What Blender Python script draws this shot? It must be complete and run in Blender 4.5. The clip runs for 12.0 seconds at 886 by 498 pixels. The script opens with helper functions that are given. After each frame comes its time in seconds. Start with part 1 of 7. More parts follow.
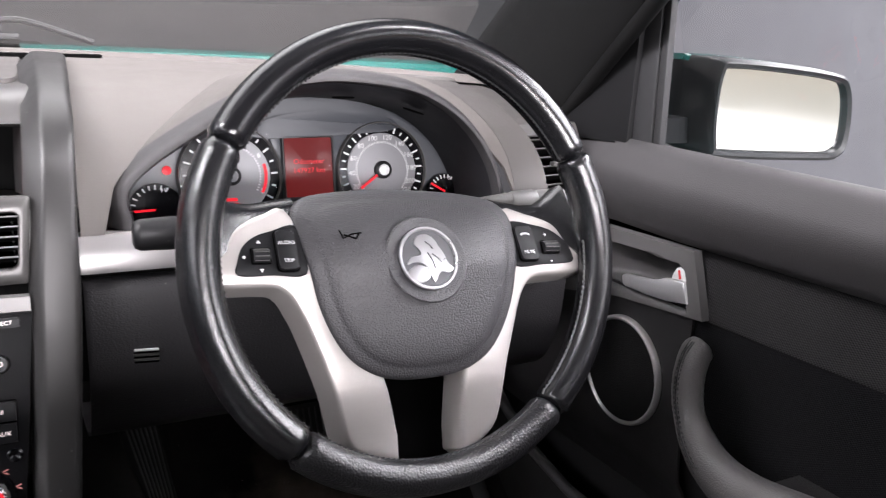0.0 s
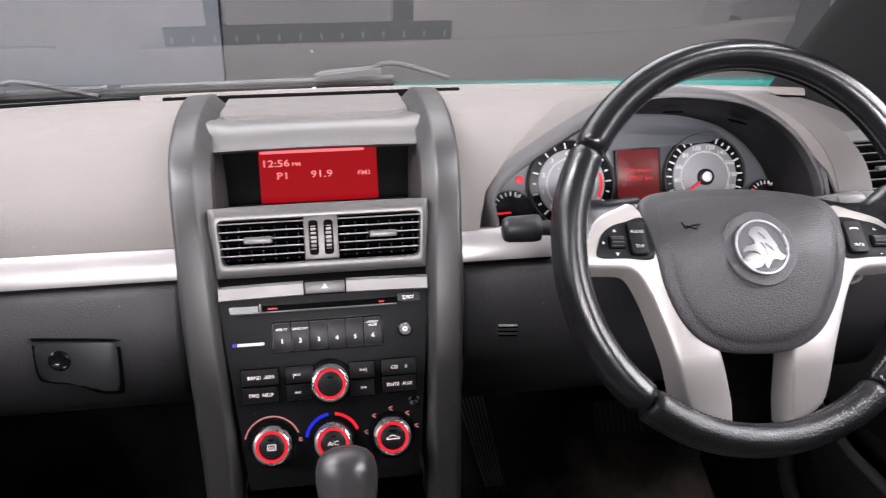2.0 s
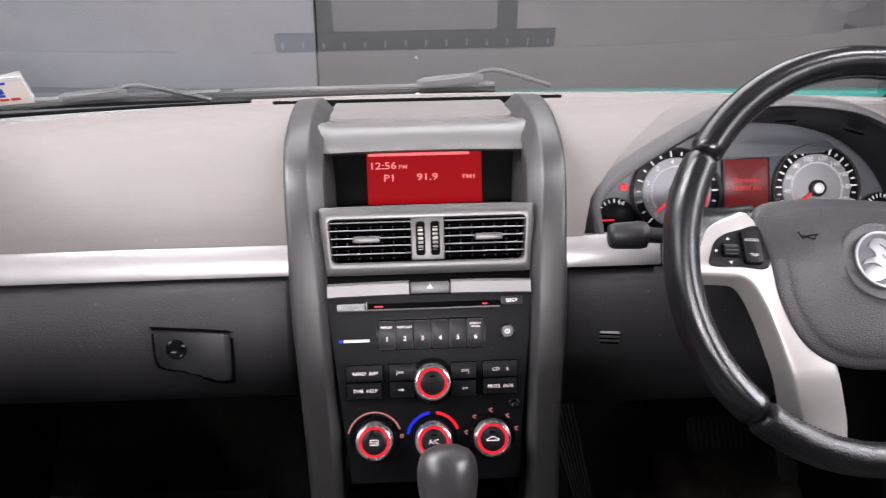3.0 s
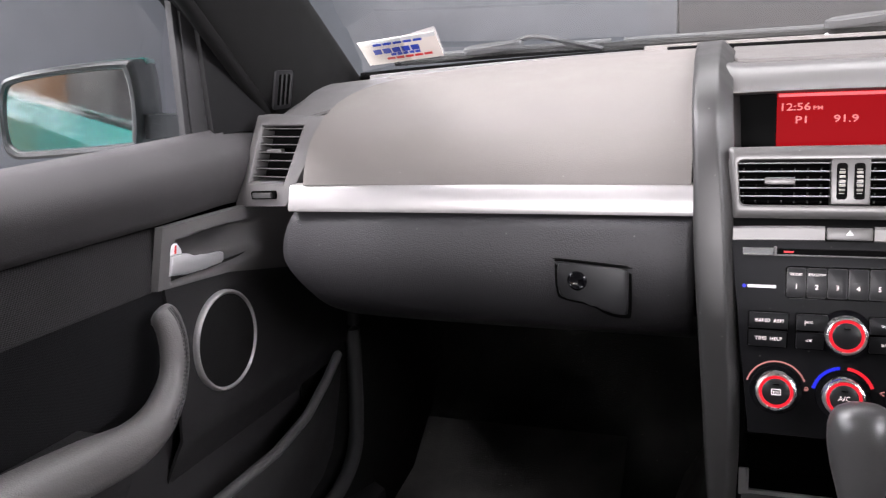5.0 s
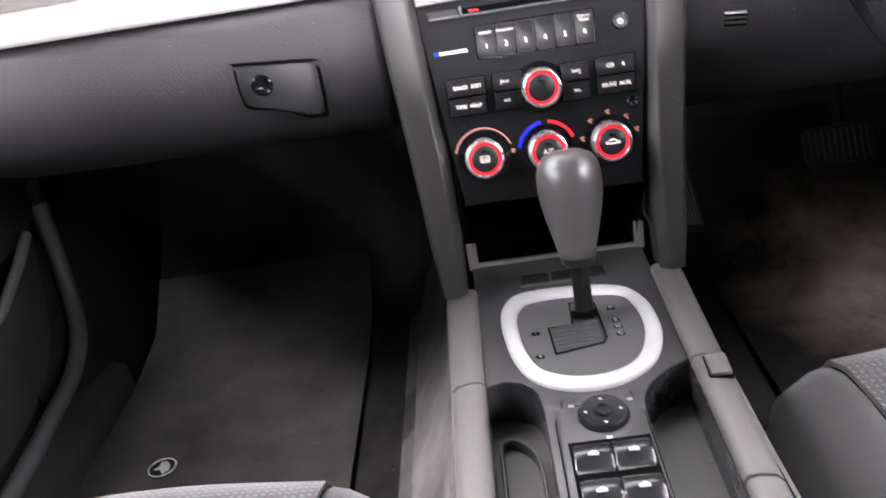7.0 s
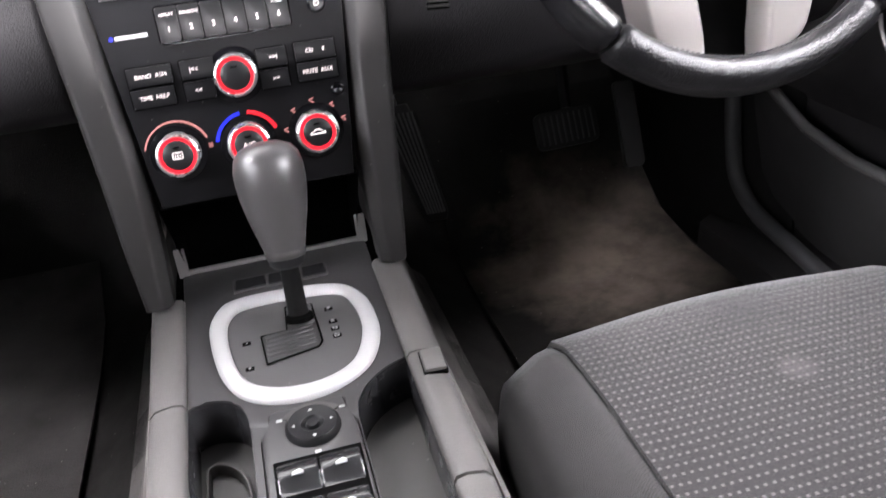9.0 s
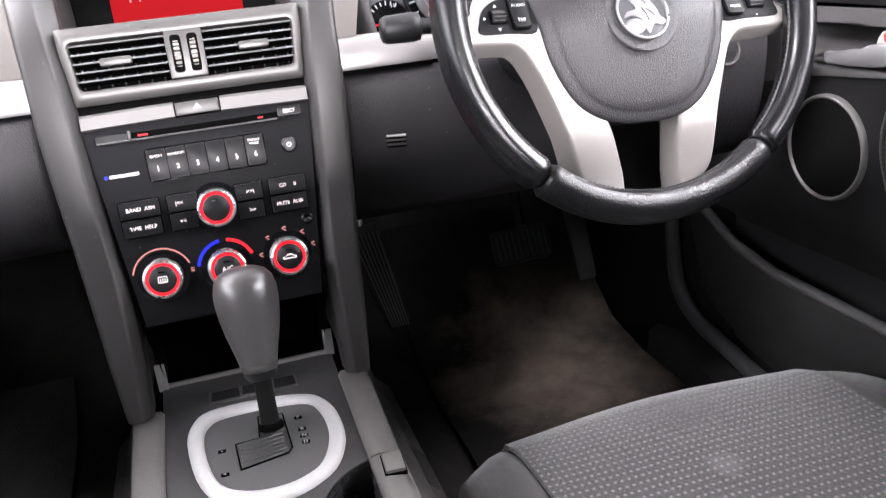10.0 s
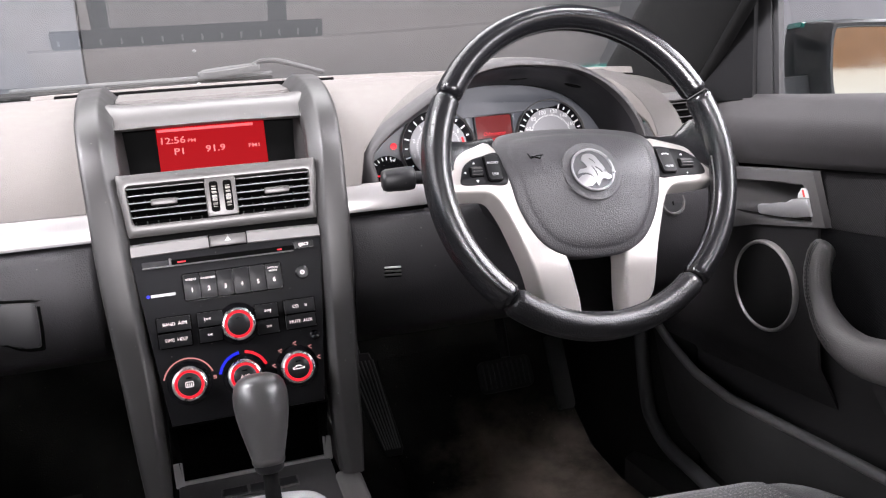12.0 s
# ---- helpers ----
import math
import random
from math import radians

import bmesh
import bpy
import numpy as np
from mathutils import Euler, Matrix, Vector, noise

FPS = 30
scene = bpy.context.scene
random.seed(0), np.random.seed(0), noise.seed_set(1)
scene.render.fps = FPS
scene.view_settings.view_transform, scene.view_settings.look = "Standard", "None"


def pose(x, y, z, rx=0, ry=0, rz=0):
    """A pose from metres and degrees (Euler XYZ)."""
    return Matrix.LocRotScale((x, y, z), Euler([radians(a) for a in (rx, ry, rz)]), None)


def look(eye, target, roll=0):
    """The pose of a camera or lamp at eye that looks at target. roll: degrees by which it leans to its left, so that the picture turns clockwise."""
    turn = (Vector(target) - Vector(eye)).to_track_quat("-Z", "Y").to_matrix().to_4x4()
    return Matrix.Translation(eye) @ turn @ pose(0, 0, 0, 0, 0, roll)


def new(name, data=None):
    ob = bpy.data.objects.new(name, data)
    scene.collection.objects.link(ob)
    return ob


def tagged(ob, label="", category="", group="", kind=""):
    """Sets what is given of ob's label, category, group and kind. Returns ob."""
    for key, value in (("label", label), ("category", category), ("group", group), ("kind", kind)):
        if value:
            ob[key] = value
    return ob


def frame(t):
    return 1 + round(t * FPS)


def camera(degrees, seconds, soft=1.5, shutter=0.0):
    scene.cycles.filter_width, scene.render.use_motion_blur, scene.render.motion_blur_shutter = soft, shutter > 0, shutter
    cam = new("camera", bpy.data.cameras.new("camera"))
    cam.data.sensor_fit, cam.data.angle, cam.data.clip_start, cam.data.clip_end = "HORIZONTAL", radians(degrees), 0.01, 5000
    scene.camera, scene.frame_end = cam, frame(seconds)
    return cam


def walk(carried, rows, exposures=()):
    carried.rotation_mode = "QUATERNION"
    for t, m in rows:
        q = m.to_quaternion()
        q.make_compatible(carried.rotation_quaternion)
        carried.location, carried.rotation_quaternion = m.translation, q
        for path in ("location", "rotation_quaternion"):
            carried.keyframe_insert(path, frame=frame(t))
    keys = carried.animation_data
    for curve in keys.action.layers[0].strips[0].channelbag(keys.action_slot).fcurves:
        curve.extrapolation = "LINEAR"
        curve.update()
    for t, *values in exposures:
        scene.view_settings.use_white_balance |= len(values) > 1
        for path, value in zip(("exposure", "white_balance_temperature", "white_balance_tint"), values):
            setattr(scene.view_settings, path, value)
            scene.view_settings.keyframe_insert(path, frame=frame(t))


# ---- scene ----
cam = camera(55.9, 12.0, soft=1.2, shutter=0.3)
PATH = [
    (0.0, 0.0993, 0.0761, 1.0898, 76.505, -1.717, -27.212),
    (0.5, 0.0807, 0.0383, 1.0954, 76.731, -0.490, -23.271),
    (1.0, 0.0560, 0.0070, 1.0900, 77.136, 0.772, -18.032),
    (1.5, 0.0335, -0.0188, 1.0887, 77.683, 1.818, -12.424),
    (2.0, 0.0070, -0.0307, 1.0882, 78.253, 1.871, -8.314),
    (2.5, -0.0081, -0.0332, 1.0877, 78.794, 1.301, -5.621),
    (3.0, -0.0191, -0.0377, 1.0831, 79.121, 1.313, -2.602),
    (3.5, -0.0450, -0.0528, 1.0771, 79.174, 1.508, 2.643),
    (3.7, -0.0554, -0.0581, 1.0727, 79.191, 1.626, 5.624),
    (5.3, -0.0843, -0.0668, 1.0563, 77.477, 3.329, 21.353),
    (5.5, -0.0846, -0.0666, 1.0563, 77.072, 3.915, 21.101),
    (6.0, -0.0984, -0.0518, 1.0514, 73.578, 6.835, 13.511),
    (6.5, -0.0798, -0.0218, 1.0112, 69.380, 7.872, 5.517),
    (7.0, -0.0607, 0.0064, 0.9942, 64.976, 8.726, -0.026),
    (7.2, -0.0527, 0.0201, 0.9915, 62.857, 8.259, -2.392),
    (8.8, 0.0045, 0.0556, 0.9540, 61.533, 6.182, -13.538),
    (9.0, 0.0094, 0.0474, 0.9676, 62.614, 5.665, -14.840),
    (9.5, 0.0137, 0.0136, 0.9896, 66.243, 5.513, -16.555),
    (10.0, 0.0038, -0.0277, 1.0052, 69.938, 5.532, -17.064),
    (10.5, -0.0055, -0.0684, 1.0110, 73.429, 5.527, -17.186),
    (11.0, -0.0159, -0.1133, 1.0178, 76.747, 5.269, -16.951),
    (11.5, -0.0208, -0.1491, 1.0191, 79.089, 4.914, -17.219),
    (12.0, -0.0297, -0.1729, 1.0176, 80.024, 4.601, -17.097),
]
walk(cam, [(t, pose(x, y, z, rx, ry, rz)) for t, x, y, z, rx, ry, rz in PATH], [(0.0, -0.03), (3.0, -0.1), (5.5, 0.2), (7.0, 0.88), (9.0, 0.86), (10.0, 0.67), (12.0, 0.33)])

# ---------------------------------------------------------------- light
world = bpy.data.worlds.new("world")
scene.world = world
world.use_nodes = True
world.node_tree.nodes["Background"].inputs["Color"].default_value = (0.75, 0.82, 0.95, 1)
world.node_tree.nodes["Background"].inputs["Strength"].default_value = 0.02


def area_lamp(name, eye, target, w, h, watts, colour):
    data = bpy.data.lights.new(name, "AREA")
    data.shape, data.size, data.size_y, data.energy, data.color = "RECTANGLE", w, h, watts, colour
    ob = new(name, data)
    ob.matrix_world = look(eye, target)
    return ob


# unseen light panels of the photo bay and a strip lamp added for daylight from behind
area_lamp("bay_light_front", (-0.3, 2.1, 3.0), (-0.1, 1.6, 0.0), 3.4, 1.5, 124, (0.985, 0.935, 0.975))
area_lamp("bay_light_left", (-3.1, 0.0, 2.3), (0.0, 0.2, 0.75), 5.0, 0.9, 170, (0.97, 0.94, 1.0))
area_lamp("bay_light_right", (3.1, 0.0, 2.3), (0.0, 0.2, 0.75), 5.0, 0.9, 340, (0.985, 0.94, 1.0))
area_lamp("ceiling_light_left", (-1.75, -0.5, 3.45), (-0.35, 0.7, 0.3), 4.4, 0.45, 560, (0.985, 0.94, 1.0))
area_lamp("ceiling_light_right", (1.75, -0.5, 3.45), (0.35, 0.7, 0.3), 4.4, 0.45, 350, (0.985, 0.94, 1.0))
area_lamp("added_rear_daylight", (0.0, -5.6, 1.50), (0.1, 0.6, 1.05), 3.4, 0.5, 760, (0.985, 0.94, 0.985))
sun_data = bpy.data.lights.new("sun", "SUN")
sun_data.energy, sun_data.angle, sun_data.color = 5.0, radians(0.5), (1.0, 0.94, 0.86)
sun = new("sun", sun_data)
sun.matrix_world = look((9.0, 3.0, 9.0), (0.0, 0.0, 0.0))

# ---------------------------------------------------------------- materials


def nodes_of(m):
    m.use_nodes = True
    nt = m.node_tree
    return nt, nt.nodes, nt.links, nt.nodes["Principled BSDF"]


def add(ns, kind, **values):
    n = ns.new(kind)
    for k, v in values.items():
        if k in n.inputs:
            n.inputs[k].default_value = v
    return n


def surface(name, colour, rough=0.5, metal=0.0, grain=0.0, size=900.0, blotch=0.12, cells=False, dust=0.0, wear=0.0, coat=0.0, spec=0.5, warp=(1, 1, 1), uneven=0.06):
    """A moulded or woven surface: colour varied at two scales, relief of grains (size: grains a metre), a little dust."""
    m = bpy.data.materials.new(name)
    nt, ns, ln, b = nodes_of(m)
    tc = ns.new("ShaderNodeTexCoord")
    mp = add(ns, "ShaderNodeMapping", Scale=warp)
    ln.new(tc.outputs["Object"], mp.inputs["Vector"])
    big = add(ns, "ShaderNodeTexNoise", Scale=7.0, Detail=5.0, Roughness=0.6)
    ln.new(mp.outputs[0], big.inputs["Vector"])
    ramp = ns.new("ShaderNodeMapRange")
    ramp.inputs[1].default_value, ramp.inputs[2].default_value = 0.3, 0.7
    ramp.inputs[3].default_value, ramp.inputs[4].default_value = 1 - blotch, 1 + blotch
    ln.new(big.outputs["Fac"], ramp.inputs[0])
    mix = ns.new("ShaderNodeMix")
    mix.data_type, mix.blend_type = "RGBA", "MULTIPLY"
    mix.inputs[0].default_value = 1.0
    mix.inputs[6].default_value = (*colour, 1)
    ln.new(ramp.outputs[0], mix.inputs[7])
    out = mix.outputs[2]
    if dust:
        sp = add(ns, "ShaderNodeTexVoronoi", Scale=55.0)
        ln.new(mp.outputs[0], sp.inputs["Vector"])
        dm = ns.new("ShaderNodeMapRange")
        dm.inputs[1].default_value, dm.inputs[2].default_value = 0.05, 0.035
        dm.inputs[3].default_value, dm.inputs[4].default_value = 0.0, dust
        ln.new(sp.outputs["Distance"], dm.inputs[0])
        mx = ns.new("ShaderNodeMix")
        mx.data_type = "RGBA"
        ln.new(dm.outputs[0], mx.inputs[0])
        ln.new(out, mx.inputs[6])
        mx.inputs[7].default_value = (0.5, 0.48, 0.45, 1)
        out = mx.outputs[2]
    ln.new(out, b.inputs["Base Color"])
    fine = add(ns, "ShaderNodeTexNoise", Scale=28.0, Detail=6.0, Roughness=0.65)
    ln.new(mp.outputs[0], fine.inputs["Vector"])
    rr = ns.new("ShaderNodeMapRange")
    rr.inputs[1].default_value, rr.inputs[2].default_value = 0.3, 0.75
    rr.inputs[3].default_value, rr.inputs[4].default_value = max(0.02, rough - uneven - wear), min(1.0, rough + uneven)
    ln.new(fine.outputs["Fac"], rr.inputs[0])
    ln.new(rr.outputs[0], b.inputs["Roughness"])
    b.inputs["Metallic"].default_value = metal
    b.inputs["Coat Weight"].default_value = coat
    b.inputs["Specular IOR Level"].default_value = spec
    if grain:
        if cells:
            g = add(ns, "ShaderNodeTexVoronoi", Scale=size)
            g.feature = "SMOOTH_F1"
            height = g.outputs["Distance"]
        else:
            g = add(ns, "ShaderNodeTexNoise", Scale=size, Detail=2.0)
            height = g.outputs["Fac"]
        ln.new(mp.outputs[0], g.inputs["Vector"])
        bp = add(ns, "ShaderNodeBump", Strength=grain, Distance=0.0006)
        bp.invert = cells
        ln.new(height, bp.inputs["Height"])
        ln.new(bp.outputs[0], b.inputs["Normal"])
    return m


def glow(name, colour, strength, base=(0.02, 0.02, 0.02), rough=0.3, spec=0.12):
    m = bpy.data.materials.new(name)
    nt, ns, ln, b = nodes_of(m)
    b.inputs["Base Color"].default_value = (*base, 1)
    b.inputs["Roughness"].default_value = rough
    b.inputs["Emission Color"].default_value = (*colour, 1)
    b.inputs["Emission Strength"].default_value = strength
    b.inputs["Specular IOR Level"].default_value = spec
    return m


def pane(name, tint, ior=1.5):
    """Thin glass: clear straight through, mirrored by Fresnel."""
    m = bpy.data.materials.new(name)
    m.use_nodes = True
    ns, ln = m.node_tree.nodes, m.node_tree.links
    ns.remove(ns["Principled BSDF"])
    t, g, f, x = ns.new("ShaderNodeBsdfTransparent"), ns.new("ShaderNodeBsdfGlossy"), ns.new("ShaderNodeFresnel"), ns.new("ShaderNodeMixShader")
    t.inputs[0].default_value = (*tint, 1)
    g.inputs["Roughness"].default_value = 0.0
    f.inputs["IOR"].default_value = ior
    ln.new(f.outputs[0], x.inputs[0])
    ln.new(t.outputs[0], x.inputs[1])
    ln.new(g.outputs[0], x.inputs[2])
    ln.new(x.outputs[0], ns["Material Output"].inputs["Surface"])
    return m


def weave(name, colour, dot, pitch, rough=0.9, sheen=0.25, spec=0.5, dust=0.25):
    """Woven cloth with rows of small light dots (pitch in metres; dot=None: plain twill)."""
    m = surface(name, colour, rough, grain=0.6, size=1400, blotch=0.18, dust=dust, spec=spec)
    nt, ns, ln, b = nodes_of(m)
    b.inputs["Sheen Weight"].default_value = sheen
    tc = ns.new("ShaderNodeTexCoord")
    sep = ns.new("ShaderNodeSeparateXYZ")
    ln.new(tc.outputs["Object"], sep.inputs[0])

    def math_node(op, a, c):
        n = ns.new("ShaderNodeMath")
        n.operation = op
        for i, v in enumerate((a, c)):
            if isinstance(v, (int, float)):
                n.inputs[i].default_value = v
            elif v is not None:
                ln.new(v, n.inputs[i])
        return n.outputs[0]

    if not dot:
        rows = math_node("SINE", math_node("MULTIPLY", math_node("ADD", sep.outputs[1], math_node("MULTIPLY", sep.outputs[2], 0.5)), 2 * math.pi / pitch), None)
        cols = math_node("SINE", math_node("MULTIPLY", math_node("ADD", sep.outputs[2], sep.outputs[0]), 2 * math.pi / (pitch * 0.7)), None)
        knit = math_node("ADD", math_node("MULTIPLY", math_node("MULTIPLY", rows, cols), 0.65), 0.75)
        old = b.inputs["Base Color"].links[0].from_socket
        mk = ns.new("ShaderNodeMix")
        mk.data_type, mk.blend_type = "RGBA", "MULTIPLY"
        mk.inputs[0].default_value = 1.0
        ln.new(old, mk.inputs[6])
        ln.new(knit, mk.inputs[7])
        ln.new(mk.outputs[2], b.inputs["Base Color"])
        bk = add(ns, "ShaderNodeBump", Strength=0.5, Distance=0.0004)
        ln.new(knit, bk.inputs["Height"])
        ln.new(b.inputs["Normal"].links[0].from_socket, bk.inputs["Normal"])
        ln.new(bk.outputs[0], b.inputs["Normal"])
    if dot:
        sx = math_node("SINE", math_node("MULTIPLY", sep.outputs[0], 2 * math.pi / pitch), None)
        sy = math_node("SINE", math_node("MULTIPLY", sep.outputs[1], 2 * math.pi / (pitch * 1.3)), None)
        both = math_node("MINIMUM", math_node("ADD", sx, 0.25), sy)
        soft = ns.new("ShaderNodeMapRange")
        soft.interpolation_type = "SMOOTHSTEP"
        soft.inputs[1].default_value, soft.inputs[2].default_value = 0.34, 0.88
        ln.new(both, soft.inputs[0])
        mask = soft.outputs[0]
        ribs = math_node("SINE", math_node("MULTIPLY", math_node("ADD", sep.outputs[0], math_node("MULTIPLY", sep.outputs[1], 0.6)), 2 * math.pi / 0.0021), None)
        bd = add(ns, "ShaderNodeBump", Strength=0.55, Distance=0.0005)
        ln.new(math_node("ADD", math_node("MULTIPLY", ribs, 0.35), mask), bd.inputs["Height"])
        ln.new(b.inputs["Normal"].links[0].from_socket, bd.inputs["Normal"])
        ln.new(bd.outputs[0], b.inputs["Normal"])
        old = b.inputs["Base Color"].links[0].from_socket
        mx = ns.new("ShaderNodeMix")
        mx.data_type = "RGBA"
        fac = math_node("MULTIPLY", mask, 0.62)
        ln.new(fac, mx.inputs[0])
        ln.new(old, mx.inputs[6])
        mx.inputs[7].default_value = (*dot, 1)
        ln.new(mx.outputs[2], b.inputs["Base Color"])
    return m


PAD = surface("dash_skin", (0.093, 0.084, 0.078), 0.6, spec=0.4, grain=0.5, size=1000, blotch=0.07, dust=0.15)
LOWER = surface("lower_plastic", (0.026, 0.025, 0.027), 0.50, spec=0.35, grain=0.7, size=700, blotch=0.12, cells=True, dust=0.2)
# darker copy of the satin grey plastic, with the pillars' shading in its colour
PILLAR = surface("shaded_satin_plastic", (0.036, 0.035, 0.0345), 0.40, metal=0.35, grain=0.05, size=900, blotch=0.06, dust=0.2)
SATIN_LIGHT = surface("satin_light_plastic", (0.155, 0.150, 0.147), 0.38, metal=0.35, grain=0.06, size=900, blotch=0.04)
SATIN = surface("satin_grey_plastic", (0.088, 0.085, 0.083), 0.36, metal=0.35, grain=0.08, size=900, blotch=0.06, dust=0.15)
DARK = surface("dark_plastic", (0.011, 0.011, 0.012), 0.42, spec=0.35, grain=0.2, size=900, blotch=0.15, dust=0.12)
# almost no albedo: the shade of gaps and recesses is in this colour
BLACK = surface("shaded_recess_black", (0.002, 0.002, 0.002), 0.8, blotch=0.2, spec=0.03)
GLOSS = surface("gloss_black", (0.004, 0.004, 0.005), 0.2, spec=0.25, blotch=0.1, dust=0.1)
FACE = surface("radio_face", (0.0075, 0.0075, 0.0085), 0.42, spec=0.16, blotch=0.1, dust=0.12)
SILVER = surface("silver_paint", (0.34, 0.328, 0.324), 0.34, metal=0.45, grain=0.03, size=1800, blotch=0.03)
SPOKE = surface("spoke_silver", (0.50, 0.475, 0.455), 0.38, metal=0.5, grain=0.03, size=1800, blotch=0.04)
WHITE_PAINT = surface("bright_ring", (0.56, 0.56, 0.56), 0.42, metal=0.15, blotch=0.02)
LEATHER = surface("smooth_leather", (0.0055, 0.0055, 0.0065), 0.22, grain=0.16, size=1100, cells=True, blotch=0.1, spec=0.65, uneven=0.015)
AIRBAG = surface("airbag_skin", (0.044, 0.043, 0.046), 0.40, grain=0.9, size=880, cells=True, blotch=0.05, uneven=0.02)
KNOB = surface("knob_leather", (0.058, 0.056, 0.056), 0.31, spec=0.9, grain=0.16, size=900, cells=True, blotch=0.05, uneven=0.02)
DOOR_UP = surface("door_top_skin", (0.046, 0.044, 0.045), 0.50, spec=0.25, grain=0.4, size=1000, blotch=0.08, cells=True)
DOOR_LOW = surface("door_plastic", (0.019, 0.0185, 0.019), 0.5, spec=0.18, grain=0.5, size=900, blotch=0.12, cells=True, dust=0.1)
CLOTH = weave("door_cloth", (0.0075, 0.0075, 0.0085), None, 0.0034, 0.95, 0.03, 0.08, 0.06)
BAND = weave("door_band_cloth", (0.030, 0.029, 0.030), None, 0.0034, 0.95, 0.05, 0.08, 0.06)
BOLSTER = weave("seat_bolster_cloth", (0.030, 0.0288, 0.0288), None, 0.003)
DOTS = weave("dotted_seat_cloth", (0.020, 0.019, 0.0193), (0.19, 0.179, 0.172), 0.0073)
CARPET = surface("carpet", (0.017, 0.0164, 0.0158), 0.98, spec=0.03, grain=1.0, size=420, blotch=0.5, dust=0.3)
MAT = surface("rubber_mat", (0.011, 0.0106, 0.0102), 0.9, spec=0.06, grain=0.7, size=300, blotch=0.6, dust=0.5)
RUBBER = surface("rubber", (0.005, 0.005, 0.005), 0.65, blotch=0.2, spec=0.15)
TRIM = surface("pillar_trim", (0.011, 0.011, 0.011), 0.75, spec=0.06, grain=0.3, size=1200, blotch=0.06)
TEAL = surface("teal_paint", (0.0, 0.085, 0.072), 0.2, coat=0.8, blotch=0.03)
STITCH = surface("stitching", (0.014, 0.014, 0.015), 0.6)
STITCH_GREY = surface("grey_stitching", (0.045, 0.045, 0.045), 0.7)
CAP = surface("knob_cap", (0.012, 0.012, 0.013), 0.35, grain=0.1, blotch=0.1)
LEGEND = glow("legend_white", (1.0, 0.78, 0.76), 0.9, (0.6, 0.6, 0.6))
MARK = surface("grey_print", (0.36, 0.36, 0.36), 0.5, blotch=0.02)
SWITCH = surface("glossy_switch_black", (0.016, 0.016, 0.017), 0.22, blotch=0.1)
# darker copy of dash_skin: shading of driver end and top panel is in the colour
END_PAD = surface("shaded_dash_skin", (0.066, 0.061, 0.058), 0.6, spec=0.35, grain=0.4, size=1000, blotch=0.06)
PRINT = surface("white_print", (0.62, 0.62, 0.62), 0.5, blotch=0.02)
BLUE = glow("blue_light", (0.01, 0.02, 1.0), 0.9)
RED = glow("red_light", (1.0, 0.012, 0.03), 1.0)
PINK = glow("pale_red_light", (1.0, 0.38, 0.36), 0.7)
LCD = glow("red_display", (0.46, 0.002, 0.007), 0.80, (0.006, 0.0, 0.0), 0.5, 0.02)
LCD_TEXT = glow("display_text", (1.0, 0.045, 0.045), 0.9)
CLUSTER_LCD = glow("cluster_display", (0.30, 0.012, 0.012), 0.35, (0.05, 0.015, 0.015))
DIAL = surface("dial_grey", (0.19, 0.19, 0.20), 0.45, metal=0.2, blotch=0.05)
MIRROR = surface("mirror_silver", (0.92, 0.93, 0.93), 0.02, metal=1.0, blotch=0.01)
GLASS = pane("windscreen_glass", (0.90, 0.93, 0.92), 2.8)
SIDE_GLASS = pane("side_glass", (0.9, 0.92, 0.92), 1.5)
LENS = pane("cluster_lens", (0.98, 0.98, 0.98), 1.08)
PAPER = surface("sticker_paper", (0.75, 0.68, 0.62), 0.6, blotch=0.05)
INK_BLUE = surface("blue_ink", (0.02, 0.05, 0.4), 0.6)
INK_RED = surface("red_ink", (0.6, 0.03, 0.03), 0.6)
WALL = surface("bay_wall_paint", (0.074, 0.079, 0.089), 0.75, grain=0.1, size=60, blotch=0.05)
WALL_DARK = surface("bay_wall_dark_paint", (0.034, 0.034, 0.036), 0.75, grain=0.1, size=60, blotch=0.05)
CONCRETE = surface("concrete", (0.11, 0.107, 0.104), 0.6, grain=0.3, size=80, blotch=0.2)
WOOD = surface("timber_fence", (0.28, 0.15, 0.08), 0.7, grain=0.3, size=50, blotch=0.3, warp=(1, 1, 8))
HEADLINER = surface("headliner", (0.28, 0.27, 0.26), 0.9, grain=0.2, size=900, blotch=0.04)
BADGE_GREY = surface("badge_grey", (0.10, 0.10, 0.105), 0.35, metal=0.5, blotch=0.05)
CHROME_SOFT = surface("soft_chrome", (0.80, 0.80, 0.81), 0.25, metal=0.85, blotch=0.03)
GLOSS_SOFT = surface("soft_gloss_black", (0.009, 0.009, 0.010), 0.45, blotch=0.1, spec=0.22)
STALK_GREY = surface("stalk_grey", (0.085, 0.083, 0.08), 0.4, grain=0.1, blotch=0.05)
DARK_GLOSS = surface("smooth_black_plastic", (0.028, 0.028, 0.030), 0.25, blotch=0.2, dust=0.3)
SATIN_DARK = surface("satin_dark", (0.05, 0.05, 0.05), 0.35, blotch=0.1)
WELL_FLOOR = surface("well_floor", (0.085, 0.082, 0.078), 0.45, grain=0.2, size=900, blotch=0.2, dust=0.3)
TUNNEL_CARPET = surface("tunnel_carpet", (0.115, 0.110, 0.106), 0.97, spec=0.15, grain=1.0, size=420, blotch=0.5, dust=0.3)
RAIL = surface("rail_skin", (0.100, 0.096, 0.092), 0.5, grain=0.5, size=900, cells=True, blotch=0.08)
CARPET_MAT = surface("carpet_mat", (0.042, 0.040, 0.0385), 0.97, spec=0.05, grain=1.0, size=350, blotch=0.4, dust=0.3)
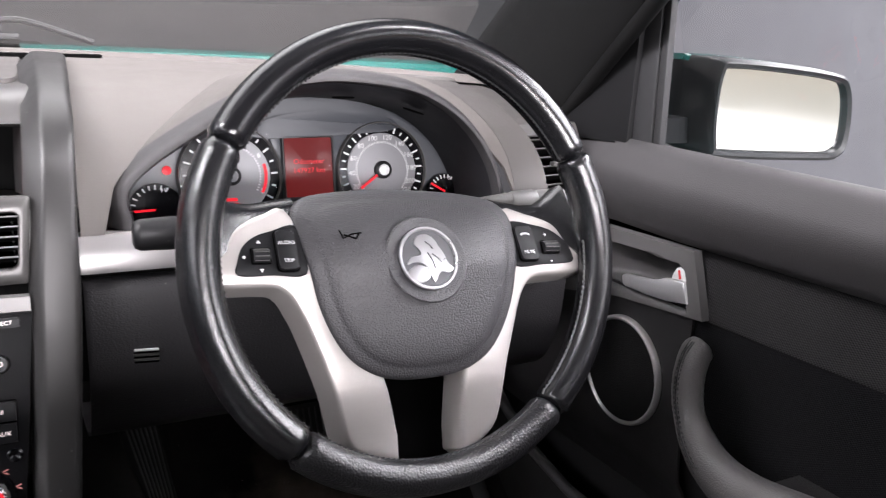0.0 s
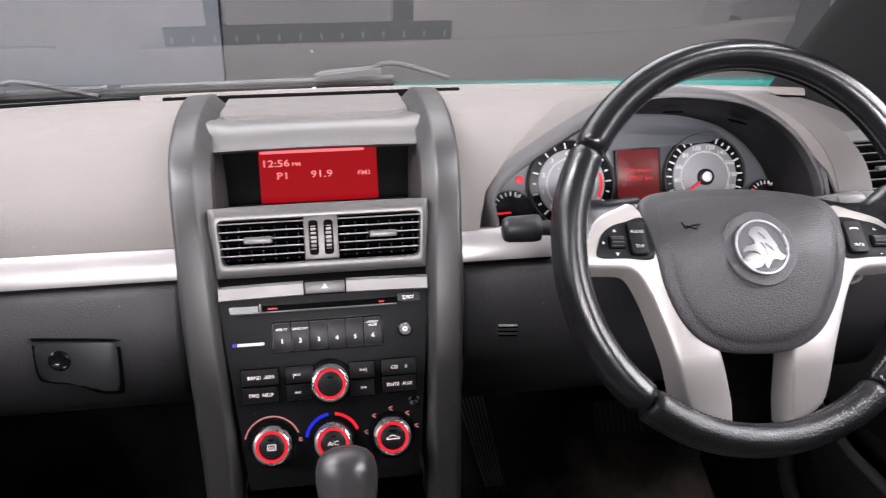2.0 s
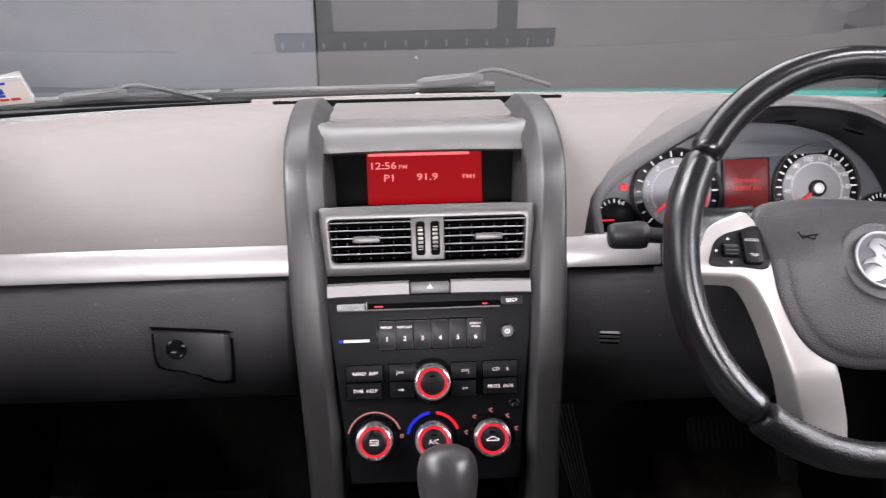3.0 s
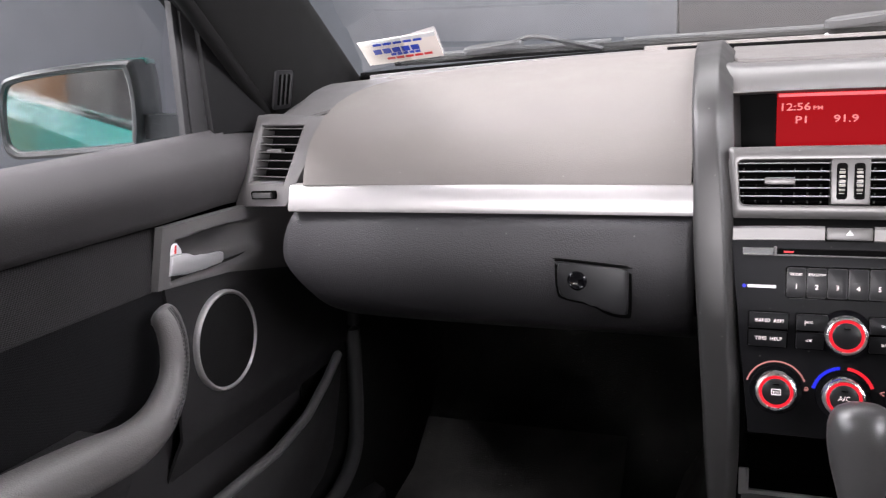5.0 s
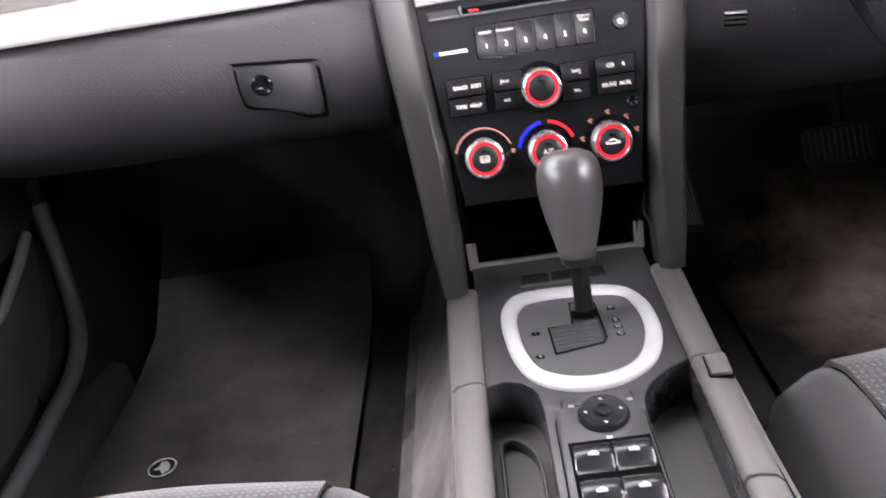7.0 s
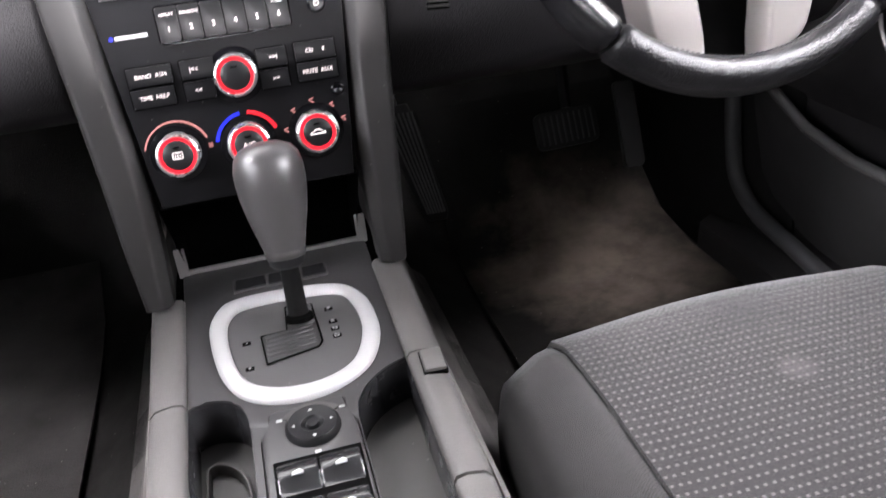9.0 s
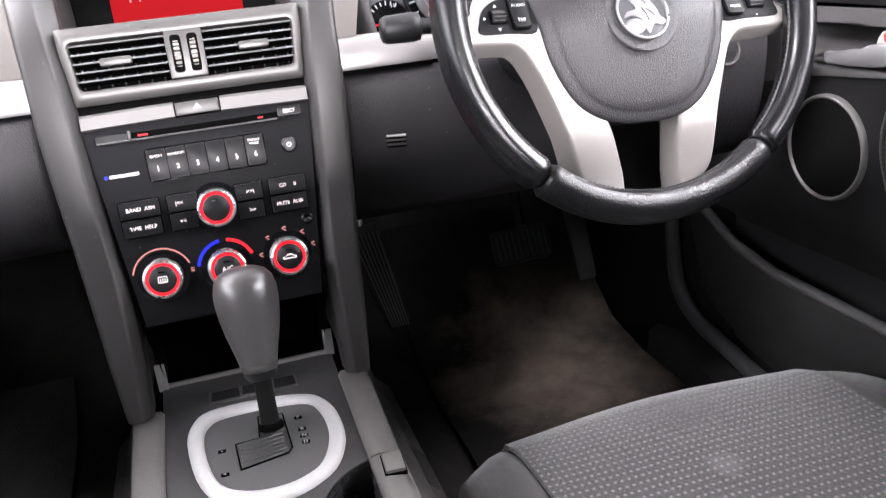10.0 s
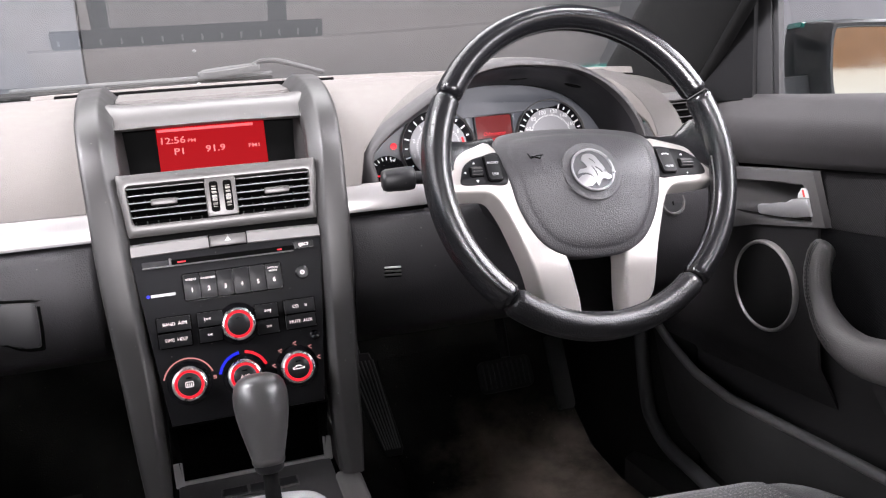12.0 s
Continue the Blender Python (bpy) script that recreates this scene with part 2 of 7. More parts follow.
PEDAL = surface("pedal_rubber", (0.018, 0.018, 0.018), 0.55, blotch=0.2)
# brighter copy of the rib rubber: the accelerator's highlight is in the colour
PEDAL_RIB_LIT = surface("lit_pedal_rib", (0.16, 0.16, 0.16), 0.4, blotch=0.2)
PEDAL_RIB = surface("pedal_rib", (0.05, 0.05, 0.05), 0.4, blotch=0.2)
WIPER_GREY = surface("bleached_plastic", (0.045, 0.045, 0.046), 0.6, spec=0.3, blotch=0.15)
LEVER = surface("lever_silver", (0.42, 0.42, 0.425), 0.4, metal=0.5, blotch=0.04)
SATIN_RING = surface("satin_ring", (0.50, 0.49, 0.48), 0.34, metal=0.55, blotch=0.06)
DECK = surface("console_deck", (0.046, 0.045, 0.046), 0.36, grain=0.15, size=900, blotch=0.12, dust=0.25, spec=0.45)
SPEAKER_RING = surface("speaker_ring_metal", (0.40, 0.39, 0.38), 0.40, metal=0.6, blotch=0.06)
MESH = surface("speaker_mesh", (0.006, 0.006, 0.006), 0.8, spec=0.12, grain=1.0, size=700, cells=True, blotch=0.1)
HANDLE = surface("handle_skin", (0.080, 0.076, 0.075), 0.42, grain=0.5, size=700, cells=True, blotch=0.08)
LIP = surface("highlighted_lip_plastic", (0.055, 0.054, 0.054), 0.5, grain=0.3, size=900, blotch=0.1)
POCKET = surface("pocket_lining", (0.013, 0.013, 0.013), 0.85, spec=0.2, grain=0.5, size=800, blotch=0.2)
SATIN_BLACK = surface("satin_black", (0.014, 0.015, 0.016), 0.35, spec=0.35, blotch=0.2, grain=0.1)
SLAT = surface("vent_slat", (0.20, 0.20, 0.20), 0.32, blotch=0.08)
TWEETER = surface("perforated_plastic", (0.085, 0.08, 0.075), 0.6, grain=1.0, size=260, cells=True, blotch=0.05)
RIB = surface("wheel_rib", (0.20, 0.19, 0.17), 0.5, blotch=0.05)
KNURL = surface("knurled_silver", (0.62, 0.60, 0.59), 0.28, metal=0.9, grain=0.3, size=900, blotch=0.05)
SEAL = surface("seal_rubber", (0.030, 0.030, 0.031), 0.75, spec=0.2, blotch=0.2)
BUTTON = surface("button_black", (0.008, 0.008, 0.009), 0.34, blotch=0.08, spec=0.3)
DOOR_TRIM = surface("door_trim_plastic", (0.088, 0.085, 0.085), 0.45, spec=0.35, grain=0.3, size=1000, cells=True, blotch=0.08)
EMBLEM = surface("emblem_silver", (0.50, 0.50, 0.51), 0.32, metal=0.8, blotch=0.05)
CHANNEL = surface("channel_plastic", (0.026, 0.026, 0.027), 0.55, spec=0.3, grain=0.2, size=900, blotch=0.08)
BLACK_TRIM = surface("sail_plastic", (0.010, 0.010, 0.0105), 0.6, spec=0.10, grain=0.3, size=900, blotch=0.1)
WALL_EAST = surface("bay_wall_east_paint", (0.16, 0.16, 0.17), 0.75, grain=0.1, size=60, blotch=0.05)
LCD_BAND = glow("display_backlight", (0.95, 0.006, 0.015), 0.9)
GATE = surface("gate_plastic", (0.095, 0.094, 0.094), 0.34, blotch=0.1, dust=0.2)
# an old dark stain and a pale rubbed spot on the dotted cloth
nt, ns, ln, b = nodes_of(DOTS)
for spot, size, tone, most in (((0.427, 0.672, 0.50), 0.075, (0.008, 0.008, 0.009), 0.75), ((0.417, 0.556, 0.50), 0.030, (0.16, 0.15, 0.15), 0.5), ((0.33, 0.60, 0.50), 0.035, (0.012, 0.012, 0.012), 0.4)):
    tc = ns.new("ShaderNodeTexCoord")
    warp_by = add(ns, "ShaderNodeTexNoise", Scale=28.0, Detail=4.0)
    ln.new(tc.outputs["Object"], warp_by.inputs["Vector"])
    place = ns.new("ShaderNodeMapping")
    place.inputs["Location"].default_value = tuple(-v / size for v in spot)
    place.inputs["Scale"].default_value = (1 / size, 1 / size, 1 / size)
    ln.new(tc.outputs["Object"], place.inputs["Vector"])
    ball = ns.new("ShaderNodeTexGradient")
    ball.gradient_type = "SPHERICAL"
    ln.new(place.outputs[0], ball.inputs["Vector"])
    both = ns.new("ShaderNodeMath")
    both.operation = "MULTIPLY"
    ln.new(ball.outputs["Fac"], both.inputs[0])
    ln.new(warp_by.outputs["Fac"], both.inputs[1])
    span = ns.new("ShaderNodeMapRange")
    span.inputs[1].default_value, span.inputs[2].default_value, span.inputs[4].default_value = 0.05, 0.5, most
    ln.new(both.outputs[0], span.inputs[0])
    stain = ns.new("ShaderNodeMix")
    stain.data_type = "RGBA"
    ln.new(span.outputs[0], stain.inputs[0])
    ln.new(b.inputs["Base Color"].links[0].from_socket, stain.inputs[6])
    stain.inputs[7].default_value = (*tone, 1)
    ln.new(stain.outputs[2], b.inputs["Base Color"])
# trodden-in dirt on the driver's mat
nt, ns, ln, b = nodes_of(MAT)
tc = ns.new("ShaderNodeTexCoord")
place = ns.new("ShaderNodeMapping")
place.inputs["Location"].default_value = (-0.53 / 0.32, -1.25 / 0.40, -0.262 / 0.3)
place.inputs["Scale"].default_value = (1 / 0.32, 1 / 0.40, 1 / 0.3)
ln.new(tc.outputs["Object"], place.inputs["Vector"])
ball = ns.new("ShaderNodeTexGradient")
ball.gradient_type = "SPHERICAL"
ln.new(place.outputs[0], ball.inputs["Vector"])
mud = add(ns, "ShaderNodeTexNoise", Scale=9.0, Detail=7.0, Roughness=0.6)
ln.new(tc.outputs["Object"], mud.inputs["Vector"])
both = ns.new("ShaderNodeMath")
both.operation = "MULTIPLY"
ln.new(ball.outputs["Fac"], both.inputs[0])
ln.new(mud.outputs["Fac"], both.inputs[1])
span = ns.new("ShaderNodeMapRange")
span.inputs[1].default_value, span.inputs[2].default_value = 0.15, 0.55
ln.new(both.outputs[0], span.inputs[0])
dirt = ns.new("ShaderNodeMix")
dirt.data_type = "RGBA"
ln.new(span.outputs[0], dirt.inputs[0])
ln.new(b.inputs["Base Color"].links[0].from_socket, dirt.inputs[6])
dirt.inputs[7].default_value = (0.25, 0.205, 0.17, 1)
ln.new(dirt.outputs[2], b.inputs["Base Color"])
CLUSTER_GREY = surface("cluster_grey", (0.046, 0.050, 0.058), 0.4, blotch=0.06)
LINING = surface("hood_lining_plastic", (0.017, 0.017, 0.019), 0.55, spec=0.25, grain=0.2, size=900, blotch=0.08)
LATCH = surface("latch_plastic", (0.014, 0.014, 0.015), 0.4, spec=0.4, grain=0.2, size=900, blotch=0.08)
GRIP = surface("creased_grip_leather", (0.0065, 0.0065, 0.0075), 0.24, grain=0.24, size=950, blotch=0.1, spec=0.7, cells=True, uneven=0.015)
GRAIN = surface("grained_leather", (0.009, 0.009, 0.010), 0.33, grain=0.8, size=620, blotch=0.1, spec=0.55, cells=True, uneven=0.015)
PALE_STITCH = surface("pale_stitching", (0.12, 0.12, 0.12), 0.7)
APRON = surface("pale_concrete", (0.66, 0.65, 0.63), 0.7, grain=0.3, size=80, blotch=0.06)

# ---------------------------------------------------------------- shaping helpers


def thing(name, label, category, at=(0, 0, 0), group="", kind=""):
    ob = new(name)
    ob.empty_display_size = 0.05
    ob.matrix_basis = Matrix.Translation(at)
    return tagged(ob, label, category, group, kind)


def origin_of(ob):
    p = Vector((0, 0, 0))
    while ob:
        p += ob.matrix_basis.translation
        ob = ob.parent
    return p


def mesh_of(name, bm, mat, sharp=38, toward=None):
    bmesh.ops.recalc_face_normals(bm, faces=bm.faces)
    if toward:
        for f in bm.faces:
            if f.normal.dot(Vector(toward) - f.calc_center_median()) < 0:
                f.normal_flip()
    me = bpy.data.meshes.new(name)
    bm.to_mesh(me)
    bm.free()
    me.materials.append(mat)
    for p in me.polygons:
        p.use_smooth = True
    me.set_sharp_from_angle(angle=radians(sharp))
    return me


def part(name, bm, mat, parent=None, label="", sharp=38, toward=None):
    """Links a bmesh, given in world metres, as one mesh under a thing or a part. toward: a point that a thin sheet faces."""
    ob = new(name, mesh_of(name, bm, mat, sharp, toward))
    if parent:
        ob.parent = parent
        ob.matrix_basis = Matrix.Translation(-origin_of(parent))
    if label:
        ob["label"] = label
    return ob


def smooth(points, n=8, closed=False):
    """A Catmull-Rom line through the points."""
    p = [Vector(q) for q in points]
    out, m = [], len(p)
    for i in range(m if closed else m - 1):
        a, b, c, d = (p[(i + k) % m] if closed else p[min(max(i + k, 0), m - 1)] for k in (-1, 0, 1, 2))
        for j in range(n):
            t = j / n
            out.append(0.5 * (2 * b + (c - a) * t + (2 * a - 5 * b + 4 * c - d) * t * t + (3 * b - a - 3 * c + d) * t ** 3))
    if not closed:
        out.append(p[-1])
    return out


def loft(rows, ring=False, loop=False, caps=False, thick=0.0):
    """Skin over rows of points. ring: each row is closed; loop: the last row joins the first."""
    bm = bmesh.new()
    vs = [[bm.verts.new(p) for p in r] for r in rows]
    n = len(vs[0])
    for i in range(len(vs) if loop else len(vs) - 1):
        a, b = vs[i], vs[(i + 1) % len(vs)]
        for j in range(n if ring else n - 1):
            k = (j + 1) % n
            bm.faces.new((a[j], a[k], b[k], b[j]))
    if caps:
        bm.faces.new(vs[0])
        bm.faces.new(vs[-1])
    if thick:
        bmesh.ops.recalc_face_normals(bm, faces=bm.faces)
        bmesh.ops.solidify(bm, geom=bm.faces[:], thickness=thick)
    return bm


def rbox(w, d, h, m, bevel=0.002, seg=2):
    bm = bmesh.new()
    bmesh.ops.create_cube(bm, size=1.0, matrix=Matrix.Diagonal((w, d, h, 1)))
    bmesh.ops.bevel(bm, geom=bm.edges[:], offset=bevel, segments=seg, affect="EDGES", profile=0.6)
    bmesh.ops.transform(bm, matrix=m, verts=bm.verts)
    return bm


def rrect(w, h, r, cx=0.0, cy=0.0, n=5):
    pts = []
    for sx, sy, a0 in ((1, 1, 0), (-1, 1, 90), (-1, -1, 180), (1, -1, 270)):
        for i in range(n + 1):
            a = radians(a0 + 90 * i / n)
            pts.append((cx + sx * (w / 2 - r) + r * math.cos(a), cy + sy * (h / 2 - r) + r * math.sin(a)))
    return pts


def prism(outline, depth, m, bevel=0.0015, seg=2):
    """A plate with the outline in its own x, y, from z = 0 up to depth, its upper edge rounded."""
    bm = bmesh.new()
    lo = [bm.verts.new((x, y, 0)) for x, y in outline]
    hi = [bm.verts.new((x, y, depth)) for x, y in outline]
    n = len(lo)
    bm.faces.new(lo[::-1])
    bm.faces.new(hi)
    for i in range(n):
        bm.faces.new((lo[i], lo[(i + 1) % n], hi[(i + 1) % n], hi[i]))
    if bevel:
        top = [e for e in bm.edges if all(v.co.z > depth - 1e-7 for v in e.verts)]
        bmesh.ops.bevel(bm, geom=top, offset=bevel, segments=seg, affect="EDGES", profile=0.5)
    bmesh.ops.transform(bm, matrix=m, verts=bm.verts)
    return bm


def frame_plate(outer, inner, depth, m, bevel=0.001):
    """A flat frame between two outlines of as many points."""
    o, i = [Vector((*p, 0)) for p in outer], [Vector((*p, 0)) for p in inner]
    up, d = Vector((0, 0, depth)), Vector((0, 0, bevel))
    n = len(o)

    def toward(a, b, s):
        v = b - a
        return a + v.normalized() * min(s, v.length * 0.3)

    rows = [[p for p in o], [p + up - d for p in o], [toward(o[k], i[k], bevel) + up for k in range(n)],
            [toward(i[k], o[k], bevel) + up for k in range(n)], [p + up - d for p in i], [p for p in i]]
    bm = loft(rows, ring=True)
    bmesh.ops.transform(bm, matrix=m, verts=bm.verts)
    return bm


def lathe(profile, m, n=40, stretch=(1, 1), solid=False):
    """Turned about z; profile of (radius, z), from the top down or the bottom up. solid: closed at both ends."""
    rows = [[Vector((max(r, 1e-5) * math.cos(2 * math.pi * i / n) * stretch[0], max(r, 1e-5) * math.sin(2 * math.pi * i / n) * stretch[1], z)) for i in range(n)] for r, z in profile]
    bm = loft(rows, ring=True, caps=solid)
    bmesh.ops.transform(bm, matrix=m, verts=bm.verts)
    return bm


def tube(points, radius, n=12, closed=False, side=(0, 0, 1), flat=1.0):
    """A round bar along the points; radius: metres or a function of 0..1. flat squeezes it along side."""
    p = [Vector(q) for q in points]
    m, rows, ref = len(p), [], Vector(side)
    for i in range(m):
        a, b = (p[i - 1], p[(i + 1) % m]) if closed else (p[max(i - 1, 0)], p[min(i + 1, m - 1)])
        d = (b - a).normalized()
        u = (ref - d * ref.dot(d)).normalized()
        v = d.cross(u)
        r = radius(i / max(m - 1, 1)) if callable(radius) else radius
        rows.append([p[i] + (u * math.cos(2 * math.pi * k / n) * flat + v * math.sin(2 * math.pi * k / n)) * r for k in range(n)])
    return loft(rows, ring=True, loop=closed, caps=not closed)


def joined(bms):
    out = bmesh.new()
    for bm in bms:
        me = bpy.data.meshes.new("tmp")
        bm.to_mesh(me)
        bm.free()
        out.from_mesh(me)
        bpy.data.meshes.remove(me)
    return out


def basis(origin, x, y):
    x, y = Vector(x).normalized(), Vector(y).normalized()
    z = x.cross(y)
    m = Matrix((x, y, z)).transposed().to_4x4()
    m.translation = origin
    return m


def at(m, x, y, z=0.0, turn=0.0):
    return m @ Matrix.Translation((x, y, z)) @ Matrix.Rotation(radians(turn), 4, "Z")


def words(name, body, size, m, mat, parent, align="CENTER", wide=1.0, bold=0.0):
    """Lettering in the built-in font, as a flat mesh with its middle at m."""
    cu = bpy.data.curves.new(name, "FONT")
    cu.body, cu.size, cu.align_x, cu.align_y, cu.extrude, cu.resolution_u = body, size, align, "CENTER", 0.00008, 2
    cu.offset = bold
    tmp = bpy.data.objects.new("tmp", cu)
    scene.collection.objects.link(tmp)
    me = bpy.data.meshes.new_from_object(tmp.evaluated_get(bpy.context.evaluated_depsgraph_get()))
    bpy.data.objects.remove(tmp)
    bpy.data.curves.remove(cu)
    bm = bmesh.new()
    bm.from_mesh(me)
    bpy.data.meshes.remove(me)
    bmesh.ops.transform(bm, matrix=m @ Matrix.Diagonal((wide, 1, 1, 1)), verts=bm.verts)
    return part(name, bm, mat, parent)


def bar(name, w, h, m, mat, parent):
    return part(name, rbox(w, h, 0.0003, m, 0.0001, 1), mat, parent)


def arc(r, a0, a1, n=24):
    return [(r * math.cos(radians(a0 + (a1 - a0) * i / n)), r * math.sin(radians(a0 + (a1 - a0) * i / n))) for i in range(n + 1)]


def band(r0, r1, a0, a1, depth, m, n=28):
    """A piece of a flat ring."""
    return prism(arc(r1, a0, a1, n) + arc(r0, a1, a0, n), depth, m, 0)

# ---------------------------------------------------------------- the bay round the car


def slab(name, x0, x1, y0, y1, z0, z1, mat, label, category, bevel=0.004):
    m = Matrix.Translation(((x0 + x1) / 2, (y0 + y1) / 2, (z0 + z1) / 2))
    ob = part(name, rbox(x1 - x0, y1 - y0, z1 - z0, m, bevel, 1), mat)
    return tagged(ob, label, category, kind="structure")


slab("ground", -60, 60, -60, 60, -0.2, 0.0, CONCRETE, "pale grey concrete floor under the car", "floor")
slab("pavement", -59, 59, -59, -3.65, -0.15, 0.006, APRON, "pale concrete apron in sunlight behind the bay", "pavement")
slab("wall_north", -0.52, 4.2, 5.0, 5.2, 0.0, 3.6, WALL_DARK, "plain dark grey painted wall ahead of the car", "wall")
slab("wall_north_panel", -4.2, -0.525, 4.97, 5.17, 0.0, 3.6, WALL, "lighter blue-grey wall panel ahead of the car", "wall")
slab("wall_west", -3.4, -3.2, -9.0, 4.96, 0.0, 3.6, WALL, "plain blue-grey painted wall beside the car", "wall")
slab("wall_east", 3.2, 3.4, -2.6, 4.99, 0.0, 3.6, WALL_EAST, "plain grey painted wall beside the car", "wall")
slab("ceiling", -3.4, 3.4, -6.2, 5.2, 3.62, 3.75, WALL, "grey ceiling of the photo bay", "ceiling")
slab("fence", -9.0, 9.0, -9.2, -9.1, 0.0, 2.3, WOOD, "brown timber fence behind the bay", "fence")

# ---------------------------------------------------------------- body shell and glass
FLOOR_Z = 0.25

# cabin floor with a raised tunnel and a sloping toe board
rows = []
for x, dz in ((-0.76, 0.03), (-0.72, 0.0), (-0.30, 0.0), (-0.22, 0.06), (-0.15, 0.13), (0.15, 0.13), (0.22, 0.06), (0.30, 0.0), (0.72, 0.0), (0.76, 0.03)):
    rows.append([Vector((x, y, FLOOR_Z + z + dz * (1 if y < 1.45 else 0.4))) for y, z in
                 ((-0.9, 0.0), (0.2, 0.0), (0.9, 0.0), (1.22, 0.0), (1.34, 0.02), (1.44, 0.10), (1.56, 0.26), (1.62, 0.5), (1.62, 0.78))])
tagged(part("floor", loft(rows, thick=-0.02), CARPET, sharp=60), "worn dark grey cabin carpet with faint stains", "carpet", kind="structure")

roof_rows = []
for y, z in ((0.52, 1.43), (0.3, 1.455), (-0.2, 1.46), (-0.62, 1.42), (-0.86, 1.30)):
    roof_rows.append([Vector((x, y, z - 0.10 * (abs(x) / 0.62) ** 3)) for x in (-0.62, -0.5, -0.25, 0, 0.25, 0.5, 0.62)])
tagged(part("roof", loft(roof_rows, thick=0.03), HEADLINER), "pale headliner under the car roof", "roof", kind="structure")
# behind the camera; panel height set to keep rear light off the lower dash
back = thing("rear_wall", "unseen rear cabin wall with a rear window, its top raised to block light", "wall", (0, -0.86, 0.25), kind="structure")
part("panel", rbox(1.5, 0.03, 0.79, Matrix.Translation((0, -0.88, 0.645)), 0.01), CARPET, back)
rear_glass = part("pane", loft([[Vector((x, -0.875, z)) for x in (-0.6, 0, 0.6)] for z in (1.04, 1.30)]), SIDE_GLASS, back, toward=(0, 0, 1.1))
rear_glass.visible_shadow = False

# windscreen: a plane sloped 29 degrees, bowed a little
SLOPE = radians(29)


def screen_z(y):
    return 1.0857 + (1.25 - y) * math.tan(SLOPE)


glass_rows = []
for i in range(9):
    y = 1.335 - 0.84 * i / 8
    half = 0.745 - 0.10 * i / 8
    glass_rows.append([Vector((half * u, y - 0.055 * u ** 4, screen_z(y))) for u in [k / 8 - 1 for k in range(17)]])
screen = tagged(part("windscreen", loft(glass_rows), GLASS, toward=(0, 0, 1.0)), "clear raked windscreen that mirrors the dashboard", "windscreen", kind="structure")
screen.visible_shadow = False
edge = []
for i in range(2):
    y = 1.338 - i * 0.022
    edge.append([Vector((0.745 * u, y - 0.055 * u ** 4, screen_z(y) + 0.002)) for u in [k / 8 - 1 for k in range(17)]])
tagged(part("windscreen_seal", loft(edge, thick=0.003), RUBBER), "black ceramic edge and rubber seal of the windscreen", "seal", kind="structure")

# cowl, bonnet and wipers outside
cowl_rows = [[Vector((x, y, z - 0.03 * (abs(x) / 0.75) ** 2)) for x in [k / 6 * 0.78 - 0.78 for k in range(13)]] for y, z in ((1.28, 1.045), (1.33, 1.050), (1.40, 1.043))]
tagged(part("cowl", loft(cowl_rows, thick=0.012), RUBBER), "matt black plastic cowl below the windscreen", "cowl", kind="structure")
hood_rows = [[Vector((x, y + 0.02 - 0.10 * (abs(x) / 0.8) ** 2, z - (0.012 if x > 0 else 0.05) * (abs(x) / 0.8) ** 2)) for x in [k / 10 * 0.82 - 0.82 for k in range(21)]]
             for y, z in ((1.41, 1.056), (1.415, 1.0735), (1.44, 1.0790), (1.7, 1.062), (2.1, 1.0), (2.5, 0.86), (2.6, 0.7))]
bonnet = thing("bonnet", "glossy teal painted car bonnet seen past the dashboard", "bonnet", (0, 1.41, 1.06))
part("bonnet_skin", loft(hood_rows, thick=0.01), TEAL, bonnet)


def wiper(x, y, z, length, blade_at):
    ob = thing("windscreen_wiper", "grey windscreen wiper arm parked at the foot of the glass", "wiper", (x, y, z), "windscreen wipers")
    head = prism(smooth([(0, -0.005), (0.02, -0.009), (0.06, -0.008), (0.092, -0.004), (0.094, 0.003), (0.06, 0.007), (0.02, 0.008), (-0.003, 0.004)], 4, True), 0.010, basis((x, y, z), (1, 0, 0.08), (0, 0.9, 0.42)), 0.004, 2)
    part("arm_head", head, WIPER_GREY, ob, "sun-bleached grey arm head")
    part("arm", tube(smooth([(x + 0.08, y, z + 0.012), (x + 0.10, y, z + 0.02), (x + 0.13, y, z + 0.018), (x + length, y + 0.004, z - 0.004)], 5), 0.004, 8), DARK, ob)
    part("blade", tube([blade_at[0], blade_at[1]], 0.006, 8), RUBBER, ob)
    part("blade_spine", tube([Vector(blade_at[0]) + Vector((0.02, 0, 0.008)), Vector(blade_at[1]) + Vector((0, 0, 0.008))], 0.004, 8), WIPER_GREY, ob)
    return ob


wiper(0.005, 1.262, 1.088, 0.20, ((-0.30, 1.275, 1.078), (0.12, 1.27, 1.080)))
wiper(-0.53, 1.255, 1.078, 0.22, ((-0.66, 1.262, 1.070), (-0.30, 1.275, 1.078)))
part_nozzle = tagged(part("washer_nozzle", lathe([(0.0028, 0), (0.0030, 0.003), (0.0024, 0.0048), (0.0006, 0.0056)], Matrix.Translation((0.0, 1.205, 1.0725)), 16), MARK), "small pale light sensor on the dashboard edge", "sensor")

# ---------------------------------------------------------------- pillars and door frames


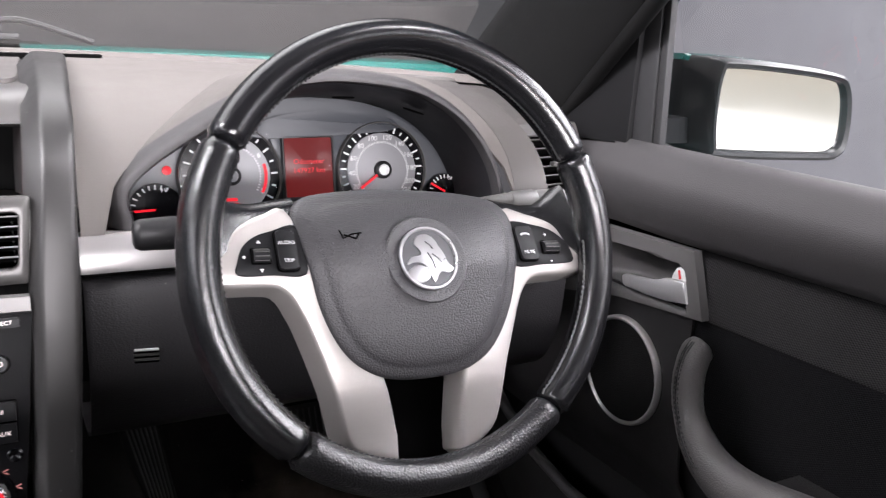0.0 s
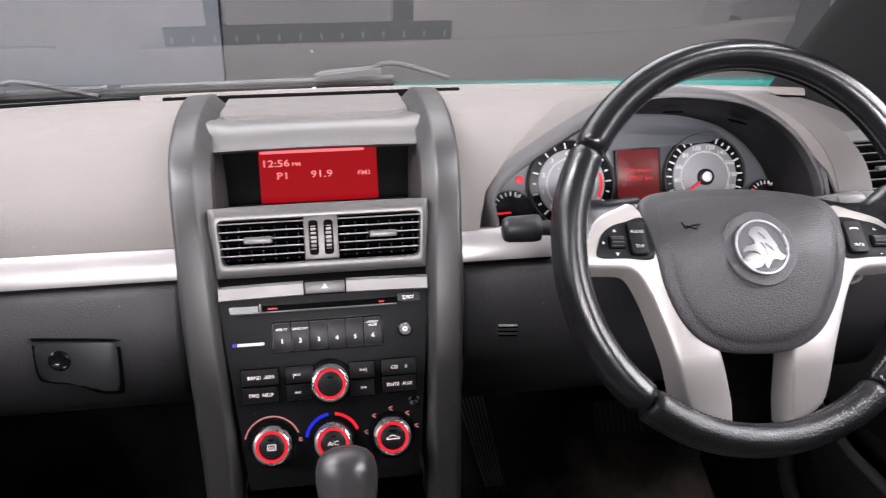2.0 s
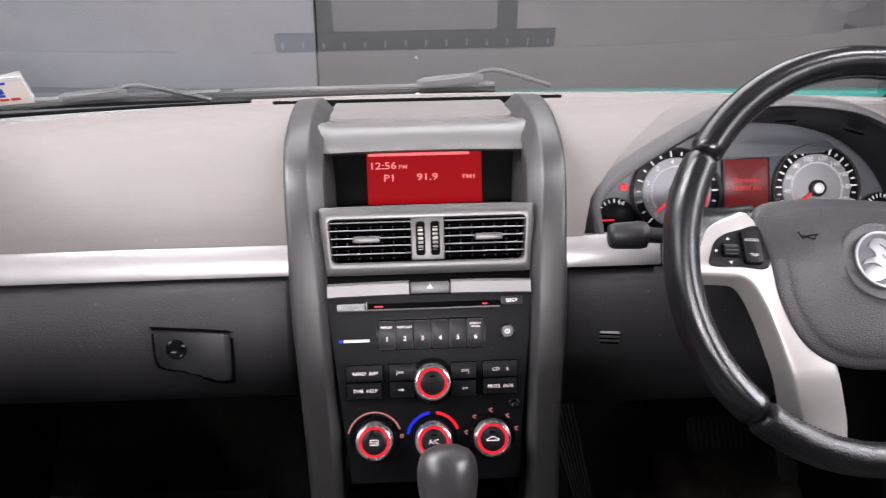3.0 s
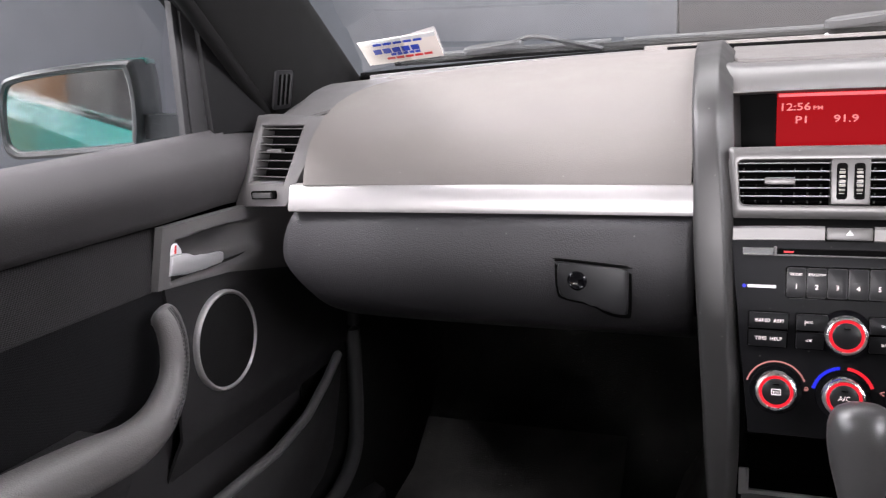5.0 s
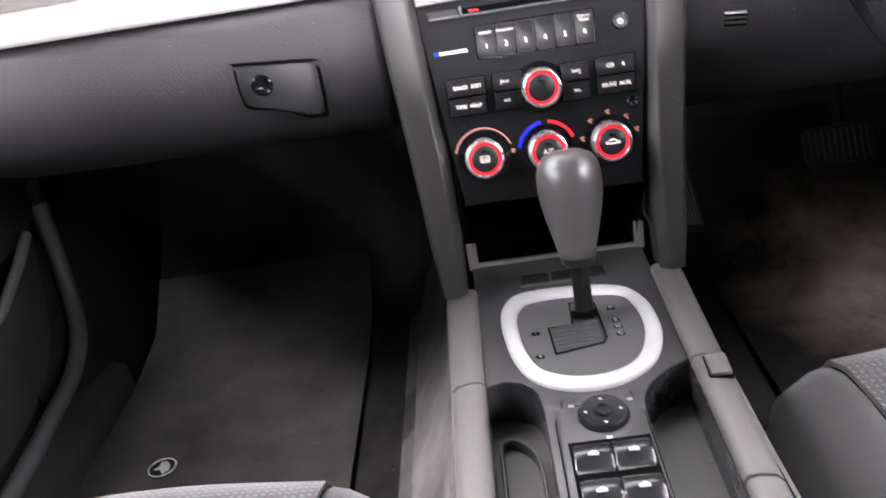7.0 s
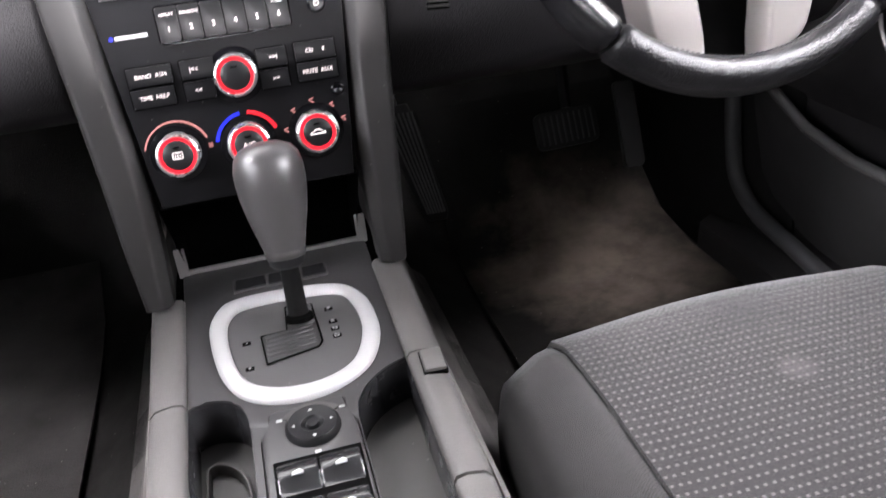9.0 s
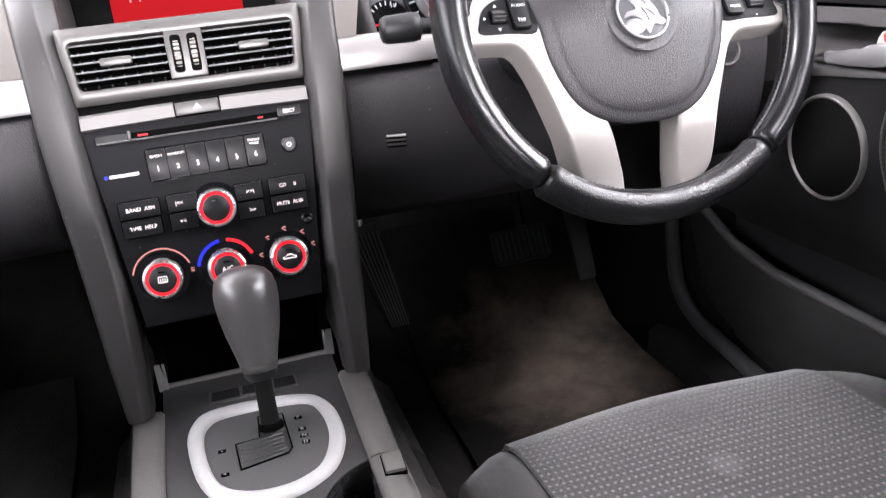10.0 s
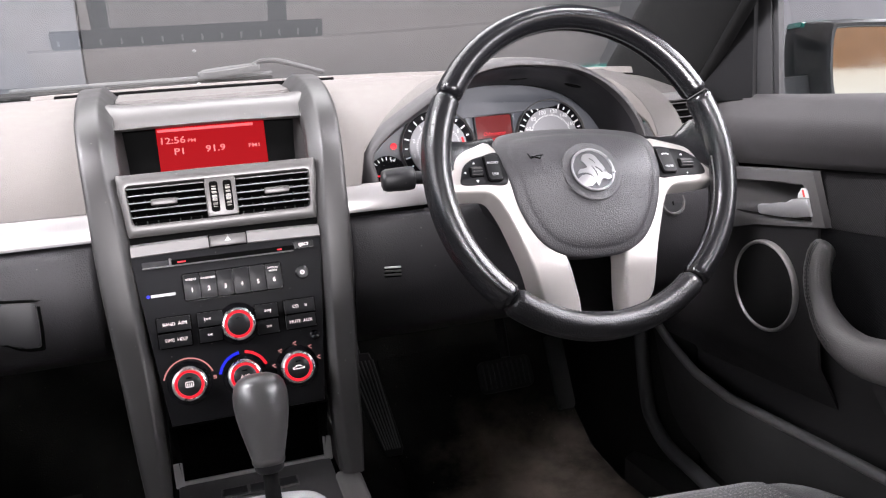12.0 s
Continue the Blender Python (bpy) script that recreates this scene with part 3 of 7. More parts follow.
def pillar(s):
    name = "a_pillar"
    ob = thing(name, "dark grey moulded windscreen pillar trim", "pillar", (s * 0.7, 1.2, 1.05), "windscreen pillars", "structure")
    rows = []
    for i in range(9):
        k = i / 8
        y, z = 1.27 - 0.80 * k, 1.035 + 0.80 * k * math.tan(SLOPE) - 0.005
        inner, outer = 0.728 - 0.10 * k, 0.81 - 0.12 * k
        w = 0.26 - 0.10 * min(1, k * 1.6)
        # section: screen edge, rounded face, door seal
        rows.append([Vector((s * a, b, c)) for a, b, c in ((inner + 0.012, y + 0.02, z + 0.016), (inner, y, z + 0.008), (inner - 0.004, y - 0.02, z - 0.006), (inner + 0.004, y - w * 0.45, z - 0.03),
                                                              (inner + 0.012, y - w * 0.85, z - 0.035), (inner + 0.022, y - w, z - 0.03), (outer, y - w, z - 0.015), (outer + 0.02, y, z + 0.03))])
    part("trim", loft(rows, ring=True, caps=True), TRIM, ob, sharp=50)
    seal = [Vector((s * (0.728 - 0.10 * k + 0.026), 1.27 - 0.80 * k - (0.26 - 0.10 * min(1, k * 1.6)) - 0.006, 1.03 + 0.80 * k * math.tan(SLOPE) - 0.030)) for k in [j / 10 for j in range(11)]]
    part("door_seal", tube(seal, 0.010, 10), RUBBER, ob)
    if s < 0:
        louvre = part("louvre", prism(rrect(0.048, 0.058, 0.006), 0.003, basis((s * 0.7288, 1.003, 1.0385), (0, -s, 0.0), (-s * 0.31, -0.20, 1)), 0.001), DARK, ob, "small grey side demister louvre")
        for j in range(3):
            m = basis((s * 0.7278, 1.0150 - 0.012 * j, 1.0385), (0, 1, 0), (-s * 0.31, -0.20, 1))
            part("demister_slot", rbox(0.0062, 0.046, 0.0062, m, 0.001, 1), BLACK, louvre)
            part("slat", rbox(0.0016, 0.046, 0.0074, Matrix.Translation((0, 0.0050, 0)) @ m, 0.0005, 1), SATIN_DARK, louvre)
    return ob


for s in (-1, 1):
    pillar(s)

# kick panels and door seals beside the footwells
for s in (-1, 1):
    rows = [[Vector((s * x, y, z)) for z in (0.24, 0.45, 0.65, 0.88)] for x, y in ((0.755, 1.02), (0.752, 1.12), (0.735, 1.16), (0.72, 1.25), (0.70, 1.64))]
    tagged(part("kick_panel", loft(rows, thick=0.004), RUBBER), "black kick panel beside the footwell", "kick panel", kind="structure")
    seal = smooth([(s * 0.722, 1.152, 0.665), (s * 0.722, 1.152, 0.62), (s * 0.722, 1.150, 0.56), (s * 0.722, 1.143, 0.48), (s * 0.721, 1.125, 0.42), (s * 0.720, 1.075, 0.385), (s * 0.718, 1.0, 0.372), (s * 0.716, 0.8, 0.350), (s * 0.714, 0.3, 0.335)], 5)
    tagged(part("door_aperture_seal", tube(seal, 0.013, 10), SEAL), "dark grey rubber door seal along the sill", "seal", kind="structure")
    tagged(part("sill", loft([[Vector((s * x, y, z)) for x, z in ((0.70, 0.25), (0.705, 0.31), (0.73, 0.325), (0.79, 0.32))] for y in (1.2, 0.5, -0.6)], thick=0.004), DOOR_LOW), "black plastic door sill", "sill", kind="structure")

# ---------------------------------------------------------------- doors


def door(s):
    side = "driver" if s > 0 else "passenger"
    ob = thing("car_door", f"dark grey {side} door with cloth insert and curved pull handle", "car door", (s * 0.75, 0.4, 0.35), "car doors")

    def X(pts):
        return [Vector((s * x, y, z)) for x, y, z in pts]

    # upper roll: from the window sill down to the crease
    rows = []
    for y in [1.06, 1.0, 0.93, 0.85, 0.72, 0.55, 0.35, 0.1, -0.2, -0.6]:
        t = max(0, (y - 0.75) / 0.31)
        top = 0.990 - 0.030 * max(0, 0.75 - y) / 1.3 + 0.010 * t
        pull = 0.045 * t
        rows.append(X([(0.775, y, top - 0.03), (0.765, y, top - 0.002), (0.750, y, top), (0.728 + pull, y, top - 0.008), (0.708 + pull, y, top - 0.028), (0.701 + pull, y, top - 0.044),
                       (0.706 + pull, y, 0.926), (0.714 + pull, y, 0.908), (0.722 + pull * 0.8, y, 0.8975), (0.738, y, 0.896)]))
    part("upper_panel", loft(rows, thick=-0.004), DOOR_UP, ob, "soft grey upper door roll", 60)
    # cloth insert
    rows = [X([(0.740, y, 0.899), (0.736, y, 0.888), (0.732, y, 0.860), (0.7275, y, 0.826), (0.7285, y, 0.822)]) for y in (0.712, 0.6, 0.45, 0.2, -0.2, -0.6)]
    part("insert_band", loft(rows, thick=-0.003), BAND, ob, "grey cloth band under the roll")
    rows = [X([(0.7305, y, 0.8235), (0.7285, y, 0.815), (0.7300, y, 0.800), (0.735, y, 0.770), (0.742, y, 0.735), (0.746, y, 0.66)]) for y in (0.712, 0.6, 0.45, 0.2, -0.2, -0.6)]
    part("cloth_insert", loft(rows, thick=-0.003), CLOTH, ob, "black woven cloth insert")
    # lower moulding that carries the loudspeaker
    rows = []
    for y in (1.16, 1.06, 1.0, 0.93, 0.86, 0.78, 0.72, 0.697):
        rows.append(X([(0.724, y, 0.830), (0.7225, y, 0.79), (0.722, y, 0.73), (0.722, y, 0.66), (0.724, y, 0.63), (0.735, y, 0.61), (0.755, y, 0.57)]))
    part("lower_panel", loft(rows, thick=-0.004), DOOR_LOW, ob, "smooth black lower moulding")
    rows = [X([(0.742, y, 0.68), (0.755, y, 0.58), (0.76, y, 0.45), (0.76, y, 0.33)]) for y in (1.2, 0.9, 0.66, 0.3, -0.6)]
    part("door_skin", loft(rows, thick=-0.004), DOOR_LOW, ob)
    # handle surround: one moulding with a scoop that runs out to the front
    def P(y, z):
        return (s * y, z)

    def step(a, b, v):
        v = min(max((v - a) / (b - a), 0.0), 1.0)
        return v * v * (3 - 2 * v)

    stations = [0.0, 0.006, 0.012, 0.018, 0.022, 0.025, 0.027, 0.029, 0.031, 0.033, 0.036, 0.042] + [0.05 + 0.012 * i for i in range(18)] + [0.27, 0.29, 0.32, 0.38, 0.44, 0.5]
    rows = []
    for u in stations:
        row = []
        y0 = 0.679 + u
        low = 0.824 - 0.075 * min(u, 0.14) - 0.26 * max(0.0, min(u, 0.30) - 0.14) * 0.75
        high = 0.8935 - 0.012 * min(u, 0.3)
        for k in range(31):
            z = low + (high - low) * k / 30
            y = y0 + (z - 0.823) * 0.30 * max(0.0, 1 - u / 0.25)
            edge = 0.7045 + (z - 0.834) * 0.32
            scoop = step(edge, edge + 0.004, y) * (1 - step(0.80, 0.905, y)) * (1 - step(0.8725, 0.8760, z + 0.10 * max(0.0, y - 0.83))) * step(0.8245 - 0.04 * max(0.0, y - 0.75), 0.840, z)
            row.append((0.7185 + 0.034 * scoop, y, z))
        row = [(0.7290, row[0][1], low - 0.0005), (0.7200, row[0][1], low)] + row + [(0.7200, row[-1][1], high + 0.0005), (0.7290, row[-1][1], high + 0.001)]
        rows.append(X(row))
    rows.insert(0, [v + Vector((s * 0.010, -0.001, 0)) for v in rows[0]])
    part("handle_surround", loft(rows), DOOR_TRIM, ob, "grey moulding scooped out behind the lever", 60)
    flat = Matrix(((0, 0, -s, s * 0.7235), (s, 0, 0, 0), (0, 1, 0, 0), (0, 0, 0, 1)))
    lever = [P(0.7005, 0.8365), P(0.728, 0.8325), P(0.765, 0.8305), P(0.800, 0.8300), P(0.8045, 0.8325), P(0.8065, 0.8410), P(0.804, 0.8435), P(0.785, 0.8450), P(0.758, 0.8480), P(0.748, 0.8510), P(0.740, 0.8550), P(0.728, 0.8575), P(0.707, 0.8590)]
    lev = part("release_lever", prism(lever, 0.0085, flat, 0.0025, 3), LEVER, ob, "silver-grey release lever", 50)
    part("lock_tab", prism([P(0.7065, 0.8597), P(0.7275, 0.8580), P(0.7245, 0.8650), P(0.7205, 0.8715), P(0.7130, 0.8720), P(0.7100, 0.8690)], 0.0070, flat, 0.0015), PRINT, lev, "white lock tab")
    part("lock_mark", prism([P(0.7120, 0.8610), P(0.7155, 0.8607), P(0.7180, 0.8700), P(0.7150, 0.8703)], 0.0006, Matrix.Translation((-s * 0.0068, 0, 0)) @ flat, 0), INK_RED, lev, "red lock mark")
    # loudspeaker
    S = Matrix.Translation((s * 0.7205, 0.797, 0.728)) @ Matrix.Rotation(radians(-90 * s), 4, "Y")
    sp = part("speaker_grille", lathe([(0.0, 0.0045), (0.03, 0.004), (0.06, 0.0035), (0.061, 0.0)], S, 56), MESH, ob, "fine black loudspeaker mesh")
    part("speaker_ring", lathe([(0.0600, 0.002), (0.0604, 0.0045), (0.0620, 0.0062), (0.0636, 0.0062), (0.0648, 0.0045), (0.0655, 0.0018), (0.0655, -0.002)], S, 72), SPEAKER_RING, sp, "satin silver speaker ring")
    # pull handle flowing into the armrest
    path = smooth(X([(0.708, 0.662, 0.8085), (0.702, 0.663, 0.802), (0.697, 0.664, 0.792), (0.692, 0.663, 0.770), (0.690, 0.657, 0.742), (0.688, 0.640, 0.717), (0.685, 0.610, 0.698), (0.682, 0.565, 0.691), (0.681, 0.49, 0.699), (0.680, 0.40, 0.707), (0.682, 0.2, 0.714), (0.684, 0.0, 0.718), (0.685, -0.3, 0.722)]), 6)
    n = len(path)
    part("pull_handle", tube(path, lambda k: math.sqrt(max(0.02, 1 - max(0.0, 1 - k / 0.10) ** 2)) * 0.0160 + 0.0115 * max(0, min(1, (k - 0.36) * 3.4)), 18, side=(s * 0.3, 0.5, 1)), HANDLE, ob, "dark grey stitched pull handle")
    def on_handle(i, q, turn):
        """A place on the handle's skin: i along its line, turned off the side that faces the cabin."""
        c, d = path[i].lerp(path[i + 1], q), (path[i + 1] - path[i]).normalized()
        k = (i + q) / (n - 1)
        r = math.sqrt(max(0.02, 1 - max(0.0, 1 - k / 0.10) ** 2)) * 0.0160 + 0.0115 * max(0, min(1, (k - 0.36) * 3.4))
        off = Vector((-s, 0, 0)) - d * d.dot(Vector((-s, 0, 0)))
        off = (Matrix.Rotation(s * turn, 3, d) @ off).normalized()
        return c + off * r, d, off

    part("seam", tube([on_handle(i, 0.0, 0.0)[0] for i in range(5, n * 5 // 10)], 0.0008, 6), DARK, ob)
    for side_turn in (-0.16, 0.16):
        st = []
        for i in range(5, n * 5 // 10):
            count = max(1, int((path[i + 1] - path[i]).length / 0.0046))
            for j in range(count):
                c, d, off = on_handle(i, (j + 0.5) / count, side_turn)
                st.append(rbox(0.0030, 0.0011, 0.0012, basis(c, d, off.cross(d)), 0.0003, 1))
        part("stitching", joined(st), STITCH, ob, "dark stitches beside the seam")
    part("armrest_body", loft([X([(0.745, y, 0.70), (0.71, y, 0.70), (0.685, y, 0.685), (0.682, y, 0.66), (0.70, y, 0.625), (0.735, y, 0.60)]) for y in (0.56, 0.50, 0.3, 0.0, -0.4)], caps=False, thick=-0.004), DOOR_LOW, ob)
    # map pocket with a rounded lip
    rows = []
    for y, zt in ((1.10, 0.600), (1.04, 0.578), (0.95, 0.556), (0.85, 0.546), (0.70, 0.545), (0.4, 0.542), (-0.5, 0.542)):
        x0 = 0.725 - 0.03 * min(1, max(0, (1.10 - y) / 0.2))
        rows.append(X([(x0 + 0.018, y, zt - 0.03), (x0 + 0.010, y, zt + 0.004), (x0, y, zt + 0.006), (x0 - 0.006, y, zt - 0.006), (x0 + 0.004, y, zt - 0.07), (x0 + 0.03, y, 0.40), (x0 + 0.05, y, 0.36)]))
    pocket = part("map_pocket", loft(rows), POCKET, ob, "carpet-lined door pocket", 60)
    # lighter than the pocket: the highlight line along the lip is in its colour
    part("pocket_lip", tube([r[2] + Vector((0, 0, -0.003)) for r in rows], 0.0075, 10), LIP, pocket, "rounded pocket lip with its highlight put into the grey")
    # sail panel and window channel at the mirror
    m = Matrix(((0, 0, -s, s * 0.757), (s, 0, 0, 0), (0, 1, 0, 0), (0, 0, 0, 1)))
    part("sail_panel", prism([P(0.853, 0.985), P(1.05, 0.985), P(1.05, 1.03), P(0.87, 1.17), P(0.84, 1.18)], 0.012, m, 0.003), BLACK_TRIM, ob, "black triangular mirror cover")
    ch = part("window_channel", rbox(0.010, 0.034, 0.24, Matrix.Translation((s * 0.757, 0.8355, 1.08)), 0.003), CHANNEL, ob, "grey upright window channel")
    part("channel_seal", rbox(0.010, 0.012, 0.24, Matrix.Translation((s * 0.758, 0.8110, 1.08)), 0.003), CHANNEL, ch)
    g = part("side_window", loft([X([(0.775, y, 0.95), (0.765, y, 1.10), (0.70, y, 1.33)]) for y in (0.795, 0.3, -0.6)]), SIDE_GLASS, ob, "clear door glass", toward=(0, 0, 1.1))
    g.visible_shadow = False
    part("inner_core", loft([X([(0.770, y, 0.935), (0.773, y, 0.7), (0.773, y, 0.34)]) for y in (1.06, 0.8, 0.2, -0.6)], thick=-0.003), BLACK, ob)
    part("outer_skin", loft([X([(0.80, y, 0.950), (0.86, y, 0.93), (0.89, y, 0.8), (0.88, y, 0.5), (0.85, y, 0.3)]) for y in (1.3, 0.8, 0.0, -0.8, -2.0)], thick=-0.004), TEAL, ob, "teal painted outer door skin")
    return ob


for s in (-1, 1):
    door(s)


def mirror(s, swing, tip, reach):
    ob = thing("door_mirror", "black door mirror with a teal cap and a rounded glass", "mirror", (s * 0.80, 0.86, 0.98), "door mirrors")
    cx, cy, cz = s * 0.966, 0.835, 1.026
    M = Matrix.Translation((cx, cy, cz)) @ Matrix.Rotation(radians(swing), 4, "Z") @ Matrix.Rotation(radians(tip), 4, "X") @ Matrix(((s, 0, 0, 0), (0, 0, -1, 0), (0, 1, 0, 0), (0, 0, 0, 1)))
    # outline in the glass plane: x outboard, y up

    def ring_at(k, z, dx=0.0):
        o = [(-0.085, -0.044), (-0.074, -0.051), (0.06, -0.054), (0.088, -0.050), (0.097, -0.036), (0.096, 0.0), (0.088, 0.030), (0.070, 0.042), (0.0, 0.050), (-0.072, 0.054), (-0.087, 0.047), (-0.090, 0.0)]
        return [M @ Vector((q.x * k[0] * (reach if q.x > 0 else 1) + dx, q.y * k[1], z)) for q in smooth([(a, b, 0) for a, b in o], 4, True)]

    shell = [ring_at((0.96, 0.95), 0.003), ring_at((0.98, 0.98), 0.014), ring_at((1.03, 1.07), 0.016), ring_at((1.07, 1.15), 0.010), ring_at((1.09, 1.18), -0.012), ring_at((1.12, 1.18), -0.06, -0.006), ring_at((1.10, 1.14), -0.10, -0.010), ring_at((0.98, 0.98), -0.125, -0.008), ring_at((0.4, 0.4), -0.135), ring_at((0.02, 0.02), -0.135)]
    part("housing", loft(shell, ring=True), SATIN_BLACK, ob, "satin black mirror surround")

    def top_of(r):
        return r[18:41]

    cap = [top_of(ring_at((1.115, 1.17), -0.048, -0.006)), top_of(ring_at((1.13, 1.195), -0.052, -0.006)), top_of(ring_at((1.13, 1.195), -0.065, -0.007)), top_of(ring_at((1.115, 1.16), -0.10, -0.010)), top_of(ring_at((1.0, 1.0), -0.127, -0.008))]
    part("cap", loft(cap), TEAL, ob, "teal painted cap")
    part("glass", loft([ring_at((0.955, 0.945), 0.0052), ring_at((0.965, 0.955), 0.006), ring_at((0.955, 0.945), 0.0064), ring_at((0.02, 0.02), 0.0064)], ring=True, caps=True), MIRROR, ob, "silvered mirror glass", 20)
    part("bracket", loft([[Vector((s * x, y, z)) for x, y, z in r] for r in (
        [(0.765, 0.885, 0.985), (0.765, 0.93, 0.985), (0.765, 0.93, 1.012), (0.765, 0.885, 1.012)],
        [(0.81, 0.89, 0.982), (0.81, 0.93, 0.982), (0.81, 0.93, 1.012), (0.81, 0.89, 1.012)],
        [(0.89, 0.895, 0.980), (0.89, 0.93, 0.980), (0.89, 0.93, 1.014), (0.89, 0.895, 1.014)])], ring=True, caps=True), SATIN_BLACK, ob)
    return ob


mirror(-1, 29.3, 2.4, 0.82)
mirror(1, -15, 3.2, 1.0)

# ---------------------------------------------------------------- dashboard
dash = thing("dashboard", "greige soft-topped dashboard with silver trim strips", "dashboard", (0, 1.0, 0.8))


def dash_section(t):
    """y, z of the padded top from the trim strip (0) to the windscreen (1)."""
    line = PROFILE
    k = t * (len(line) - 1)
    i = min(int(k), len(line) - 2)
    return line[i].lerp(line[i + 1], k - i)


PROFILE = smooth([(0, 0.826, 0.926), (0, 0.836, 0.955), (0, 0.858, 0.985), (0, 0.905, 1.015), (0, 0.985, 1.042), (0, 1.08, 1.058), (0, 1.20, 1.066)], 4)


def pad_end(y):
    """The outer edge of the passenger pad, which sweeps inward towards the glass."""
    return -0.597 + 0.25 * (max(0.0, y - 0.92) / 0.28) ** 2


def pad(x0, x1, slant, name, label):
    rows = []
    for i in range(13):
        u = i / 12
        r = []
        for j in range(len(PROFILE)):
            p = dash_section(j / (len(PROFILE) - 1))
            xa = x0 if x0 > 0 else pad_end(p.y)
            x = xa + (x1 - xa) * u
            out = abs(x) / 0.62
            k = j / (len(PROFILE) - 1)
            r.append(Vector((x * (1 + slant * k), p.y - 0.010 * out ** 3 - 0.06 * max(0, k - 0.6) * out ** 3, p.z - 0.018 * k * out ** 2)))
        rows.append(r)
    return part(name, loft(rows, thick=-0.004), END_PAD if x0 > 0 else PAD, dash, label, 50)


ARCH = [(0.184, 0.905), (0.181, 0.935), (0.178, 0.956), (0.186, 0.971), (0.208, 0.990), (0.239, 1.010), (0.285, 1.036), (0.322, 1.053), (0.362, 1.061), (0.406, 1.061), (0.462, 1.053), (0.503, 1.035), (0.535, 1.008), (0.557, 0.975), (0.567, 0.941), (0.568, 0.905)]


def back_pad(x):
    """A section of the padded top that begins on the instrument hood."""
    k = 1.04
    pts = [(0.395 + (a - 0.395) * k, 0.90 + (b - 0.90) * k) for a, b in ARCH]
    zs = [za + (zb - za) * (x - xa) / (xb - xa) for (xa, za), (xb, zb) in zip(pts, pts[1:]) if xa <= x <= xb]
    z0 = min((zs[0] if zs else 0.93) - 0.006, 1.046)
    n = len(PROFILE) - 1
    t0 = next(j for j in range(4 * n) if dash_section(j / (4 * n)).z >= z0) / (4 * n)
    row = []
    for j in range(17):
        t = t0 + (1 - t0) * j / 16
        p = dash_section(t)
        out = x / 0.62
        row.append(Vector((x * (1 + 0.02 * t), p.y - 0.010 * out ** 3 - 0.06 * max(0, t - 0.6) * out ** 3, p.z - 0.018 * t * out ** 2)))
    return row


pad(-0.597, -0.146, 0.0, "passenger_pad", "")
pad(0.572, 0.612, 0.02, "driver_pad", "")
part("driver_pad", loft([back_pad(0.146 + 0.428 * i / 44) for i in range(45)], thick=-0.004), PAD, dash, "", 50)
# strip along the windscreen with the demister slot
top_rows = []
for y, z in ((1.1965, 1.064), (1.199, 1.0715), (1.206, 1.0725), (1.25, 1.071), (1.29, 1.060), (1.33, 1.035)):
    top_rows.append([Vector((x, y - 0.05 * (abs(x) / 0.7) ** 4, z - 0.022 * (abs(x) / 0.7) ** 2)) for x in [k / 12 * 0.72 - 0.72 for k in range(25)]])
part("screen_ledge", loft([r[8:] for r in top_rows], thick=-0.004), PAD, dash, "", 50)
part("corner_ledge", loft([[p - Vector((0, 0, 0.005)) for p in r[1:9]] for r in top_rows], thick=-0.004), DOOR_TRIM, dash, "charcoal corner by the glass", 50)
# charcoal corner between the passenger pad, the end panel and the pillar
corner, seam = [], []
for j in range(21):
    y0 = 0.925 + 0.275 * j / 20
    n = len(PROFILE) - 1
    k = next((i / (8 * n) for i in range(8 * n) if dash_section(i / (8 * n)).y >= y0), 1.0)
    p = dash_section(k)
    xe = pad_end(p.y)
    row = []
    for i in range(9):
        x = xe + 0.006 + (-0.668 - 0.056 * j / 20 - xe - 0.006) * i / 8
        out = abs(x) / 0.62
        row.append(Vector((x, p.y - 0.010 * out ** 3 - 0.06 * max(0, k - 0.6) * out ** 3, p.z - 0.018 * k * out ** 2 - 0.003 - 0.014 * (1 - j / 20) * i / 8)))
    corner.append(row)
    out = abs(xe) / 0.62
    seam.append(Vector((xe, p.y - 0.010 * out ** 3 - 0.06 * max(0, k - 0.6) * out ** 3, p.z - 0.018 * k * out ** 2 - 0.0008)))
part("corner_trim", loft(corner, thick=-0.003), DOOR_TRIM, dash, "charcoal corner beside the pad", 50)
part("pad_seam", tube(seam, 0.0024, 8), BLACK, dash, "dark seam along the pad")
part("screen_seal", tube([(x, 1.258 - 0.05 * (abs(x) / 0.7) ** 4, 1.0725 - 0.022 * (abs(x) / 0.7) ** 2) for x in [-0.70 + 0.03 * i for i in range(19)]], lambda t: 0.0055 - 0.0035 * t, 8), BLACK, dash, "black rubber seal at the glass")
part("demister_slot", rbox(0.410, 0.030, 0.0105, Matrix.Translation((0, 1.1805, 1.0655)), 0.0012, 1), BLACK, dash, "black demister slot")
for i in range(14):
    part("slot_rib", rbox(0.003, 0.010, 0.0012, Matrix.Translation((-0.195 + i * 0.030, 1.184, 1.0710)), 0.0004, 1), SATIN, dash)
for s in (-1, 1):
    part("tweeter_grille", lathe([(0.0, 0.004), (0.03, 0.0035), (0.034, 0.002), (0.036, -0.002)], Matrix.Translation((s * (0.585 if s < 0 else 0.612), 1.135 if s < 0 else 1.105, 1.0455 if s < 0 else 1.048)) @ Matrix.Rotation(radians(3), 4, "X"), 40, (1.0, 0.8)), TWEETER, dash, "finely perforated tweeter cover")
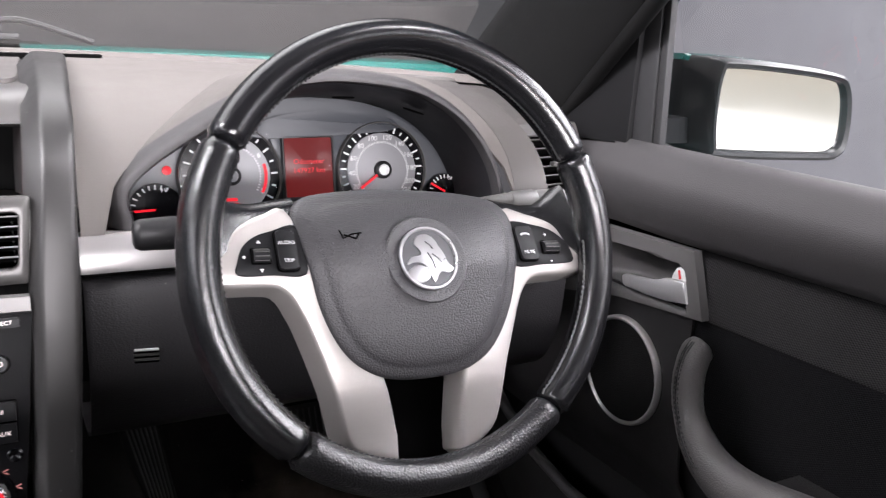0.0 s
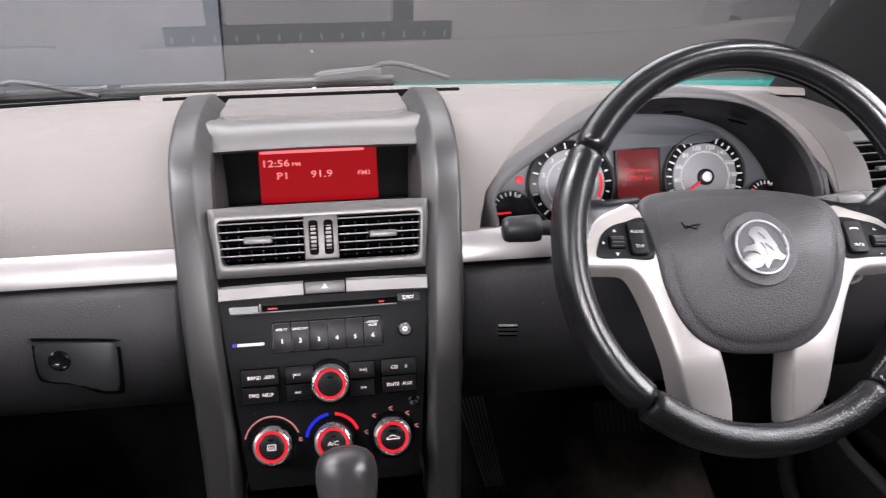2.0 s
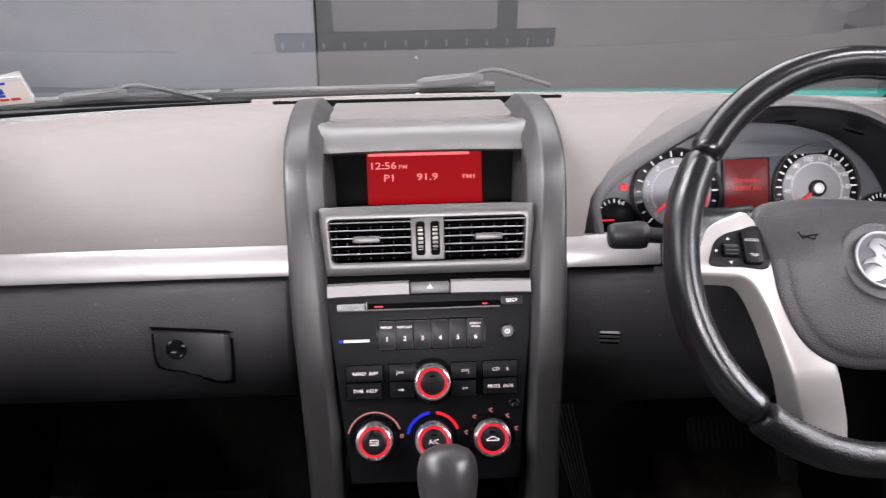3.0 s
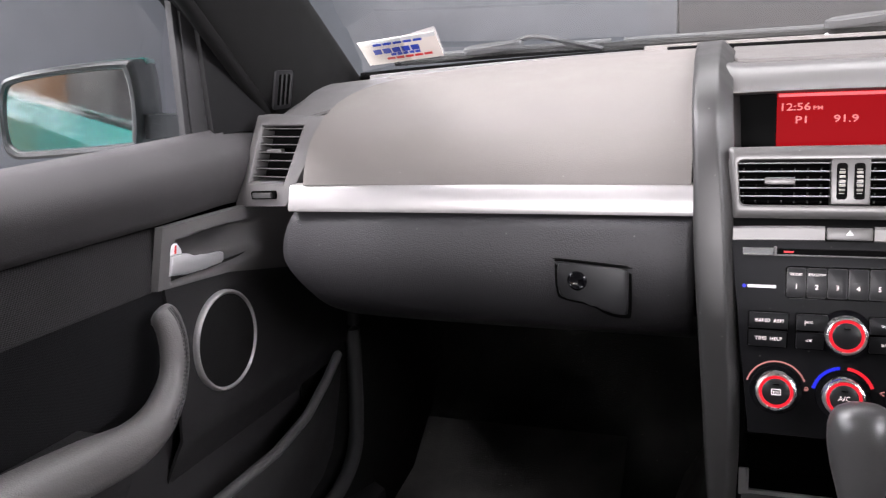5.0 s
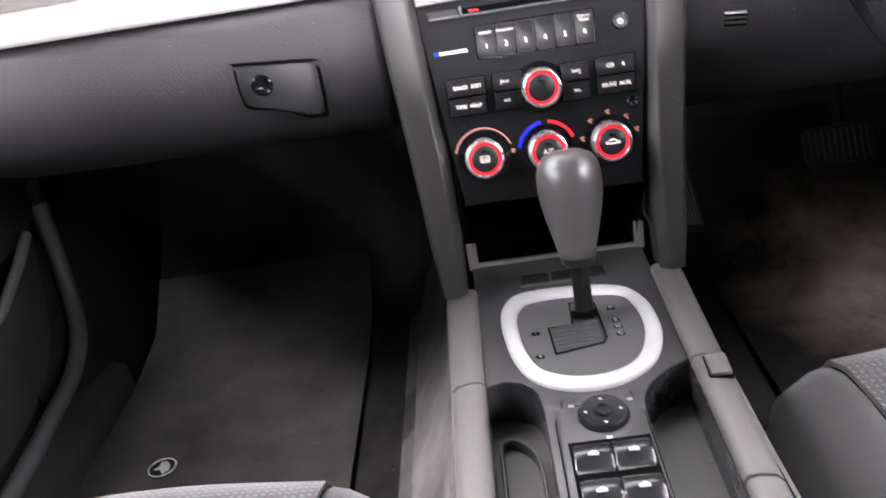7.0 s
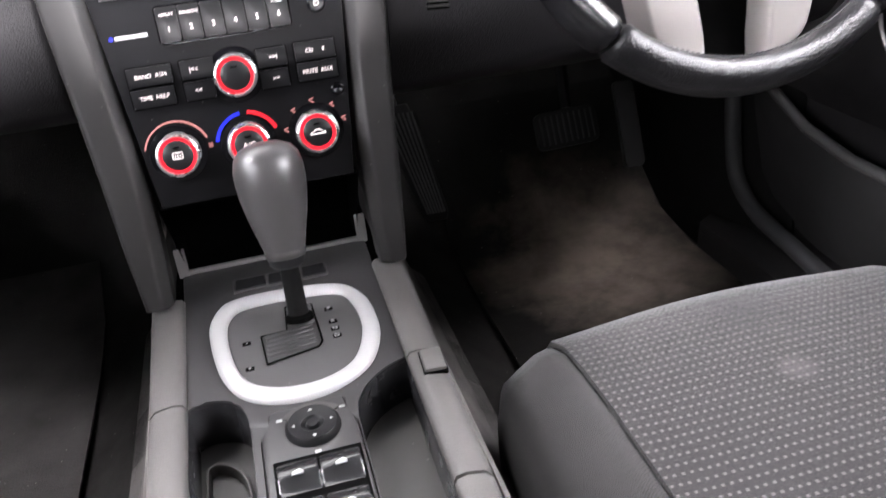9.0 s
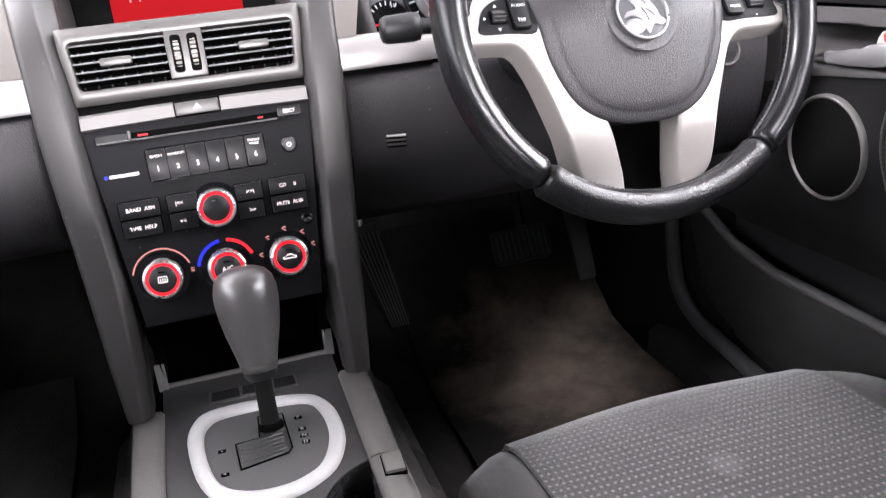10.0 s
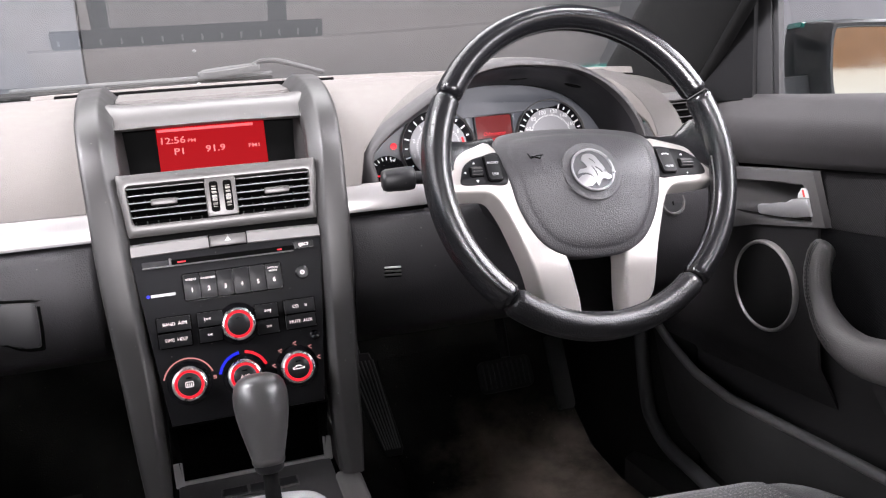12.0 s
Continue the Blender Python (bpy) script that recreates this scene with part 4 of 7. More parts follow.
# silver strips
for x0, x1, nm in ((-0.616, -0.1435, "trim_strip"), (0.1435, 0.245, "trim_strip")):
    rows = []
    for i in range(13):
        x = x0 + (x1 - x0) * i / 12
        o = -0.006 * (abs(x) / 0.6) ** 3
        k = 0.0015 * math.sin(math.pi * i / 12)
        rows.append([Vector((x, y + o, z + dz)) for y, z, dz in ((0.840, 0.927, 0), (0.823, 0.9265, k), (0.8195, 0.922, k), (0.812, 0.900, 0), (0.813, 0.896, 0), (0.835, 0.893, 0))])
    part(nm, loft(rows, caps=True, ring=True), SILVER, dash, "matt silver trim strip", 50)
    part("shadow_gap", rbox(abs(x1 - x0) - 0.004, 0.02, 0.012, Matrix.Translation(((x0 + x1) / 2, 0.838, 0.8895)), 0.001, 1), BLACK, dash)

# glovebox
LID = smooth([(0, 0.830, 0.889), (0, 0.816, 0.887), (0, 0.808, 0.875), (0, 0.802, 0.840), (0, 0.806, 0.806), (0, 0.822, 0.775), (0, 0.862, 0.753), (0, 0.92, 0.742), (0, 0.98, 0.737)], 4)


def lid_end(z):
    """The outer end of the lid, cut off slantwise towards its foot."""
    line = [(0.70, -0.500), (0.740, -0.535), (0.752, -0.5645), (0.770, -0.588), (0.8055, -0.6165), (0.820, -0.627), (0.832, -0.6335), (0.845, -0.6345), (0.864, -0.6315), (0.90, -0.6175)]
    return next(xa + (xb - xa) * (z - za) / (zb - za) for (za, xa), (zb, xb) in zip(line, line[1:]) if za <= z <= zb)


lid_rows = []
for u, back in ((0.0, 0.008), (0.006, 0.001), (0.012, 0.0), (0.1, 0), (0.25, 0), (0.4, 0), (0.55, 0), (0.7, 0), (0.82, 0), (0.92, 0), (0.975, 0.0008), (0.99, 0.003), (1.0, 0.009)):
    lid_rows.append([Vector((-0.1445 + u * (lid_end(p.z) + 0.1445), p.y + back + 0.012 * u ** 4, p.z)) for p in LID])
gb = part("glovebox_lid", loft(lid_rows, thick=-0.004), LOWER, dash, "grained charcoal glovebox lid", 60)
L = basis((-0.2445, 0.8005, 0.823), (1, 0, -0.06), (0, 0.02, 1))
lo = [(-0.0385, 0.0180), (-0.0375, 0.0215), (-0.034, 0.0225), (0.0335, 0.0210), (0.0375, 0.0190), (0.0388, 0.0145), (0.0380, -0.0245), (0.0340, -0.0300), (0.0150, -0.0290), (-0.001, -0.0215), (-0.0280, -0.0185), (-0.0370, -0.0125)]
out_l = [(q.x, q.y) for q in smooth([(a, b, 0) for a, b in lo], 3, True)]
part("latch_recess", prism([(a * 1.07, b * 1.12) for a, b in out_l], 0.0028, L, 0.001), BLACK, gb)
latch = part("latch", prism([(a * 0.985, b * 0.97) for a, b in out_l], 0.006, L, 0.0025, 2), LATCH, gb, "black latch with a key lock")
part("keyhole", lathe([(0.0105, 0.0055), (0.0105, 0.0072), (0.0085, 0.0085), (0.0065, 0.0072), (0.0, 0.0068)], at(L, -0.016, 0.003), 28), GLOSS, latch)

# driver's knee panel
rows = []
for x, e2 in ((0.1445, 0.05), (0.150, 0), (0.2, 0), (0.3, 0), (0.42, 0), (0.55, 0), (0.64, 0.2)):
    e = 1 if x < 0.147 else 0
    rows.append([Vector((x, p.y, p.z)) for p in smooth([(0, 0.834, 0.889), (0, 0.816 + 0.006 * e, 0.887), (0, 0.810 + 0.006 * e, 0.872), (0, 0.812 + 0.006 * e, 0.83), (0, 0.822, 0.78), (0, 0.85, 0.735), (0, 0.91, 0.71), (0, 1.0, 0.70)], 4)])
part("knee_panel", loft(rows, thick=-0.004), LOWER, dash, "grained charcoal knee panel", 60)
for j in range(3):
    part("sensor_slit", rbox(0.021, 0.0024, 0.0022, Matrix.Translation((0.192, 0.8118 + 0.0008 * j, 0.8235 - 0.0048 * j)) @ Matrix.Rotation(radians(4), 4, "Y"), 0.0006, 1), SATIN if j else PRINT, dash, "pale sensor slit")
    part("slit_gap", rbox(0.021, 0.002, 0.0022, Matrix.Translation((0.192, 0.8125 + 0.0008 * j, 0.8212 - 0.0048 * j)) @ Matrix.Rotation(radians(4), 4, "Y"), 0.0004, 1), BLACK, dash)
# filler behind the panels, down to the toe board; under-dash shade is its near-black colour
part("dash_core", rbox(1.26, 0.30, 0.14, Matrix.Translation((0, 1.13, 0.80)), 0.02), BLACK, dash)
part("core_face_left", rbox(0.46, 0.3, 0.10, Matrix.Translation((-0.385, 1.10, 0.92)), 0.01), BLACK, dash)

# end panels with upright outlets


def end_vent(s):
    ob = thing("air_vent", "charcoal end panel with an upright slatted air outlet", "air vent", (s * 0.65, 0.9, 0.9), "dashboard air outlets")
    c = [Vector((s * x, y, z)) for x, y, z in ((0.650, 0.862, 0.892), (0.737, 0.874, 0.888), (0.726, 0.932, 1.006), (0.604, 0.912, 1.004))]
    e = [Vector((s * x, y, z)) for x, y, z in ((0.6555, 0.871, 0.922), (0.708, 0.876, 0.923), (0.7045, 0.912, 0.993), (0.640, 0.906, 0.992))]

    def pt(q, u, v, d=0.0):
        return q[0].lerp(q[1], u).lerp(q[3].lerp(q[2], u), v) + Vector((0, -d, 0))

    full = [(0, 0), (0.5, 0), (1, 0), (1, 0.5), (1, 1), (0.5, 1), (0, 1), (0, 0.5)]
    rows = [[pt(c, u, v, -0.03) for u, v in full], [pt(c, u, v, 0.0) for u, v in full], [pt(c, u * 0.96 + 0.02, v * 0.97 + 0.015, 0.005) for u, v in full],
            [pt(e, u + (u - 0.5) * 0.08, v + (v - 0.5) * 0.06, 0.007) for u, v in full], [pt(e, u, v, 0.004) for u, v in full], [pt(e, u, v, -0.03) for u, v in full]]
    part("panel", loft(rows, ring=True), DOOR_TRIM, ob, "", 50)
    part("duct", loft([[pt(e, u, v, -0.029) for u, v in full]] + [[pt(e, 0.5, 0.5, -0.029)] * 8], ring=True), BLACK, ob)
    for k in range(7):
        v = (k + 0.5) / 7
        a, b = pt(e, 0, v, 0.002), pt(e, 1, v, 0.002)
        d = b - a
        part("slat", rbox(d.length, 0.016, 0.0024, basis((a + b) / 2 + Vector((0, 0.010, 0)), d, (0, 1, -0.25)), 0.0008, 1), BLACK, ob)
        part("slat_edge", tube([a + Vector((0, 0.001, 0.0016)), b + Vector((0, 0.001, 0.0016))], 0.0009, 8), SATIN, ob, "pale front edge of a slat")
    part("tab", rbox(0.024, 0.010, 0.005, basis(pt(e, 0.5, 0.56, 0.006), e[1] - e[0], (0, 1, 0)), 0.0015), SATIN, ob, "grey sliding tab")
    w = Vector((s * 0.684, 0.8615, 0.9070))
    part("wheel_slot", rbox(0.040, 0.006, 0.011, basis(w, c[1] - c[0], (0, 1, 0)), 0.002), BLACK, ob)
    part("thumbwheel", rbox(0.032, 0.010, 0.007, basis(w + Vector((0, -0.001, 0)), c[1] - c[0], (0, 1, 0)), 0.002), SATIN_DARK, ob)
    # moulding that runs up and forward to the pillar
    rows = []
    for k in range(7):
        t = k / 6
        y = 0.915 + 0.24 * t
        z = 1.003 + 0.036 * math.sin(t * math.pi / 2)
        x_in, x_out = 0.612 + 0.015 * t, 0.705 + 0.03 * t
        rows.append([Vector((s * x, yy, zz)) for x, yy, zz in ((x_in, y, z - 0.012), (x_in + 0.003, y, z), (x_in + 0.012, y, z + 0.002), (x_out - 0.02, y + 0.018, z + 0.001), (x_out, y + 0.02, z - 0.006), (x_out + 0.01, y + 0.02, z - 0.03))])
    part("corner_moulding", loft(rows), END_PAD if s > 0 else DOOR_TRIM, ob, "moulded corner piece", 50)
    return ob


for s in (-1, 1):
    end_vent(s)

# ---------------------------------------------------------------- instrument binnacle
binn = thing("instrument_cluster", "shaded instrument cluster with two round dials and a red display", "instrument cluster", (0.4, 0.92, 0.9))
arch = smooth([(x, 0, z) for x, z in ARCH], 5)
mid = Vector((0.395, 0, 0.90))


def grow(k, y, drop=0.0, lean=0.0):
    out = []
    for p in arch:
        q = mid + (p - mid) * k
        f = max(0.0, (p.z - 0.905) / 0.15)
        out.append(Vector((q.x, y + lean * f, q.z - drop * f)))
    return out


hood = loft([grow(1.034, 0.853, 0, 0.014), grow(1.046, 0.872, 0, 0.012), grow(1.055, 0.92, 0.002), grow(1.05, 1.0, 0.006), grow(1.03, 1.09, 0.010), grow(1.0, 1.17, 0.016)])
part("hood", hood, PAD, binn, "greige hood over the dials", 60)
# lip of the same hood; its shade is given by the darker door skin
part("hood_lip", loft([grow(0.955, 0.845, 0, 0.012), grow(0.958, 0.836, 0, 0.012), grow(0.968, 0.829, 0, 0.012), grow(0.985, 0.828, 0, 0.013), grow(1.005, 0.832, 0, 0.014), grow(1.022, 0.840, 0, 0.015), grow(1.0345, 0.8535, 0, 0.014)]), DOOR_UP, binn, "rolled hood lip with its shade put into a darker skin", 60)
inner_hood = loft([grow(0.915, 0.935, 0.012), grow(0.925, 0.90, 0.010), grow(0.942, 0.862, 0.004), grow(0.953, 0.842, 0, 0.012)])
part("hood_lining", inner_hood, LINING, binn, "black hood lining", 60)
for x, z in ((0.398, 1.0400), (0.476, 1.0260)):
    part("screw_recess", lathe([(0.012, 0.0), (0.011, 0.0012), (0.009, 0.0005), (0.0, 0.0004)], Matrix.Translation((x, 0.872, z)) @ Matrix.Rotation(radians((0.4 - x) * -230), 4, "Y") @ Matrix.Rotation(radians(180), 4, "X"), 20, (1.0, 0.85)), BLACK, binn)
CP = basis((0.40, 0.925, 0.957), (1, 0, 0), (0, 0.16, 1))   # dial plane, leaning forward
part("backplate", prism([(q.x, q.y) for q in smooth([(-0.24, -0.06, 0), (-0.215, 0.0, 0), (-0.15, 0.050, 0), (-0.06, 0.078, 0), (0.03, 0.078, 0), (0.12, 0.05, 0), (0.175, 0.01, 0), (0.195, -0.06, 0)], 5)], 0.004, at(CP, 0, 0, -0.012), 0), CLUSTER_GREY, binn, "dark grey cluster face")
part("upper_visor", prism([(q.x, q.y) for q in smooth([(-0.085, 0.038, 0), (-0.06, 0.058, 0), (0.0, 0.066, 0), (0.06, 0.062, 0), (0.088, 0.046, 0), (0.03, 0.040, 0)], 4, True)], 0.010, at(CP, 0, 0, -0.008), 0.003), CLUSTER_GREY, binn)
mid_plate = [(q.x, q.y) for q in smooth([(-0.058, 0.040, 0), (0.0, 0.042, 0), (0.036, 0.040, 0), (0.020, 0.02, 0), (0.010, -0.02, 0), (0.014, -0.055, 0), (-0.055, -0.055, 0), (-0.046, -0.02, 0), (-0.048, 0.015, 0)], 4, True)]
part("centre_plate", prism(mid_plate, 0.004, at(CP, 0, 0, -0.007), 0.001), CLUSTER_GREY, binn, "satin grey centre plate")


def dial(x, y, r, sweep, count, needle, figures, red_from=None):
    M = at(CP, x, y)
    d = part("dial", lathe([(r * 0.98, -0.006), (r * 0.98, 0.0), (r * 0.74, 0.0006), (0.0, 0.001)], M, 56), GLOSS, binn, "round dial with pale grey face")
    part("dial_face", lathe([(r * 0.78, 0.0007), (r * 0.765, 0.0016), (0.0, 0.0022)], M, 56), DIAL, d)
    part("bezel", lathe([(r * 0.975, -0.004), (r * 0.985, 0.005), (r * 1.0, 0.0056), (r * 1.012, 0.003), (r * 1.012, -0.006)], M, 64), STALK_GREY, d, "thin grey dial rim")
    ticks = []
    for i in range(count):
        a = radians(sweep[0] + (sweep[1] - sweep[0]) * i / (count - 1))
        big = i % 2 == 0
        R = r * 0.865
        ticks.append(rbox(r * (0.13 if big else 0.08), r * 0.035, 0.0006, at(M, R * math.cos(a), R * math.sin(a), 0.0012, math.degrees(a)), 0.0001, 1))
    for i in range(count * 3 - 2):
        a = radians(sweep[0] + (sweep[1] - sweep[0]) * i / (count * 3 - 3))
        R = r * 0.58
        ticks.append(rbox(r * 0.045, r * 0.016, 0.0004, at(M, R * math.cos(a), R * math.sin(a), 0.0022, math.degrees(a)), 0.0001, 1))
    part("scale_marks", joined(ticks), PRINT, d)
    for a, s_ in figures:
        words("figure", s_, r * 0.15, at(M, r * 0.685 * math.cos(radians(a)), r * 0.685 * math.sin(radians(a)), 0.0024), PRINT, d)
    a = radians(needle)
    part("needle", rbox(r * 0.62, r * 0.05, 0.0012, at(M, r * 0.33 * math.cos(a), r * 0.33 * math.sin(a), 0.006, needle), 0.0004, 1), RED, d, "red needle")
    hub_ob = part("needle_hub", lathe([(r * 0.19, 0.002), (r * 0.185, 0.0065), (r * 0.15, 0.0078), (0, 0.0080)], M, 28), GLOSS_SOFT, d)
    # highlight of the black hub, added as a small pale disc
    part("hub_highlight", lathe([(r * 0.12, 0.0079), (r * 0.11, 0.0090), (r * 0.07, 0.0097), (0, 0.0100)], M, 24), DIAL if red_from else WHITE_PAINT, hub_ob, "pale disc for the highlight on the hub")
    if red_from:
        part("red_zone", band(r * 0.66, r * 0.72, red_from[0], red_from[1], 0.0004, at(M, 0, 0, 0.0022)), RED, d)
    return d


dial(0.0635, 0.0, 0.0525, (220, -40), 25, 215, [(209, "20"), (184, "40"), (158, "60"), (132, "80"), (106, "100"), (78, "120"), (52, "140"), (26, "160"), (2, "180"), (-22, "200"), (-40, "220")])
dial(-0.1035, 0.0, 0.0525, (225, -30), 17, 222, [(225, "0"), (193, "1"), (161, "2"), (129, "3"), (98, "4"), (66, "5"), (34, "6"), (2, "7"), (-28, "8")], (18, -30))
for nm, x, y, r, nd in (("temperature_gauge", -0.178, -0.030, 0.026, 182), ("fuel_gauge", 0.141, -0.028, 0.021, 150)):
    M = at(CP, x, y)
    g = part(nm, lathe([(r, -0.004), (r, 0.0), (0, 0.0006)], M, 36), GLOSS, binn, "small black gauge")
    part("gauge_marks", joined([rbox(0.0045, 0.0013, 0.0005, at(M, 0.85 * r * math.cos(radians(a)), 0.85 * r * math.sin(radians(a)), 0.001, a), 0.0001, 1) for a in range(60, 181, 15)]), PRINT, g)
    part("needle", rbox(0.020, 0.0022, 0.001, at(M, 0.011 * math.cos(radians(nd)), 0.011 * math.sin(radians(nd)), 0.003, nd), 0.0003, 1), RED, g)
    words("figure", "H" if x < 0 else "F", 0.006, at(M, 0.3 * r, 0.72 * r, 0.0014), PRINT, g)
part("warning_lamp", lathe([(0.0045, 0.0), (0.0045, 0.0012), (0, 0.0016)], at(CP, -0.165, 0.008, -0.004), 24), RED, binn, "lit red warning lamp")
scr = part("display", prism(rrect(0.052, 0.062, 0.002, -0.020, 0.006), 0.002, at(CP, 0, 0, -0.0015), 0.0005), CLUSTER_LCD, binn, "dim red trip display")
part("display_frame", frame_plate(rrect(0.058, 0.068, 0.004, -0.020, 0.006), rrect(0.052, 0.062, 0.002, -0.020, 0.006), 0.004, at(CP, 0, 0, -0.002), 0.001), DARK, binn)
words("reading", "Odometer", 0.0078, at(CP, -0.020, 0.012, 0.0008), RED, scr)
words("reading", "147927 km", 0.0078, at(CP, -0.020, 0.0025, 0.0008), RED, scr)
for j in range(2):
    bar("reading_bar", 0.011, 0.0032, at(CP, -0.104 + 0.001 * j, -0.024 - 0.005 * j, 0.003), RED, binn)
lens_ob = part("lens", loft([[at(CP, x, y, 0.016).translation for x in (-0.19, -0.1, 0.0, 0.1, 0.18)] for y in (-0.06, 0.0, 0.045)]), LENS, binn, "clear cluster lens", toward=(0.4, 0, 1.0))
lens_ob.visible_shadow = False
part("column_shroud", loft([[Vector((0.382 + 0.075 * math.cos(a) * k, y, z + 0.055 * math.sin(a) * k)) for a in [math.pi * 2 * i / 20 for i in range(20)]] for y, z, k in ((0.72, 0.905, 0.75), (0.78, 0.90, 0.95), (0.86, 0.885, 1.0), (0.95, 0.87, 1.0))], ring=True, caps=True), DARK, binn, "black steering column shroud", 60)
IG = basis((0.585, 0.82, 0.858), (1, 0, 0), (0, 0.3, 1))
barrel = part("ignition_barrel", lathe([(0.019, 0), (0.019, 0.010), (0.0175, 0.0128), (0.0155, 0.0125), (0.0145, 0.0100)], IG, 32), SATIN, binn, "grey ignition barrel")
part("key_face", lathe([(0.0150, 0.0096), (0.0060, 0.0100), (0.0, 0.0100)], IG, 28), DARK, barrel)
part("key_slot", rbox(0.0022, 0.0100, 0.0010, at(IG, 0, 0, 0.0104), 0.0003, 1), BLACK, barrel)

# ---------------------------------------------------------------- centre stack
stack = thing("centre_stack", "charcoal centre stack between two satin grey pillars", "centre stack", (0, 0.8, 0.61))
FC = basis((0, 0.766, 0.766), (1, 0, 0), (0, 0.2, 1))   # plane of the radio face: x right, y up, z to the cabin


def V(z):
    return (z - 0.766) * 1.02


# pillars: section swept up the face and over the top
PL = [(0.735, 0.605, 0.095, 0.119), (0.744, 0.66, 0.0925, 0.124), (0.757, 0.72, 0.093, 0.1285), (0.770, 0.78, 0.0965, 0.1335), (0.780, 0.84, 0.1005, 0.1385), (0.789, 0.89, 0.103, 0.1415), (0.798, 0.93, 0.1065, 0.1425), (0.809, 0.965, 0.110, 0.1445),
      (0.826, 0.997, 0.1125, 0.1465), (0.852, 1.021, 0.114, 0.1485), (0.888, 1.038, 0.1155, 0.150), (0.935, 1.051, 0.1165, 0.1525), (0.99, 1.061, 0.1175, 0.155), (1.05, 1.068, 0.118, 0.158), (1.095, 1.069, 0.118, 0.160), (1.112, 1.064, 0.119, 0.159)]
for s in (-1, 1):
    rows = []
    pts = smooth([(p[0], p[1], 0) for p in PL], 3)
    wid = smooth([(p[2], p[3], 0) for p in PL], 3)
    for i, (p, w) in enumerate(zip(pts, wid)):
        a, b = pts[max(i - 1, 0)], pts[min(i + 1, len(pts) - 1)]
        d = (b - a).normalized()
        ny, nz = -d.y, d.x           # outward: to the cabin, later upward
        xi, xo = w.x, w.y
        k = min(max((p.y - 0.930) / 0.045, 0.0), 1.0)
        e = 0.006 * k * k * (3 - 2 * k)       # the inner facet widens towards the display and sinks into its hood
        sec = [(xi - e, -0.034), (xi - e, -0.0045 - e * 0.9), (xi - e + 0.0006, -0.0035 - e * 0.9), (xi + 0.0075, 0.0036), (xi + 0.0088, 0.0046), (xi + 0.0104, 0.0052), (xi + 0.0122, 0.0053), (xo - 0.006, 0.0043), (xo - 0.003, 0.0035), (xo - 0.001, 0.0018), (xo, -0.001), (xo, -0.030)]
        rows.append([Vector((s * x, p.x + ny * h, p.y + nz * h)) for x, h in sec])
    part("pillar", loft(rows, caps=True), PILLAR, stack, "satin grey pillar curving over the dash top", 45)

# silver-edged radio face
half = lambda z: 0.084 + (z - 0.69) / 0.19 * 0.021
out = [(-half(0.692), V(0.692)), (half(0.692), V(0.692)), (half(0.78), V(0.78)), (half(0.878), V(0.878)), (-half(0.878), V(0.878)), (-half(0.78), V(0.78))]
radio = thing("car_radio", "black car radio and climate panel with red-lit knobs", "car radio", (0, 0.77, 0.69))
part("faceplate", prism(out, 0.010, at(FC, 0, 0, -0.010), 0.001), FACE, radio, "matt black faceplate")
lip = part("top_lip", loft([[FC @ Vector((x, V(0.8765) + dy + 0.0015 * (1 - (x / 0.104) ** 2), z)) for dy, z in ((0.0, -0.01), (0.0, 0.001), (0.001, 0.003), (0.012, 0.0025), (0.0145, -0.001), (0.0145, -0.02))] for x in [-0.1035 + 0.207 * i / 12 for i in range(13)]], caps=True), SATIN_LIGHT, stack, "satin grey strip above the radio", 50)
part("hazard_gap", rbox(0.0425, 0.0150, 0.006, at(FC, 0.0005, V(0.8852), 0.0008), 0.0015), BLACK, stack)
hz = part("hazard_button", rbox(0.0400, 0.0122, 0.0075, at(FC, 0.0005, V(0.8848), 0.0015), 0.002), SATIN, stack, "grey hazard button")
part("hazard_mark", prism([(-0.0036, -0.0022), (0.0036, -0.0022), (0, 0.0030)], 0.0004, at(FC, 0.0005, V(0.8858), 0.0052), 0), MARK, hz, "pale triangle")
part("stack_gap", rbox(0.208, 0.012, 0.006, at(FC, 0, V(0.896), -0.006), 0.001, 1), BLACK, stack)

# disc slot
part("disc_slot", rbox(0.150, 0.0055, 0.002, at(FC, 0.003, V(0.8675), 0.0002), 0.0005, 1), BLACK, radio, "black disc slot")
part("slot_lip", rbox(0.165, 0.0016, 0.003, at(FC, -0.011, V(0.8638), 0.001), 0.0006, 1), SATIN, radio)
part("slot_flap", rbox(0.029, 0.0075, 0.002, at(FC, -0.080, V(0.8675), 0.0006), 0.0007, 1), GLOSS, radio)
part("flap_catch", rbox(0.003, 0.009, 0.004, at(FC, -0.064, V(0.868), 0.0015), 0.001, 1), SATIN, radio)
for x, l in ((-0.052, 0.009), (0.056, 0.005)):
    bar("slot_lamp", l, 0.0016, at(FC, x, V(0.867), 0.0014), RED, radio)


def button(x, z, w, h, text="", size=0.0046, dx=0.0, dy=0.0, shape=None, mat=None, r=0.0012):
    part("button_gap", prism(rrect(w + 0.0022, h + 0.0022, r + 0.0008), 0.0012, at(FC, x, V(z), 0.0), 0), BLACK, radio)
    b = part("button", prism(shape or rrect(w, h, r), 0.0042, at(FC, x, V(z), 0.0), 0.0011, 2), mat or BUTTON, radio)
    if text:
        words("legend", text, size * 1.08, at(FC, x + dx, V(z) + dy, 0.0045), LEGEND, b)
    return b


